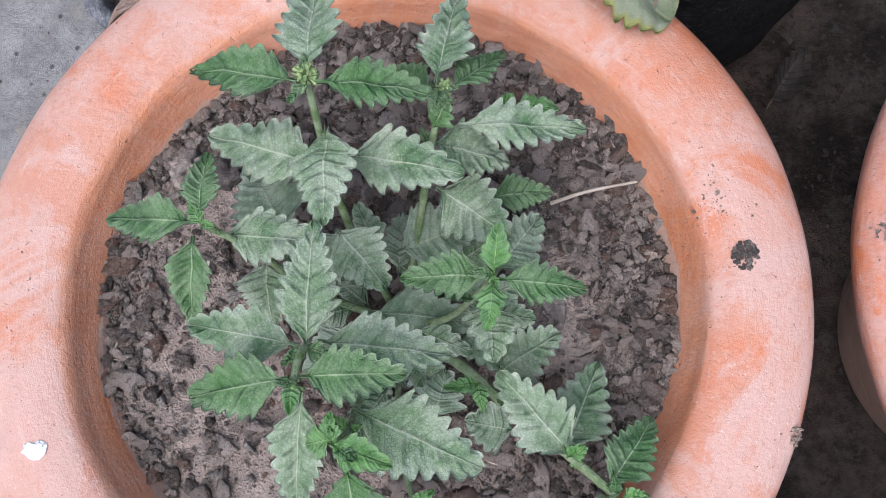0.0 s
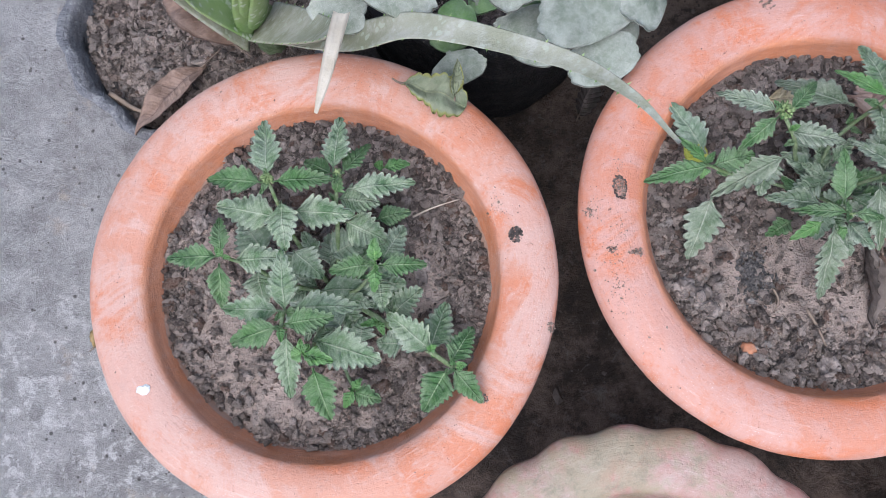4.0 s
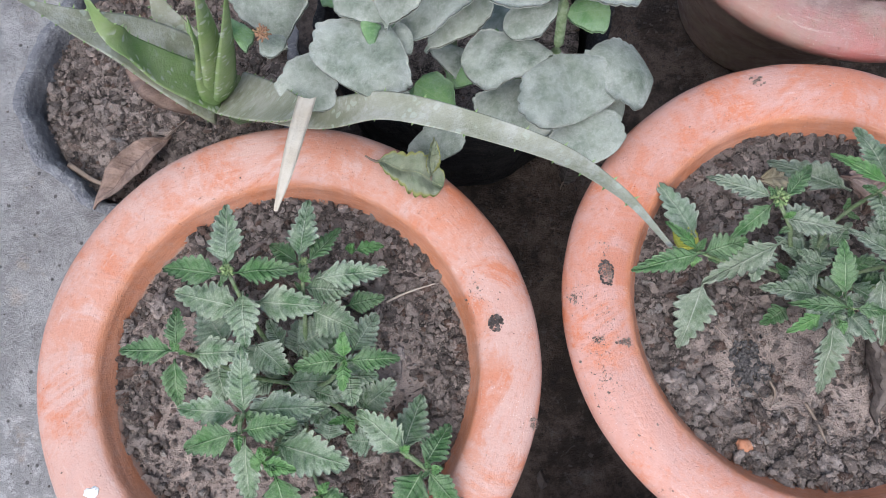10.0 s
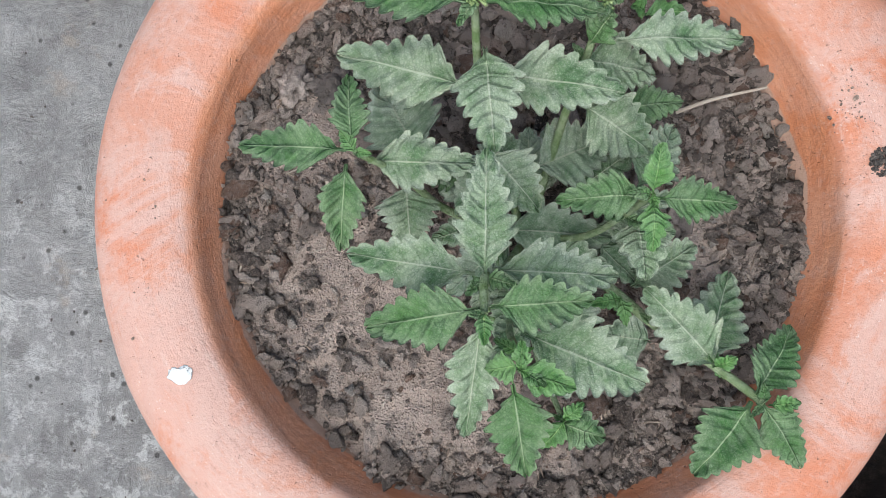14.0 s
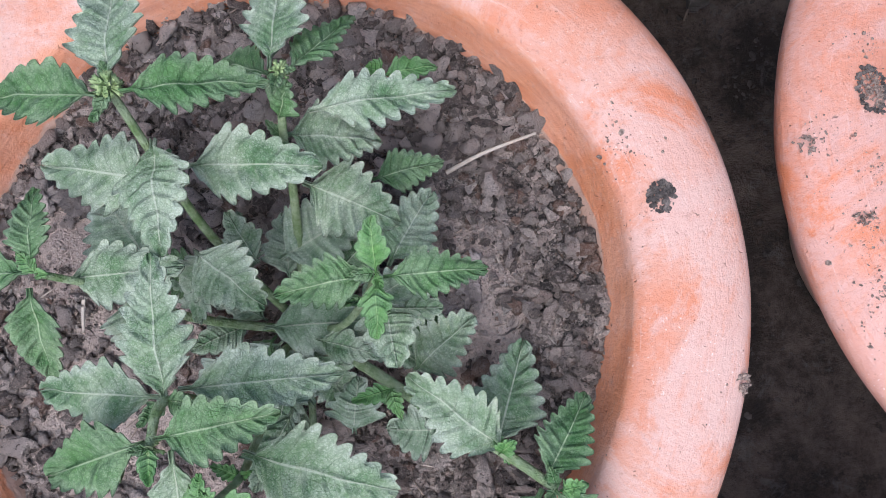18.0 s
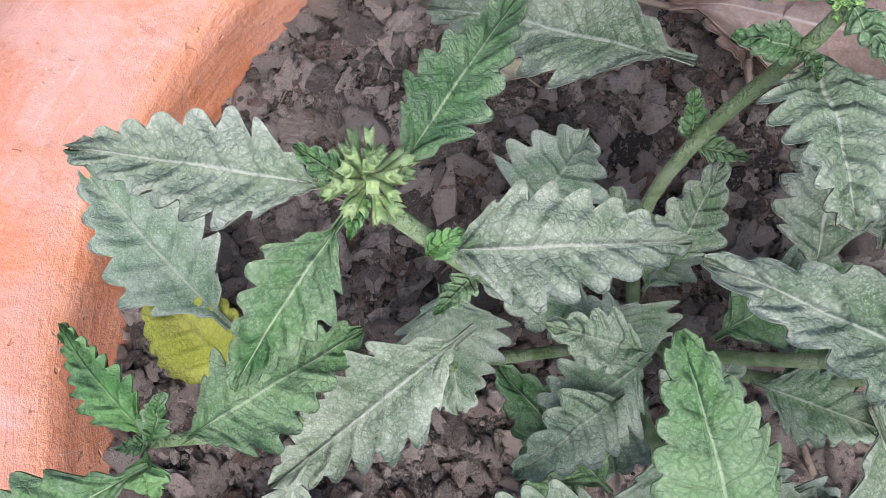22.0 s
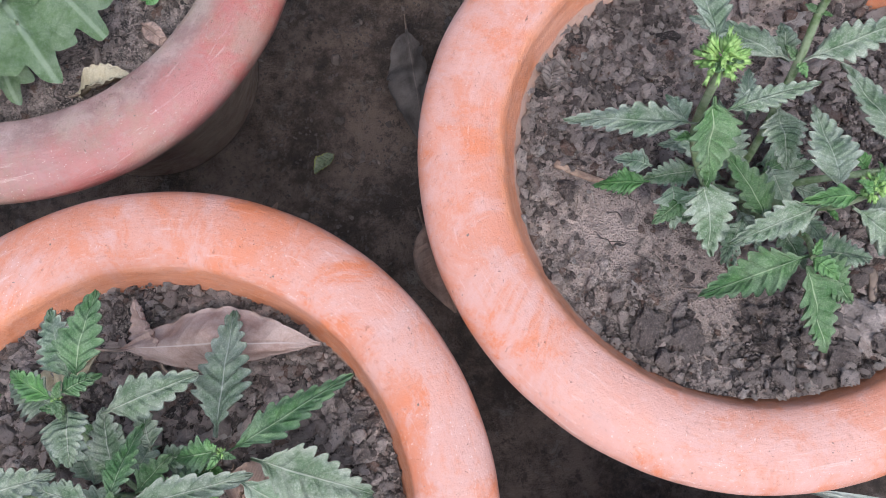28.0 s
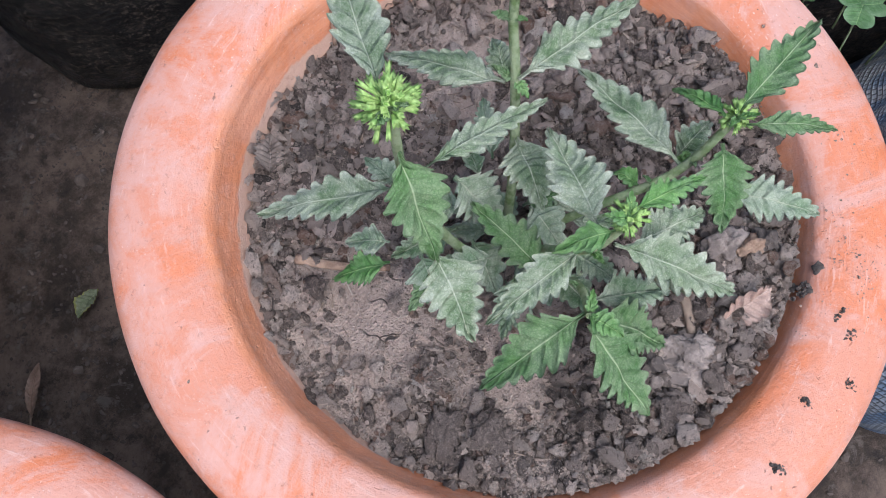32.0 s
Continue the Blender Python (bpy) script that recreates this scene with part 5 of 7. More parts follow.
leaf(plant_c, (0.594, 0.204, 0.268), (0.617, 0.167, 0.239), 0.0191, PALE, 0.006)
leaf(plant_c, (0.600, 0.208, 0.283), (0.624, 0.199, 0.276), 0.0087, YOUNG, 0.006)
leaf(plant_c, (0.603, 0.201, 0.256), (0.629, 0.191, 0.248), 0.0156, PALE, 0.006)
leaf(plant_c, (0.573, 0.200, 0.253), (0.540, 0.209, 0.227), 0.0191, GREEN, 0.006)
leaf(plant_c, (0.574, 0.194, 0.248), (0.572, 0.161, 0.217), 0.0223, GREEN, 0.006)
leaf(plant_c, (0.580, 0.194, 0.245), (0.595, 0.171, 0.217), 0.0187, GREEN, 0.006)
leaf(plant_c, (0.574, 0.198, 0.256), (0.575, 0.187, 0.260), 0.0086, YOUNG, 0.006)
leaf(plant_c, (0.587, 0.199, 0.233), (0.610, 0.182, 0.224), 0.0165, DULL, 0.006)
leaf(plant_c, (0.652, 0.204, 0.272), (0.702, 0.203, 0.262), 0.0154, GREEN, 0.006)
leaf(plant_c, (0.650, 0.198, 0.272), (0.666, 0.178, 0.272), 0.0077, GREEN, 0.006)
leaf(plant_c, (0.647, 0.207, 0.272), (0.652, 0.224, 0.258), 0.0075, YOUNG, 0.006)
leaf(plant_c, (0.646, 0.200, 0.258), (0.629, 0.183, 0.246), 0.0190, GREEN, 0.006)
leaf(plant_c, (0.639, 0.210, 0.246), (0.649, 0.256, 0.236), 0.0192, PALE, 0.006)
leaf(plant_c, (0.649, 0.187, 0.233), (0.663, 0.160, 0.233), 0.0165, DULL, 0.006)
leaf(plant_c, (0.644, 0.210, 0.239), (0.661, 0.209, 0.241), 0.0125, PALE, 0.006)
leaf(plant_c, (0.640, 0.207, 0.241), (0.643, 0.208, 0.248), 0.0044, YOUNG, 0.006)
leaf(plant_c, (0.629, 0.214, 0.233), (0.627, 0.223, 0.233), 0.0076, YOUNG, 0.006)
leaf(plant_c, (0.590, 0.264, 0.227), (0.591, 0.242, 0.215), 0.0210, DULL, 0.006)
leaf(plant_c, (0.579, 0.246, 0.215), (0.573, 0.229, 0.203), 0.0214, DULL, 0.006)
leaf(plant_c, (0.583, 0.211, 0.227), (0.584, 0.223, 0.227), 0.0152, DULL, 0.006)


# ---- black and grey nursery bags ----
def nursery_bag(centre, r0, r1, height, mat, label, seed, soil_z, uneven=0.004, lip=0.012):
    bag = thing("nursery_bag", (centre[0], centre[1], 0), label, "plant bag", "polythene plant bags")
    outer = [(0.02, 0.002), (r0 - 0.012, 0.002), (r0, 0.012), (r0 + 0.003, height * 0.35), ((r0 + r1) / 2 + 0.003, height * 0.7), (r1, height - lip), (r1 + 0.003, height), (r1 - 0.001, height + 0.001), (r1 - 0.004, height - lip), (r1 - 0.005, soil_z - 0.02)]

    def folds(a, k):
        return (0.0030 * math.sin(5 * a + seed) + 0.0020 * math.sin(13 * a + 2 * seed + 3 * k) + 0.0007 * math.sin(31 * a + 7 * k)) * (0.3 + 0.7 * k)

    lathe("bag_wall", centre, outer, mat, bag, 120, 46, uneven, seed, folds)
    if mat is SACK:
        collar = [(r1 + 0.0190, height - 0.062), (r1 + 0.0118, height - 0.035), (r1 + 0.0066, height - 0.012), (r1 + 0.0060, height)]
        lathe("collar", centre, collar, SACK_EDGE, bag, 120, 16, uneven, seed, lambda a, k: folds(a, 0.85 + 0.15 * k), "pale woven collar")
        lathe("hem", centre, [(r1 + 0.0062, height - 0.0008), (r1 + 0.0064, height + 0.0004), (r1 + 0.0056, height + 0.0008), (r1 + 0.0052, height - 0.0004)], SACK_EDGE, bag, 120, 8, uneven, seed, lambda a, k: folds(a, 1.0), "frayed pale hem")
        return bag
    edge = [(r1 + 0.0012, height - 1.7 * lip), (r1 + 0.0042, height - 0.8 * lip), (r1 + 0.0062, height + 0.001), (r1 + 0.004, height + 0.003), (r1 - 0.001, height + 0.0022), (r1 - 0.0035, height - 0.5 * lip)]
    lathe("folded_edge", centre, edge, mat, bag, 120, 14, uneven, seed, lambda a, k: folds(a, 0.9 + 0.1 * k) + 0.0008 * math.sin(3 * a + seed))
    return bag


nursery_bag((0.635, 0.592), 0.102, 0.110, 0.25, BLACKBAG, "black polythene nursery bag, dusty and creased", 2.2, 0.22)
nursery_bag((0.881, 0.568), 0.142, 0.150, 0.25, BLACKBAG, "wide black polythene nursery bag, dusty and creased", 6.4, 0.22)
nursery_bag((0.085, 0.505), 0.100, 0.100, 0.165, DULLBAG, "dull black polythene bag holding a silvery succulent", 9.1, 0.14)
nursery_bag((-0.139, 0.465), 0.094, 0.100, 0.152, GREYBAG, "dusty grey polythene bag holding an aloe", 3.7, 0.115, 0.005)
nursery_bag((0.893, 0.253), 0.092, 0.098, 0.165, BLACKBAG, "shiny black bag full of clover", 4.6, 0.14)
nursery_bag((0.800, 0.068), 0.108, 0.084, 0.172, SACK, "blue-grey woven sack used as a planter", 8.2, 0.14, 0.003)
soil((0.635, 0.592), 0.104, 0.215, 21.3, [], 900)
soil((0.881, 0.568), 0.142, 0.215, 22.6, [], 900)
soil((0.085, 0.505), 0.094, 0.100, 23.9, [], 900)
soil((-0.139, 0.465), 0.0955, 0.134, 24.4, [], 12000, "dry lumpy grey-brown soil in a bag", True)
soil((0.893, 0.253), 0.092, 0.140, 25.8, [], 700)
soil((0.800, 0.068), 0.0835, 0.167, 26.1, [], 4000)


# ---- plants behind and beside the clay pots ----
def fleshy_leaf(plant, base, tip, width, mat):
    """A thick round leaf with a gently scalloped edge."""
    leaf_count[0] += 1
    k = leaf_count[0]
    rng = random.Random(k)
    length = (Vector(tip) - Vector(base)).length
    v, f, uv = blade(base, tip, width * 1.32, 0.24 * length, rng.uniform(-0.4, 0.4), 7, 0.07, rng.uniform(-0.05, 0.35), rng.uniform(0.15, 0.60), 15, 6, "round", 0.0, 0.0018, k)
    v[:, 2] += np.array([0.0030 * wobble(x, y, z, 38, k) for x, y, z in v])
    return make("leaf", v, f, mat, plant, uv)


def rusty_head(plant, at, size, seed):
    return bud_head(plant, at, size * 0.85, RUST_BUD, 46, seed)


def aloe_leaf(plant, points, width, mat, label):
    """A thick tapering leaf, hollowed above, with small teeth along both edges."""
    n, cols = 60, 14
    p = spline(points, n)
    verts, thorns, tf = [], [], []
    for k in range(n):
        u = k / (n - 1)
        t = Vector(p[min(k + 1, n - 1)] - p[max(k - 1, 0)]).normalized()
        s = t.cross(UP).normalized()
        nrm = s.cross(t)
        w = 0.5 * width * (1 - u**1.6) ** 1.5 + 0.0011
        for j in range(cols):
            a = 2 * math.pi * j / cols
            top = math.sin(a)
            z = (0.10 if top > 0 else 0.36) * w * top + 0.22 * w * math.cos(a) ** 2
            verts.append(Vector(p[k]) + s * w * math.cos(a) + nrm * z)
        if k % 4 == 2 and u < 0.9:
            for e in (-1, 1):
                c = Vector(p[k]) + s * w * e * 0.98 + nrm * 0.2 * w
                o = len(thorns)
                thorns += [c - t * 0.0008, c + t * 0.0008, c + nrm * 0.0008, c + s * e * 0.0020 + t * 0.0010 + nrm * 0.0010]
                tf += [[o, o + 1, o + 3], [o + 1, o + 2, o + 3], [o + 2, o, o + 3], [o, o + 2, o + 1]]
    faces = grid_faces(n, cols, wrap_v=True).tolist() + [list(range(cols)), list(range((n - 1) * cols, n * cols))]
    ob = make("leaf", verts, faces, mat, plant, None, True, label)
    thorn = make("thorns", thorns, tf, ALOE, plant, None, False)
    thorn.parent = ob
    tagged(thorn, kind="stuff")
    return ob


def dry_tip(plant, points, width):
    n = 24
    p = spline(points, n)
    verts = []
    for k in range(n):
        t = Vector(p[min(k + 1, n - 1)] - p[max(k - 1, 0)]).normalized()
        s = t.cross(UP).normalized()
        nrm = s.cross(t)
        w = 0.5 * width * (1 - 0.8 * (k / (n - 1)) ** 2)
        for a, b in ((-1, 0.3), (-0.3, 0), (0.4, 0.05), (1, 0.35), (0.4, -0.1), (-0.3, -0.12)):
            verts.append(Vector(p[k]) + s * w * a + nrm * w * b)
    return make("dry_leaf_end", verts, grid_faces(n, 6, wrap_v=True), ALOE_DRY, plant, None, True, "bleached dry leaf end")


def lobed_leaf(plant, base, tip, width):
    """A broad soft leaf with five blunt, notched lobes on a short stalk."""
    leaf_count[0] += 1
    k = leaf_count[0]
    b, way = Vector(base), Vector(tip) - Vector(base)
    length = way.length
    d = way.normalized()
    side = d.cross(UP).normalized()
    side = Matrix.Rotation(random.Random(k).uniform(-0.3, 0.3), 3, d) @ side
    up = side.cross(d)
    mid = b + 0.40 * way + up * 0.08 * length
    rings, segs = 9, 72
    verts, uv = [], []
    for r in np.linspace(0.04, 1, rings):
        for j in range(segs):
            a = 2 * math.pi * j / segs - math.pi
            lobe = max(h * math.exp(-(((a - m) / w) ** 2)) for m, h, w in ((0, 0.27, 0.40), (0.98, 0.25, 0.38), (-0.98, 0.25, 0.38), (1.95, 0.18, 0.42), (-1.95, 0.18, 0.42)))
            out = length * (0.33 + lobe + 0.024 * math.sin(15 * a + k) * min(1, 3 * lobe)) * r
            x, y = out * math.cos(a), out * math.sin(a) * 0.98 * width / length
            z = 0.0016 * wobble(x, y, 0, 90, k) - 0.9 * (x * x + y * y) / length * 0.5 + 0.0010 * math.cos(5 * a) * r
            verts.append(mid + d * x + side * y + up * z)
            uv.append((0.4 + 0.6 * x / length, 0.5 + 0.5 * y / length))
    ob = make("leaf", verts, grid_faces(rings, segs, wrap_v=True), CHRYSANTH, plant, uv)
    st = tube("leaf_stalk", [b - 0.15 * way, b + 0.15 * way, mid], (0.0011, 0.0008), STEM, plant, 6, 6)
    st.parent = ob
    return ob


def clover_leaf(plant, at, size, mat=CLOVER):
    """Three heart-shaped leaflets on a thin stalk."""
    size *= 1.12
    leaf_count[0] += 1
    k = leaf_count[0]
    rng = random.Random(k)
    turn = rng.uniform(0, 6.28)
    verts, faces, uv = [], [], []
    for j in range(3):
        a = turn + j * 2 * math.pi / 3
        d, s = Vector((math.cos(a), math.sin(a), -0.12)), Vector((-math.sin(a), math.cos(a), 0))
        o = len(verts)
        for r in np.sin(np.linspace(0, 1, 9) * math.pi / 2):
            for v in np.linspace(-1, 1, 9):
                notch = 1 - 0.15 * math.exp(-((v / 0.45) ** 2)) * r**3
                q = (r - 0.64) / (0.68 if r < 0.64 else 0.39)
                w = 0.60 * math.sqrt(max(0.0, 1 - q * q))
                verts.append(Vector(at) + size * (d * r * notch + s * v * w) + UP * size * 0.13 * abs(v) * r)
                uv.append((r, (v + 1) / 2))
        faces += (grid_faces(9, 9) + o).tolist()
    ob = make("leaf", verts, faces, mat, plant, uv)
    foot = Vector(at) + Vector((rng.uniform(-0.012, 0.012), rng.uniform(-0.012, 0.012), -0.045))
    st = tube("leaf_stalk", [foot, (foot + Vector(at)) / 2 + Vector((0.003, 0, 0)), at], (0.0006, 0.0005), STEM, plant, 5, 6)
    st.parent = ob
    return ob


def smooth_leaf(plant, base, tip, width, mat=MAUVE):
    leaf_count[0] += 1
    k = leaf_count[0]
    v, f, uv = blade(base, tip, width, 0.006, 0.2, 9, 0.10, 0.2, 0.1, 9, 4, "plain", 0.0006, 0.0006, k)
    return make("leaf", v, f, mat, plant, uv)


kalanchoe = thing("succulent_plant", (0.10, 0.47, 0.138), "silvery round-leaved succulent with rusty flower buds", "plant")
seedling = thing("seedling", (0.178, 0.535, 0.10), "small silvery seedling in a black bag", "plant")
aloe = thing("aloe_plant", (-0.085, 0.445, 0.115), "dusty spotted aloe with long arching leaves", "plant")
chrysanthemum = thing("chrysanthemum_plant", (0.365, 0.555, 0.187), "chrysanthemum with lobed grey-green leaves", "plant")
pot_clover = thing("clover_plant", (0.41, 0.50, 0.187), "two clover leaves growing beside the rim", "plant")
clover = thing("clover_plant", (0.86, 0.25, 0.14), "dense bright clover filling a black bag", "plant")
coleus = thing("coleus_plant", (0.87, 0.24, 0.14), "plant with dusky mauve leaves", "plant")
stem(aloe, [(-0.085, 0.445, 0.112), (-0.083, 0.441, 0.15), (-0.08, 0.438, 0.185)], 0.014, 0.011)
fleshy_leaf(kalanchoe, (0.135, 0.413, 0.249), (0.145, 0.371, 0.242), 0.0606, SILVER)
fleshy_leaf(kalanchoe, (0.152, 0.412, 0.247), (0.195, 0.398, 0.232), 0.0406, SILVER)
fleshy_leaf(kalanchoe, (0.135, 0.412, 0.250), (0.078, 0.412, 0.248), 0.0305, SILVER)
fleshy_leaf(kalanchoe, (0.121, 0.412, 0.220), (0.099, 0.374, 0.215), 0.0431, SILVER)
fleshy_leaf(kalanchoe, (0.143, 0.388, 0.225), (0.154, 0.349, 0.226), 0.0385, SILVER)
fleshy_leaf(kalanchoe, (0.155, 0.392, 0.215), (0.177, 0.380, 0.210), 0.0258, SILVER)
fleshy_leaf(kalanchoe, (0.039, 0.431, 0.270), (0.011, 0.392, 0.274), 0.0541, SILVER)
fleshy_leaf(kalanchoe, (-0.004, 0.428, 0.250), (-0.019, 0.392, 0.245), 0.0317, SILVER)
fleshy_leaf(kalanchoe, (0.044, 0.425, 0.250), (0.086, 0.465, 0.262), 0.0363, SILVER)
fleshy_leaf(kalanchoe, (0.057, 0.427, 0.235), (0.097, 0.458, 0.250), 0.0255, SILVER)
fleshy_leaf(kalanchoe, (-0.030, 0.438, 0.235), (-0.037, 0.484, 0.255), 0.0389, SILVER)
fleshy_leaf(kalanchoe, (0.038, 0.424, 0.278), (0.013, 0.456, 0.285), 0.0277, SILVER)
fleshy_leaf(kalanchoe, (0.037, 0.421, 0.280), (0.051, 0.449, 0.300), 0.0256, SILVER)
fleshy_leaf(kalanchoe, (0.034, 0.424, 0.278), (0.023, 0.423, 0.280), 0.0195, SUCCULENT)
fleshy_leaf(kalanchoe, (0.135, 0.431, 0.280), (0.095, 0.440, 0.285), 0.0245, SILVER)
fleshy_leaf(kalanchoe, (0.138, 0.434, 0.280), (0.186, 0.443, 0.275), 0.0282, SILVER)
fleshy_leaf(kalanchoe, (0.133, 0.428, 0.285), (0.129, 0.476, 0.280), 0.0296, SILVER)
fleshy_leaf(kalanchoe, (0.140, 0.432, 0.270), (0.104, 0.424, 0.262), 0.0202, SILVER)
fleshy_leaf(kalanchoe, (0.074, 0.398, 0.200), (0.048, 0.420, 0.205), 0.0257, SUCCULENT)
fleshy_leaf(kalanchoe, (0.052, 0.394, 0.195), (0.061, 0.371, 0.190), 0.0361, SILVER)
fleshy_leaf(kalanchoe, (0.140, 0.428, 0.262), (0.167, 0.429, 0.262), 0.0211, SUCCULENT)
fleshy_leaf(kalanchoe, (0.032, 0.418, 0.260), (0.051, 0.424, 0.265), 0.0151, SILVER)
fleshy_leaf(kalanchoe, (0.038, 0.432, 0.220), (0.027, 0.439, 0.220), 0.0147, CLOVER)
fleshy_leaf(kalanchoe, (0.075, 0.423, 0.200), (0.084, 0.443, 0.200), 0.0345, SILVER)
fleshy_leaf(kalanchoe, (0.043, 0.415, 0.200), (0.022, 0.431, 0.200), 0.0305, SILVER)
fleshy_leaf(kalanchoe, (0.001, 0.460, 0.260), (-0.004, 0.485, 0.270), 0.0308, SILVER)
fleshy_leaf(kalanchoe, (0.078, 0.455, 0.250), (0.110, 0.486, 0.250), 0.0354, SILVER)
fleshy_leaf(kalanchoe, (-0.041, 0.435, 0.262), (-0.052, 0.430, 0.270), 0.0167, SUCCULENT)
fleshy_leaf(kalanchoe, (-0.039, 0.434, 0.262), (-0.025, 0.422, 0.265), 0.0151, SILVER)
rusty_head(kalanchoe, (0.039, 0.431, 0.310), 0.011, 1)
rusty_head(kalanchoe, (-0.005, 0.446, 0.285), 0.007, 2)
rusty_head(kalanchoe, (-0.034, 0.428, 0.275), 0.006, 3)
rusty_head(kalanchoe, (0.149, 0.399, 0.370), 0.013, 4)
rusty_head(kalanchoe, (0.092, 0.433, 0.338), 0.013, 5)
rusty_head(kalanchoe, (0.130, 0.419, 0.370), 0.011, 6)
rusty_head(kalanchoe, (0.169, 0.411, 0.370), 0.012, 7)
stem(kalanchoe, [(0.135, 0.440, 0.160), (0.135, 0.413, 0.249), (0.135, 0.419, 0.305), (0.140, 0.405, 0.345)], 0.0035, 0.0025)
stem(kalanchoe, [(0.136, 0.406, 0.330), (0.148, 0.401, 0.365)], 0.0018, 0.0014, BROWN_STEM)
stem(kalanchoe, [(0.136, 0.406, 0.330), (0.092, 0.433, 0.335)], 0.0018, 0.0014, BROWN_STEM)
stem(kalanchoe, [(0.136, 0.406, 0.330), (0.129, 0.419, 0.368)], 0.0018, 0.0014, BROWN_STEM)
stem(kalanchoe, [(0.136, 0.406, 0.330), (0.169, 0.410, 0.368)], 0.0018, 0.0014, BROWN_STEM)
fleshy_leaf(seedling, (0.181, 0.516, 0.178), (0.184, 0.542, 0.176), 0.0220, SILVER)
fleshy_leaf(seedling, (0.181, 0.515, 0.178), (0.209, 0.521, 0.176), 0.0152, SILVER)
fleshy_leaf(seedling, (0.180, 0.513, 0.178), (0.159, 0.520, 0.176), 0.0177, SILVER)
fleshy_leaf(seedling, (0.181, 0.513, 0.178), (0.191, 0.502, 0.176), 0.0169, SILVER)
fleshy_leaf(seedling, (0.181, 0.501, 0.178), (0.185, 0.482, 0.176), 0.0177, SILVER)
stem(seedling, [(0.180, 0.514, 0.100), (0.180, 0.514, 0.178)], 0.0016, 0.0012, BROWN_STEM)
aloe_leaf(aloe, [(-0.083, 0.434, 0.175), (-0.012, 0.392, 0.235), (0.039, 0.374, 0.280), (0.109, 0.332, 0.320), (0.139, 0.300, 0.345), (0.155, 0.269, 0.362)], 0.022, ALOE_DUSTY, "long arching dusty leaf")
aloe_leaf(aloe, [(-0.080, 0.434, 0.180), (-0.039, 0.398, 0.240), (-0.012, 0.372, 0.290), (0.001, 0.360, 0.333)], 0.034, ALOE_DUSTY, "dusty leaf with curled end")
aloe_leaf(aloe, [(-0.090, 0.439, 0.180), (-0.120, 0.445, 0.235), (-0.142, 0.446, 0.270), (-0.164, 0.449, 0.302)], 0.050, ALOE_DUSTY, "broad dusty leaf")
aloe_leaf(aloe, [(-0.088, 0.433, 0.185), (-0.111, 0.432, 0.240), (-0.117, 0.432, 0.285), (-0.117, 0.438, 0.320)], 0.030, ALOE, "green curved leaf")
aloe_leaf(aloe, [(-0.085, 0.434, 0.190), (-0.079, 0.432, 0.250), (-0.072, 0.434, 0.290)], 0.028, ALOE, "short upright leaf")
aloe_leaf(aloe, [(-0.080, 0.438, 0.190), (-0.056, 0.429, 0.270), (-0.035, 0.422, 0.340)], 0.030, ALOE, "upright leaf")
aloe_leaf(aloe, [(-0.084, 0.438, 0.190), (-0.063, 0.428, 0.280), (-0.048, 0.420, 0.350)], 0.028, ALOE, "upright leaf")
aloe_leaf(aloe, [(-0.089, 0.443, 0.180), (-0.108, 0.471, 0.220), (-0.106, 0.487, 0.260)], 0.03, ALOE_DUSTY, "dusty back leaf")
dry_tip(aloe, [(0.001, 0.361, 0.333), (-0.002, 0.338, 0.347), (-0.006, 0.316, 0.356), (-0.010, 0.299, 0.361)], 0.0088)
lobed_leaf(chrysanthemum, (0.338, 0.524, 0.230), (0.309, 0.468, 0.224), 0.0489)
lobed_leaf(chrysanthemum, (0.351, 0.510, 0.225), (0.352, 0.458, 0.215), 0.0390)
lobed_leaf(chrysanthemum, (0.372, 0.511, 0.225), (0.382, 0.467, 0.212), 0.0351)
lobed_leaf(chrysanthemum, (0.325, 0.536, 0.225), (0.289, 0.520, 0.210), 0.0370)
lobed_leaf(chrysanthemum, (0.367, 0.518, 0.235), (0.380, 0.492, 0.225), 0.0325)
lobed_leaf(chrysanthemum, (0.349, 0.527, 0.235), (0.334, 0.498, 0.235), 0.0365)
lobed_leaf(chrysanthemum, (0.396, 0.521, 0.220), (0.404, 0.495, 0.210), 0.0253)
lobed_leaf(chrysanthemum, (0.335, 0.508, 0.205), (0.325, 0.472, 0.195), 0.0253)
stem(chrysanthemum, [(0.365, 0.555, 0.187), (0.356, 0.523, 0.232)], 0.003, 0.002)
# wayside clover
clover_leaf(pot_clover, (0.415, 0.492, 0.192), 0.0096, YOUNG)
clover_leaf(pot_clover, (0.449, 0.499, 0.192), 0.0080, YOUNG)
clover_leaf(clover, (0.789, 0.192, 0.185), 0.0108)
clover_leaf(clover, (0.794, 0.208, 0.187), 0.0097)
clover_leaf(clover, (0.818, 0.204, 0.185), 0.0116)
clover_leaf(clover, (0.796, 0.241, 0.190), 0.0129)
clover_leaf(clover, (0.817, 0.221, 0.187), 0.0122)
clover_leaf(clover, (0.822, 0.181, 0.180), 0.0075)
clover_leaf(clover, (0.814, 0.172, 0.178), 0.0069)
clover_leaf(clover, (0.786, 0.237, 0.185), 0.0058)
clover_leaf(clover, (0.785, 0.226, 0.180), 0.0070)
clover_leaf(clover, (0.798, 0.220, 0.180), 0.0052)
clover_leaf(clover, (0.826, 0.209, 0.190), 0.0086)
clover_leaf(clover, (0.807, 0.228, 0.185), 0.0087)
clover_leaf(clover, (0.789, 0.253, 0.182), 0.0070)
clover_leaf(clover, (0.828, 0.198, 0.188), 0.0086)
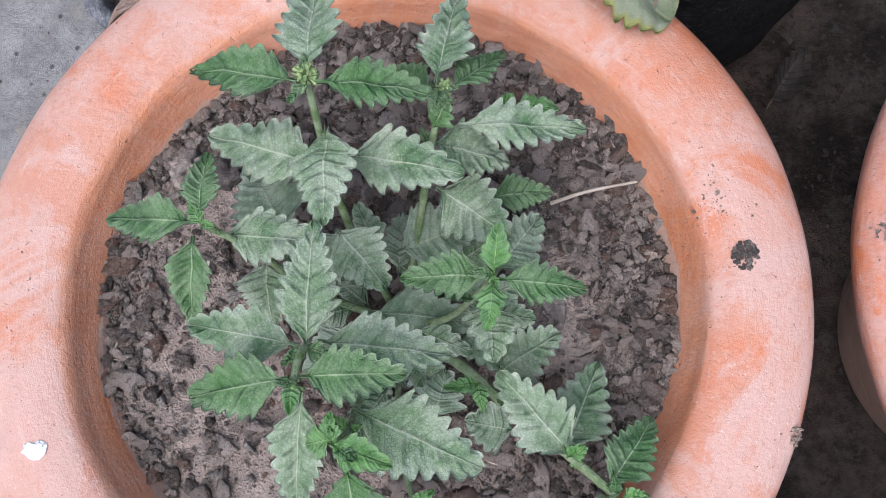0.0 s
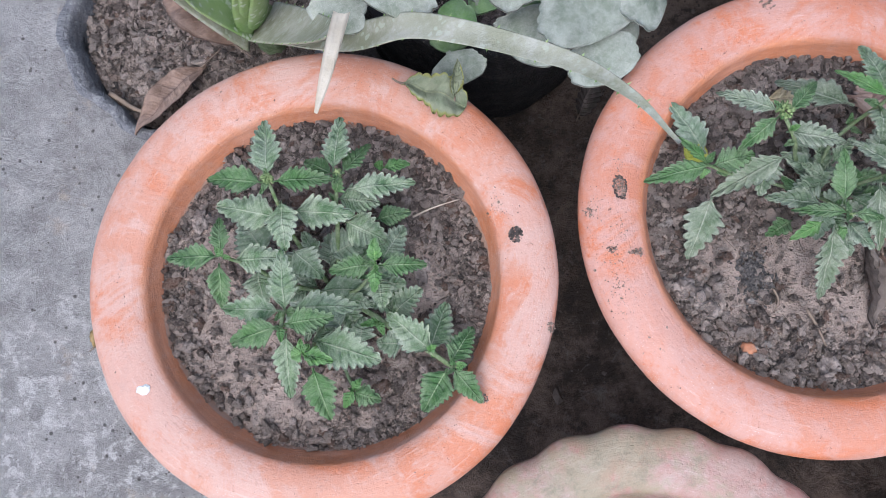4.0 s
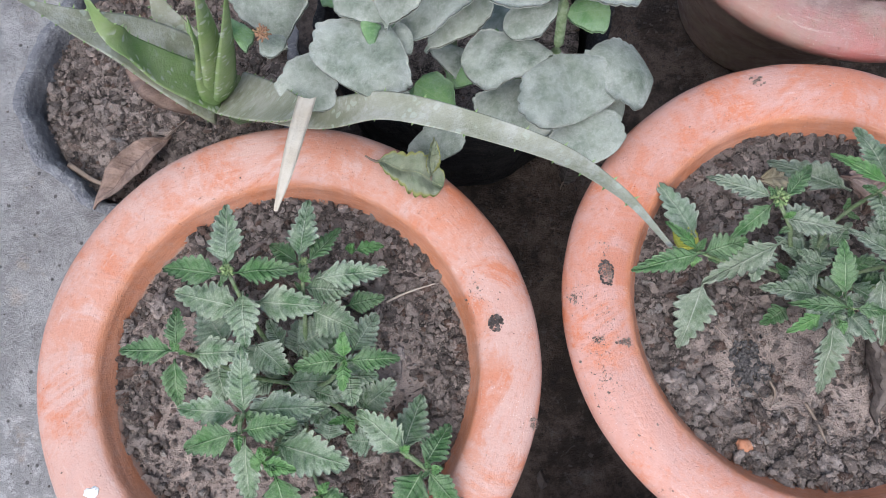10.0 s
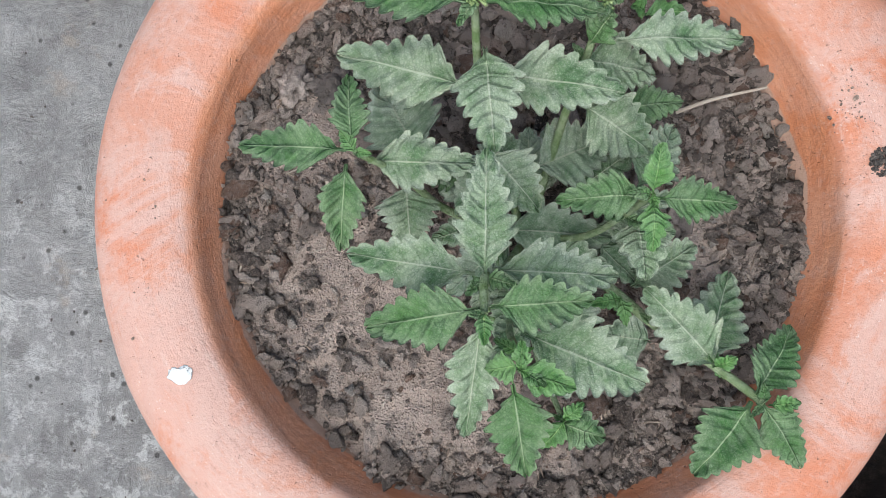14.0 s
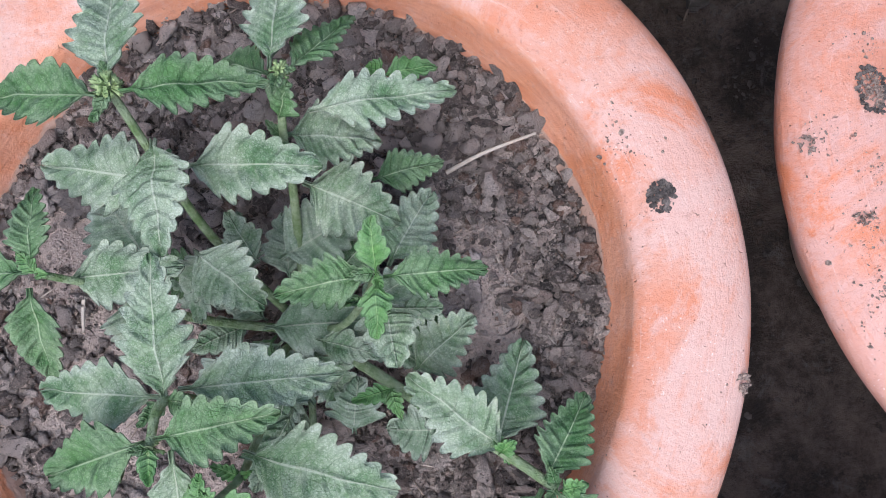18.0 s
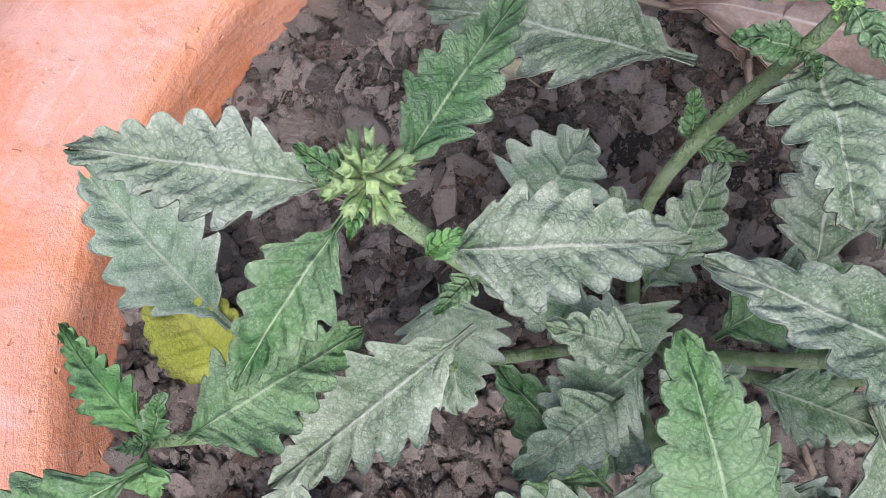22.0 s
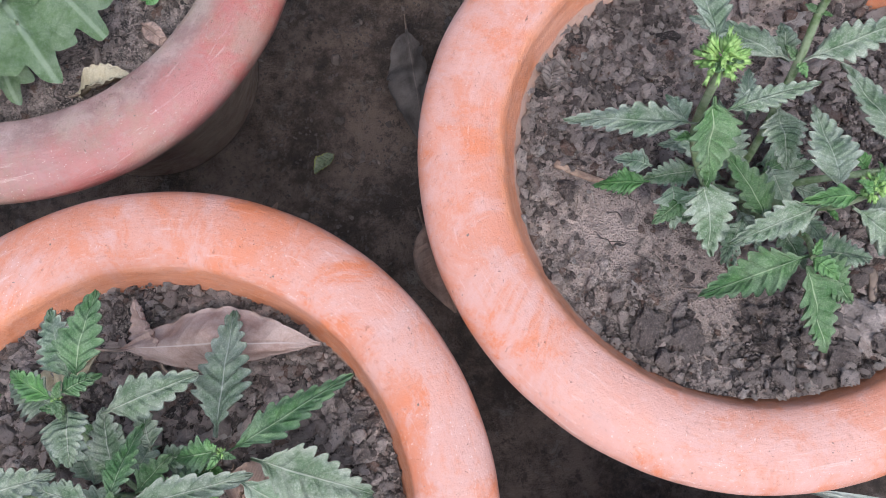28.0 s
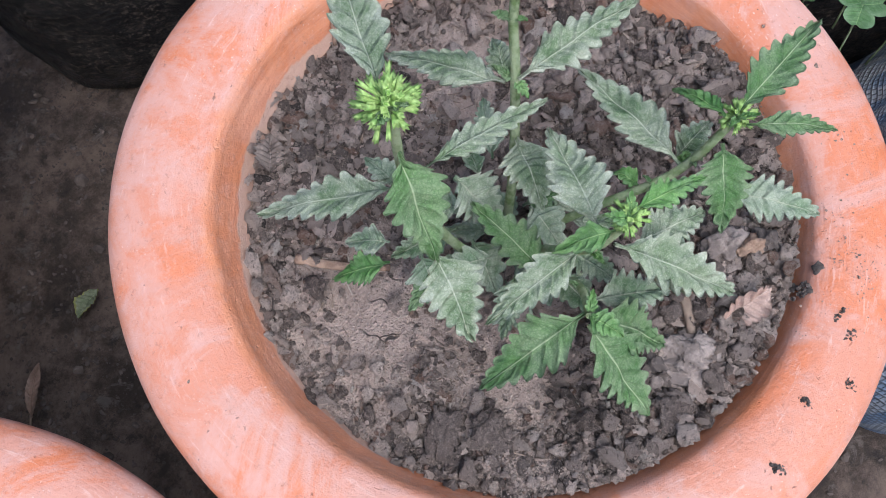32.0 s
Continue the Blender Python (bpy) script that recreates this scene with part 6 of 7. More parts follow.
clover_leaf(clover, (0.798, 0.230, 0.182), 0.0076)
clover_leaf(clover, (0.808, 0.200, 0.180), 0.0075)
clover_leaf(clover, (0.812, 0.231, 0.190), 0.0086)
clover_leaf(clover, (0.805, 0.258, 0.180), 0.0089)
clover_leaf(clover, (0.841, 0.213, 0.190), 0.0116)
clover_leaf(clover, (0.830, 0.234, 0.190), 0.0117)
clover_leaf(clover, (0.819, 0.245, 0.185), 0.0118)
clover_leaf(clover, (0.834, 0.189, 0.184), 0.0087)
clover_leaf(clover, (0.782, 0.229, 0.175), 0.0047)
clover_leaf(clover, (0.790, 0.214, 0.172), 0.0047)
smooth_leaf(coleus, (0.815, 0.207, 0.200), (0.791, 0.186, 0.195), 0.0128)
smooth_leaf(coleus, (0.816, 0.215, 0.200), (0.795, 0.224, 0.195), 0.0112)
smooth_leaf(coleus, (0.831, 0.205, 0.200), (0.824, 0.190, 0.195), 0.0112)
smooth_leaf(coleus, (0.811, 0.229, 0.200), (0.801, 0.229, 0.195), 0.0084)
smooth_leaf(coleus, (0.830, 0.219, 0.200), (0.813, 0.209, 0.195), 0.0113)
smooth_leaf(plant_b, (0.2115, 0.290, 0.205), (0.2015, 0.3145, 0.209), 0.0165, YELLOWGREEN)



def under_leaves(plant, x, y, spread, count, seed):
    """Lower leaves of the succulent, half hidden under the upper ones."""
    rng = random.Random(seed)
    for k in range(count):
        a, d = k * 2.4 + rng.uniform(-0.4, 0.4), spread * math.sqrt((k + 0.5) / count)
        base = (x + d * math.cos(a), y + d * math.sin(a), rng.uniform(0.165, 0.205))
        n, b = rng.uniform(0.032, 0.046), a + rng.uniform(-0.7, 0.7)
        tip = (base[0] + n * math.cos(b), base[1] + n * math.sin(b), base[2] + rng.uniform(-0.004, 0.012))
        fleshy_leaf(plant, base, tip, n * rng.uniform(0.7, 0.85), rng.choice((SILVER, SILVER, SUCCULENT)))


under_leaves(kalanchoe, 0.075, 0.475, 0.050, 11, 3)
stem(kalanchoe, [(0.075, 0.475, 0.10), (0.076, 0.474, 0.15), (0.078, 0.470, 0.20)], 0.004, 0.003)

# ---- fallen leaves, sticks, stones ----
def fallen_leaf(base, tip, width, mat, label, lift=0.006, twist=0.3, fold=0.5, droop=0.0, shape="plain", depth=0.04, seed=1, curl=0.004):
    """A dead leaf, creased and curled."""
    v, f, uv = blade(base, tip, width, lift, twist, 8, depth, fold, droop, 13, 6, shape, 0.0010, 0.0007, seed)
    v[:, 2] += np.array([curl * wobble(x, y, 0, 55, seed) for x, y, z in v])
    ob = make("fallen_leaf", v, f, mat, None, uv, True, "", base)
    b, way = np.array(base), np.array(tip) - np.array(base)
    if np.linalg.norm(way) > 0.026:
        stalk = tube("leaf_stalk", [b + 0.05 * way, b - 0.06 * way + (0, 0, -0.001), b - 0.18 * way + (0.001, 0.001, -0.002)], (0.0009, 0.0006), BROWN_STEM, None, 5, 7, "", 1.0, base)
        stalk.parent, stalk.location = ob, (0, 0, 0)
    return tagged(ob, label, "dead leaf", "fallen leaves")


def stick(points, r, label, mat=FIBRE, name="stick"):
    ob = tube(name, points, (r, r * 0.6), mat, None, 6, 12, "", 0.6, points[0])
    return tagged(ob, label, name)


def crumb_heap(x, y, z, a, b, count, size, mat, label, name="soil_clod", category="clod", seed=1):
    """A cluster of crumbs lying close together."""
    rng = np.random.default_rng(seed)
    p = []
    for k in range(count):
        d, w = min(1.3, abs(rng.normal(0, 0.55))), rng.uniform(0, 6.283)
        d *= 1 + 0.45 * math.sin(2 * w + seed) + 0.25 * math.sin(5 * w + 2 * seed)
        p.append((x + a * d * math.cos(w), y + b * d * math.sin(w), z + size * max(0.0, 1 - d) * 1.2))
    v, f = scatter(np.array(p), size * rng.uniform(0.3, 1.0, count) ** 1.3, rng, (0.5, 1.0), (0.8, 1.9), 0.9, True)
    return tagged(make(name, v, f, mat, None, None, False, "", (x, y, z)), label, category, "", "stuff")


# in the pot with the bushy plant
stick([(0.019, 0.280, 0.192), (0.033, 0.2845, 0.195), (0.051, 0.2885, 0.196)], 0.0009, "pale straw lying on dark soil", name="straw")
stick([(-0.113, 0.254, 0.190), (-0.1135, 0.248, 0.1905), (-0.114, 0.241, 0.190)], 0.0009, "short pale straw lying on soil", name="straw")
stick([(-0.092, 0.337, 0.190), (-0.086, 0.330, 0.191), (-0.080, 0.326, 0.190)], 0.0013, "brown twig lying on soil", BROWN_STEM)
stick([(0.010, 0.137, 0.188), (0.022, 0.142, 0.189), (0.032, 0.147, 0.189)], 0.0010, "pale straw beside the rim", name="straw")
# in the pot with the spreading plant
fallen_leaf((0.312, 0.334, 0.200), (0.391, 0.285, 0.199), 0.030, DRYLEAF, "dry pinkish-brown folded leaf on soil", 0.020, 0.5, -0.9, depth=0.10, seed=3, curl=0.010)
fallen_leaf((0.324, 0.318, 0.197), (0.330, 0.349, 0.203), 0.017, DRYLEAF, "torn pinkish-brown leaf piece on soil", 0.006, -0.6, 0.6, depth=0.3, seed=41, curl=0.008)
fallen_leaf((0.3085, 0.2405, 0.197), (0.3075, 0.1805, 0.194), 0.0145, GREYLEAF, "curled grey dead leaf on soil", 0.008, -0.9, 1.2, depth=0.2, seed=5, curl=0.013)
fallen_leaf((0.321, 0.229, 0.196), (0.3175, 0.195, 0.193), 0.0125, BROWNLEAF, "crumpled pale brown leaf on soil", 0.007, 0.5, 0.9, depth=0.2, seed=6, curl=0.010)
fallen_leaf((0.331, 0.219, 0.193), (0.349, 0.205, 0.195), 0.019, YELLOWLEAF, "curled yellow dead leaf on soil", 0.008, 0.2, -0.7, 0.2, depth=0.0, seed=7, curl=0.006)
fallen_leaf((0.262, 0.338, 0.192), (0.300, 0.340, 0.193), 0.016, TANLEAF, "pale dry leaf half under the plant", 0.004, 0.2, 0.4, seed=9)
fallen_leaf((0.322, 0.258, 0.194), (0.345, 0.236, 0.193), 0.022, BROWNLEAF, "crumbling brown leaf under the plant", 0.005, -0.2, 0.3, seed=11, curl=0.007)
lump("stone", (0.195, 0.216, 0.191), (0.0080, 0.0070, 0.008), STONE, "grey stone on the soil", "stone", 1.1, 0.7, 3, 0.6)
lump("soil_clod", (0.2085, 0.207, 0.190), (0.010, 0.0095, 0.008), STONE, "grey-brown clod of soil", "clod", 2.3, 0.7, 3, 0.7)
lump("pebble", (0.229, 0.174, 0.192), (0.0050, 0.0045, 0.004), BRICKBIT, "small orange brick pebble", "pebble", 3.1, 0.8)
crumb_heap(0.239, 0.223, 0.190, 0.014, 0.015, 420, 0.0019, BLACKASH, "dark ashy clump on the soil", "charcoal", "clod", 61)
crumb_heap(0.329, 0.246, 0.192, 0.011, 0.012, 70, 0.0024, BROWNBIT, "heap of brown fibrous litter under the plant", "leaf_litter", "litter", 62)
lump("soil_clod", (-0.127, 0.291, 0.190), (0.0075, 0.0060, 0.006), STONE, "pale sandy clod of soil", "clod", 21.1, 0.6, 3, 0.6)
lump("soil_clod", (-0.111, 0.289, 0.190), (0.0085, 0.0065, 0.008), CLOD, "dark crumbly clod of soil", "clod", 22.4, 0.6, 3, 0.6)
lump("soil_clod", (-0.077, 0.336, 0.190), (0.0080, 0.0070, 0.007), CLOD, "dark round clod of soil", "clod", 23.2, 0.6, 3, 0.6)
lump("soil_clod", (-0.098, 0.326, 0.190), (0.0075, 0.0045, 0.005), CLOD, "dark flake of soil", "clod", 24.9, 0.6, 3, 0.6)
lump("soil_clod", (0.279, 0.158, 0.190), (0.0095, 0.0070, 0.005), STONE, "flat grey slab of dry soil", "clod", 25.3, 0.5, 3, 0.5)
lump("soil_clod", (0.022, 0.243, 0.190), (0.0080, 0.0050, 0.004), STONE, "flat sandy flake of soil", "clod", 26.7, 0.5, 3, 0.5)
stick([(0.269, 0.197, 0.193), (0.274, 0.184, 0.194), (0.278, 0.172, 0.192)], 0.0012, "short dark twig on the soil", BROWN_STEM)
stick([(0.250, 0.212, 0.192), (0.252, 0.204, 0.193), (0.248, 0.196, 0.192)], 0.0009, "curved dark twig on the soil", BROWN_STEM)
# in the pot with the taller plant
def on_slope(x, y, up):
    return (x, y, soil_height(x, y, SLOPE_Z, 8.8) + up)


lump("stone", on_slope(0.661, 0.291, 0.0015), (0.0060, 0.0050, 0.007), STONE, "pale pinkish-grey stone on the soil", "stone", 27.5, 0.8)
stick([on_slope(0.534, 0.300, 0.002), on_slope(0.544, 0.283, 0.003), on_slope(0.556, 0.268, 0.002)], 0.0024, "flat pale brown stick on the soil", BROWNBIT)
stick([(0.615, 0.355, 0.184), (0.621, 0.361, 0.199), (0.628, 0.368, 0.214)], 0.0009, "thin tan stick leaning on the rim", BROWNBIT)
stick([on_slope(0.622, 0.176, 0.001), on_slope(0.618, 0.170, 0.003), on_slope(0.611, 0.163, 0.002)], 0.0030, "short brown stub in the soil", BROWN_STEM)
crumb_heap(*on_slope(0.534, 0.226, 0.0015), 0.0115, 0.0110, 300, 0.0021, CRUMBS, "round crumbly clod of brown soil", seed=63)
lump("stone", on_slope(0.603, 0.156, 0.0015), (0.0125, 0.0085, 0.009), STONE, "flat grey stone on the soil", "stone", 6.6, 0.5, 3, 0.6)
lump("stone", on_slope(0.646, 0.174, 0.0015), (0.0085, 0.0065, 0.008), STONE, "small grey stone on the soil", "stone", 7.3, 0.6, 3, 0.5)
lump("soil_clod", on_slope(0.660, 0.162, 0.0015), (0.0060, 0.0052, 0.006), CLOD, "dark angular clod beside the rim", "clod", 8.3, 0.7, 3, 0.6)
lump("soil_clod", on_slope(0.653, 0.166, 0.0015), (0.0052, 0.0040, 0.005), BROWNBIT, "brown clod among stones", "clod", 9.1, 0.7, 3, 0.6)
lump("soil_clod", on_slope(0.594, 0.165, 0.0015), (0.0085, 0.0070, 0.007), CLOD, "dark crumbly clod of soil", "clod", 10.4, 0.6, 3, 0.6)
lump("soil_clod", on_slope(0.521, 0.207, 0.0015), (0.0100, 0.0075, 0.007), CRUMBS, "flat brown clod of soil", "clod", 11.7, 0.5, 3, 0.6)
lump("soil_clod", on_slope(0.532, 0.196, 0.0015), (0.0080, 0.0070, 0.007), CRUMBS, "cracked clod of soil beside the rim", "clod", 13.9, 0.6, 3, 0.6)
lump("soil_clod", on_slope(0.582, 0.152, 0.0015), (0.0075, 0.0055, 0.006), CRUMBS, "angular clod of dry soil", "clod", 15.2, 0.6, 3, 0.7)
fallen_leaf(on_slope(0.620, 0.157, 0.003), on_slope(0.642, 0.152, 0.005), 0.013, DRYLEAF, "torn pinkish-brown leaf on the soil", 0.006, 0.5, 0.7, depth=0.3, seed=13, curl=0.006)
fallen_leaf(on_slope(0.553, 0.333, 0.003), on_slope(0.566, 0.345, 0.005), 0.013, GREYLEAF, "flat grey leaf scrap on the soil", 0.002, 0.1, 0.2, depth=0.3, seed=15, curl=0.004)
# on the red pot
fallen_leaf((0.352, 0.463, 0.191), (0.382, 0.452, 0.195), 0.017, TANLEAF, "dry tan leaf curled beside the rim", 0.006, -0.7, 0.7, seed=17, curl=0.005)
fallen_leaf((0.398, 0.480, 0.191), (0.405, 0.455, 0.192), 0.010, BROWNLEAF, "narrow brown leaf on the soil", 0.004, 0.3, 0.5, seed=18)
fallen_leaf((0.272, 0.502, 0.206), (0.281, 0.488, 0.205), 0.012, CHRYSANTH, "small pale green leaf on the rim", 0.002, 0.2, 0.2, seed=19)
# wilted leaf over the rim
fallen_leaf((0.020, 0.366, 0.216), (0.061, 0.347, 0.214), 0.027, WILTED, "wilted olive leaf folded over the rim", 0.004, 0.2, 0.75, 0.35, "round", 0.22, 21, 0.021)
fallen_leaf((0.054, 0.352, 0.216), (0.058, 0.371, 0.237), 0.009, WILTED, "curled olive leaf tip on the rim", 0.004, 0.6, 0.7, 0.0, seed=22)
# on the ground
fallen_leaf((0.548, 0.482, 0.012), (0.512, 0.402, 0.010), 0.034, DARKLEAF, "large dark grey dead leaf on the earth", 0.022, 0.6, 0.9, 0.2, depth=0.18, seed=23, curl=0.018)
fallen_leaf((0.585, 0.470, 0.010), (0.560, 0.440, 0.012), 0.026, DARKLEAF, "small curled dark leaf on the earth", 0.014, -0.6, 0.9, depth=0.2, seed=24, curl=0.016)
fallen_leaf((0.452, 0.434, 0.006), (0.432, 0.428, 0.010), 0.012, WILTED, "small olive-brown leaf curled on the earth", 0.004, 0.4, 0.6, seed=25, curl=0.008)
fallen_leaf((0.478, 0.352, 0.006), (0.462, 0.285, 0.008), 0.030, BROWNLEAF, "dark brown ribbed leaf between two pots", 0.014, 0.3, 0.5, seed=26, curl=0.008)
fallen_leaf((0.372, 0.404, 0.006), (0.398, 0.424, 0.008), 0.008, BROWNLEAF, "dark narrow leaf on the earth", 0.004, 0.3, 0.5, seed=27)
fallen_leaf((-0.296, 0.222, 0.006), (-0.258, 0.246, 0.014), 0.020, OCHRE, "yellow-brown leaf beside a pot", 0.014, 0.7, 0.9, seed=28, curl=0.012)
fallen_leaf((0.165, 0.398, 0.010), (0.182, 0.428, 0.014), 0.022, DARKLEAF, "dark curled leaf on the earth", 0.014, 0.3, 0.9, depth=0.3, seed=29, curl=0.012)
fallen_leaf((0.930, 0.425, 0.020), (0.885, 0.375, 0.045), 0.040, BROWNLEAF, "large curled brown leaf among bags", 0.02, 0.4, 0.6, seed=30, curl=0.015)
fallen_leaf((0.872, 0.410, 0.030), (0.862, 0.372, 0.028), 0.022, YELLOWLEAF, "yellow-orange leaf on the earth", 0.008, 0.2, 0.4, seed=31, curl=0.01)
fallen_leaf((0.905, 0.375, 0.03), (0.852, 0.345, 0.03), 0.034, GREYLEAF, "pale grey leaf litter beside a bag", 0.01, 0.2, 0.4, seed=32, curl=0.012)
# in the bags and on the pink pots
fallen_leaf((-0.137, 0.424, 0.144), (-0.188, 0.369, 0.153), 0.025, BROWNLEAF, "large ribbed brown leaf in a bag", 0.012, 0.2, 0.4, seed=33, curl=0.006)
fallen_leaf((-0.108, 0.432, 0.152), (-0.158, 0.482, 0.162), 0.034, BROWNLEAF, "curled dry brown leaf under the aloe", 0.03, -0.5, 0.7, seed=34, curl=0.010)
stick([(-0.212, 0.408, 0.143), (-0.195, 0.395, 0.144), (-0.178, 0.386, 0.144)], 0.0024, "dry brown stalk in a bag", BROWN_STEM)
fallen_leaf((0.197, 0.560, 0.16), (0.205, 0.590, 0.19), 0.030, BROWNLEAF, "ribbed brown leaf curled over a bag", 0.01, 0.2, 0.8, seed=35)
fallen_leaf((0.445, 0.092, 0.196), (0.488, 0.108, 0.198), 0.030, TANLEAF, "crumpled pale yellow leaf on pink pot", 0.010, 0.2, 0.4, 0.4, "plain", 0.10, 36, 0.010)
fallen_leaf((0.590, 0.056, 0.170), (0.533, 0.116, 0.200), 0.009, SILVER, "pale narrow grass blade over a rim", 0.006, 0.3, 0.6, seed=37, curl=0.0)
fallen_leaf((0.760, 0.085, 0.170), (0.785, 0.115, 0.174), 0.020, BROWNLEAF, "dry brown leaf inside the sack", 0.008, 0.4, 0.5, seed=38, curl=0.01)
fallen_leaf((0.745, 0.060, 0.169), (0.770, 0.045, 0.172), 0.018, DRYLEAF, "dry leaf inside the sack", 0.006, -0.4, 0.5, seed=39, curl=0.01)


# ---- dirt on the rims ----
def on_rim(centre, r, x, y, lower=0.001):
    return (x, y, rim_height(r, math.hypot(x - centre[0], y - centre[1])) - lower)


def dirt_spot(centre, r, x, y, a, b, count, size, label, seed, mat=RIMDIRT, hollow=0.0):
    """A patch of soil crumbs caked on a rim."""
    rng = np.random.default_rng(seed)
    p = []
    for k in range(count):
        d, w = math.sqrt(rng.uniform(hollow**2, 1)), rng.uniform(0, 6.283)
        q = on_rim(centre, r, x + a * d * math.cos(w), y + b * d * math.sin(w), 0.0)
        p.append((q[0], q[1], q[2] + size * (1 - d) * 2.2))
    v, f = scatter(np.array(p), size * rng.uniform(0.35, 1.0, count), rng, (0.5, 1.0), (0.8, 1.7), 0.9, True)
    return tagged(make("soil_clod", v, f, mat, None, None, False, "", on_rim(centre, r, x, y, 0.0)), label, "clod", "", "stuff")


dirt_spot(POT_A, R_A, 0.086, 0.259, 0.0044, 0.0050, 130, 0.0009, "dark clod stuck on the pot rim", 51, CLOD)
lump("lime_splash", on_rim(POT_A, R_A, -0.161, 0.179, 0.0003), (0.0042, 0.0034, 0.002), LIME, "white lime splash on the pot rim", "splash", 9.3, 0.35, 3, 0.3)
dirt_spot(POT_A, R_A, 0.056, 0.157, 0.0034, 0.003, 22, 0.001, "small dark clod on the pot rim", 55)
dirt_spot(POT_A, R_A, 0.103, 0.198, 0.0026, 0.0034, 20, 0.0011, "small dark clod on the rim edge", 56)
lump("lime_splash", on_rim(POT_A, R_A, 0.073, 0.180, 0.0008), (0.0046, 0.0040, 0.002), STONE, "pale chipped spot on the pot rim", "splash", 12.5, 0.4, 3, 0.5)
dirt_spot(POT_B, R_B, 0.156, 0.284, 0.0046, 0.0082, 70, 0.0008, "ring of dark dirt on the pot rim", 52, CLOD, 0.75)
dirt_spot(POT_B, R_B, 0.389, 0.173, 0.0060, 0.0042, 70, 0.0010, "dark scar of dirt on the pot rim", 53, CLOD)
dirt_spot(POT_B, R_B, 0.164, 0.241, 0.0034, 0.003, 22, 0.001, "small dark clod on the pot rim", 55)
dirt_spot(POT_B, R_B, 0.1605, 0.2415, 0.0042, 0.0014, 26, 0.0008, "thin dark flake on the pot rim", 57)
dirt_spot(POT_B, R_B, 0.1340, 0.2700, 0.0030, 0.0034, 30, 0.0006, "grey grains caked on the rim edge", 58)
dirt_spot(POT_B, R_B, 0.1460, 0.2440, 0.0040, 0.0022, 34, 0.0006, "smear of brown crumbs on the pot rim", 59)
dirt_spot(POT_B, R_B, 0.1560, 0.2835, 0.0034, 0.0066, 120, 0.0006, "caked brown dirt within a dark ring", 60)
dirt_spot(POT_B, R_B, 0.266, 0.399, 0.0055, 0.0045, 24, 0.0009, "crumbs of dirt on the pot rim", 54)
dirt_spot(POT_C, R_C, 0.650, 0.1425, 0.0036, 0.0030, 60, 0.0009, "dark clod stuck on the pot rim", 71, CLOD)
dirt_spot(POT_C, R_C, 0.6495, 0.1275, 0.0034, 0.0009, 26, 0.0006, "thin dark flake on the pot rim", 72, CLOD)
dirt_spot(POT_C, R_C, 0.6145, 0.1195, 0.0016, 0.0032, 30, 0.0007, "small dark flake on the pot rim", 73, CLOD)
dirt_spot(POT_C, R_C, 0.5890, 0.1140, 0.0020, 0.0036, 34, 0.0007, "dark curved flake on the pot rim", 74, CLOD)
dirt_spot(POT_C, R_C, 0.6455, 0.1205, 0.0030, 0.0022, 22, 0.0006, "scattered brown crumbs on the pot rim", 75, CLOD)
dirt_spot(POT_C, R_C, 0.6305, 0.1100, 0.0024, 0.0034, 22, 0.0006, "scattered brown crumbs on the pot rim", 76, CLOD)
lump("soil_clod", on_rim(POT_C, R_C, 0.661, 0.143, 0.0006), (0.0026, 0.0018, 0.002), CLOD, "dark crumb on the pot rim", "clod", 18.3, 0.6, 2, 0.5)


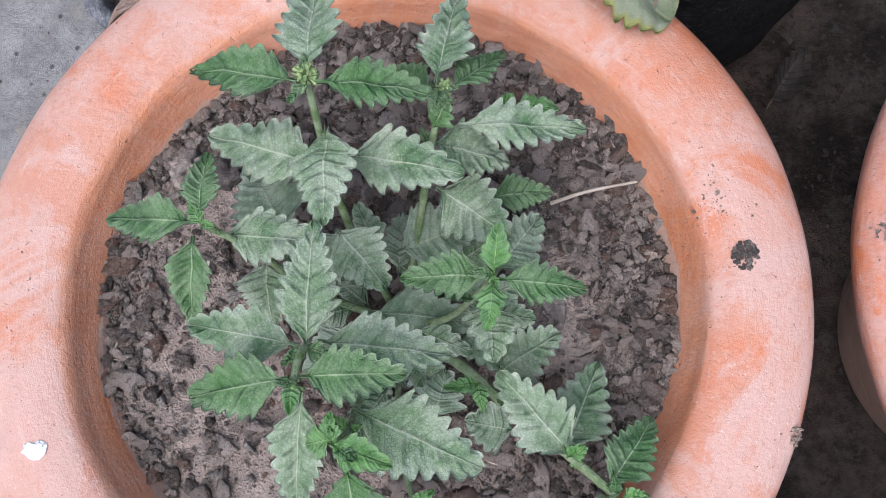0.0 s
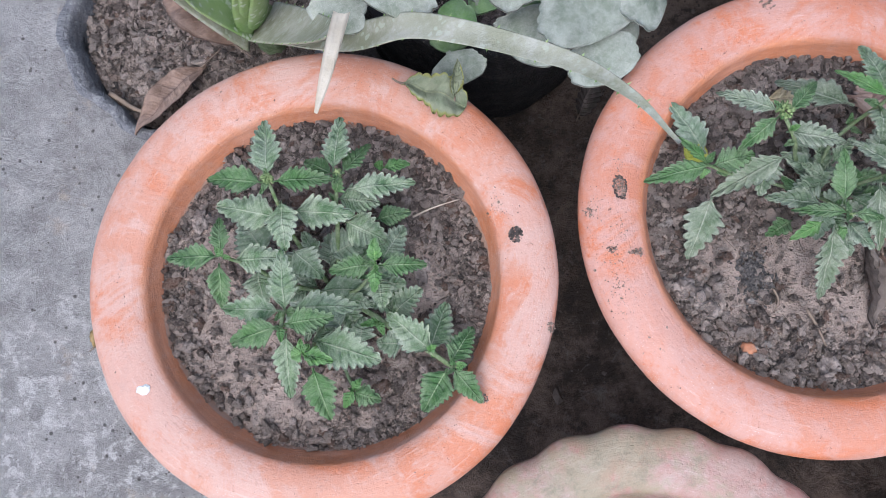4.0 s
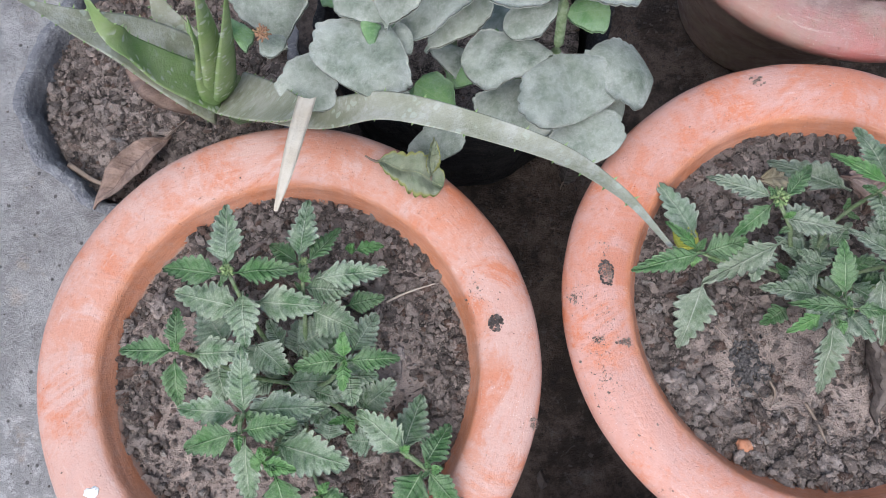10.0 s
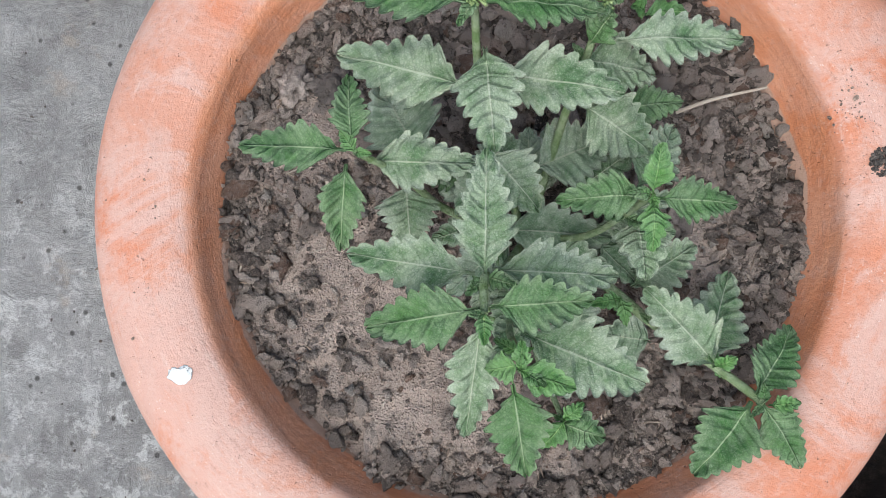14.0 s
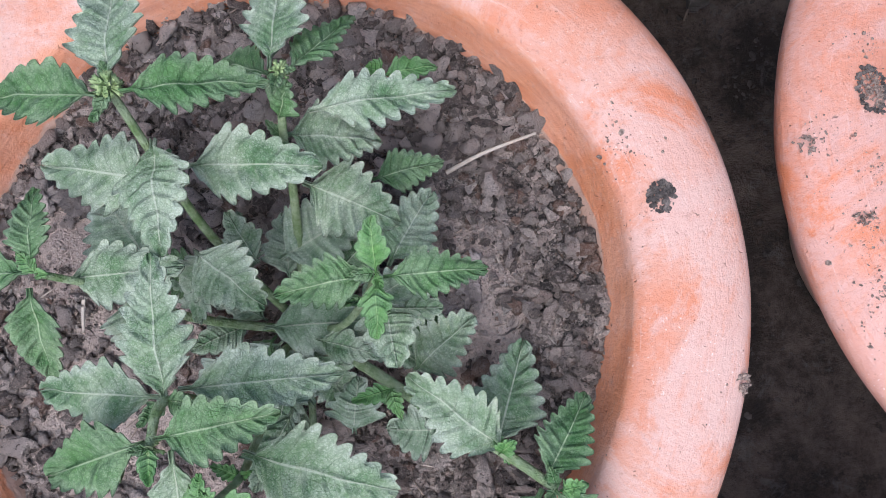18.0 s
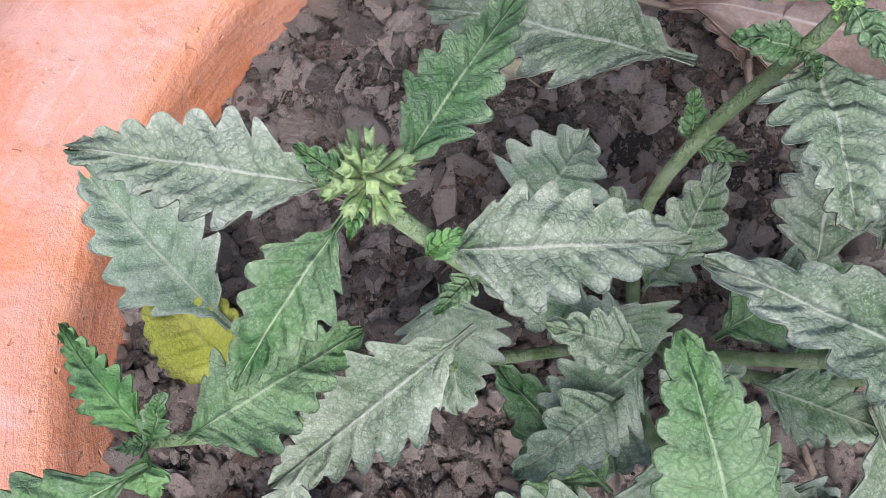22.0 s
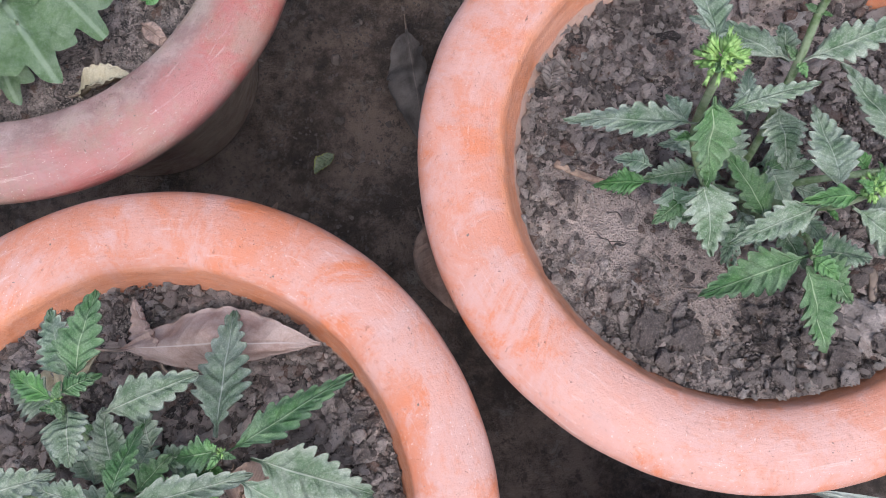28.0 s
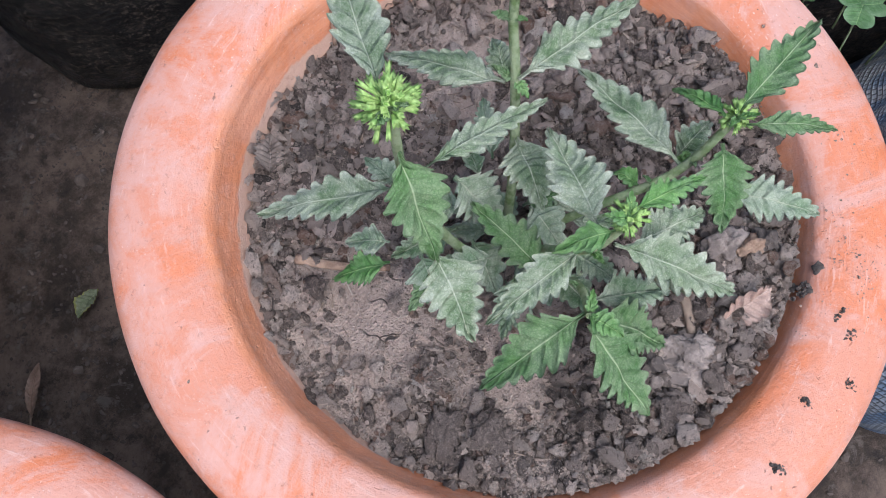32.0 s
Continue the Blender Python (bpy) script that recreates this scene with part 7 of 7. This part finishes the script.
def rim_dirt(centre, r, sectors, seed, label):
    """Fine crumbs strewn on a rim; sectors: middle angle, spread, count."""
    rng = np.random.default_rng(seed)
    places, sizes = [], []
    for mid, spread, count in sectors:
        heaps = [(rng.normal(mid, spread), rng.uniform(r - 0.034, r - 0.008)) for _ in range(5)]
        for k in range(3 * count):
            w, d = heaps[rng.integers(5)] if k % 3 else (rng.normal(mid, spread), rng.uniform(r - 0.038, r - 0.004))
            if k % 3:
                w, d = w + rng.normal(0, 1.6), min(max(d + rng.normal(0, 0.0032), r - 0.038), r - 0.003)
            a = math.radians(w)
            s = float(np.clip(rng.lognormal(-8.75, 0.6), 0.00010, 0.0010))
            places.append((centre[0] + d * math.cos(a), centre[1] + d * math.sin(a), rim_height(r, d) + 0.2 * s))
            sizes.append(s)
    v, f = scatter(np.array(places), np.array(sizes), rng)
    return tagged(make("rim_dirt", v, f, RIMDIRT, None, None, False, "", (centre[0], centre[1], RIM_TOP)), label, "dirt", "", "stuff")


rim_dirt(POT_A, R_A, [(8, 10, 60), (-35, 18, 45), (150, 60, 40), (90, 60, 30), (-90, 60, 25)], 31, "fine soil crumbs strewn on a terracotta rim")
rim_dirt(POT_B, R_B, [(180, 9, 150), (196, 9, 120), (212, 10, 70), (-40, 20, 50), (100, 14, 30), (-90, 60, 40), (20, 60, 30)], 32, "fine soil crumbs strewn on a terracotta rim")
rim_dirt(POT_C, R_C, [(-70, 18, 110), (-50, 14, 60), (-110, 25, 50), (-20, 20, 30), (120, 60, 30)], 33, "fine soil crumbs strewn on a terracotta rim")
rim_dirt(POT_D, R_D, [(-35, 14, 260), (-100, 40, 90), (-150, 30, 60)], 34, "grey grit strewn on a red rim")


# ---- small litter on the earth ----
def ground_grit():
    rng = np.random.default_rng(77)
    p, s = [], []
    for k in range(13000):
        x, y = (rng.uniform(-0.5, 1.05), rng.uniform(-0.15, 0.75)) if k < 4000 else (rng.uniform(0.08, 1.0), rng.uniform(0.30, 0.66))
        p.append((x, y, 0.006 * wobble(x, y, 0, 9) + 0.003 * wobble(x, y, 0, 30) - 0.0035))
        s.append(float(np.clip(rng.lognormal(-7.2, 0.6), 0.0004, 0.005)) * (0.55 if x < -0.15 else 1))
    v, f = scatter(np.array(p), np.array(s), rng)
    return tagged(make("ground_grit", v, f, GRIT, None, None, False), "loose grit and crumbs on the earth", "grit", "", "stuff")


ground_grit()
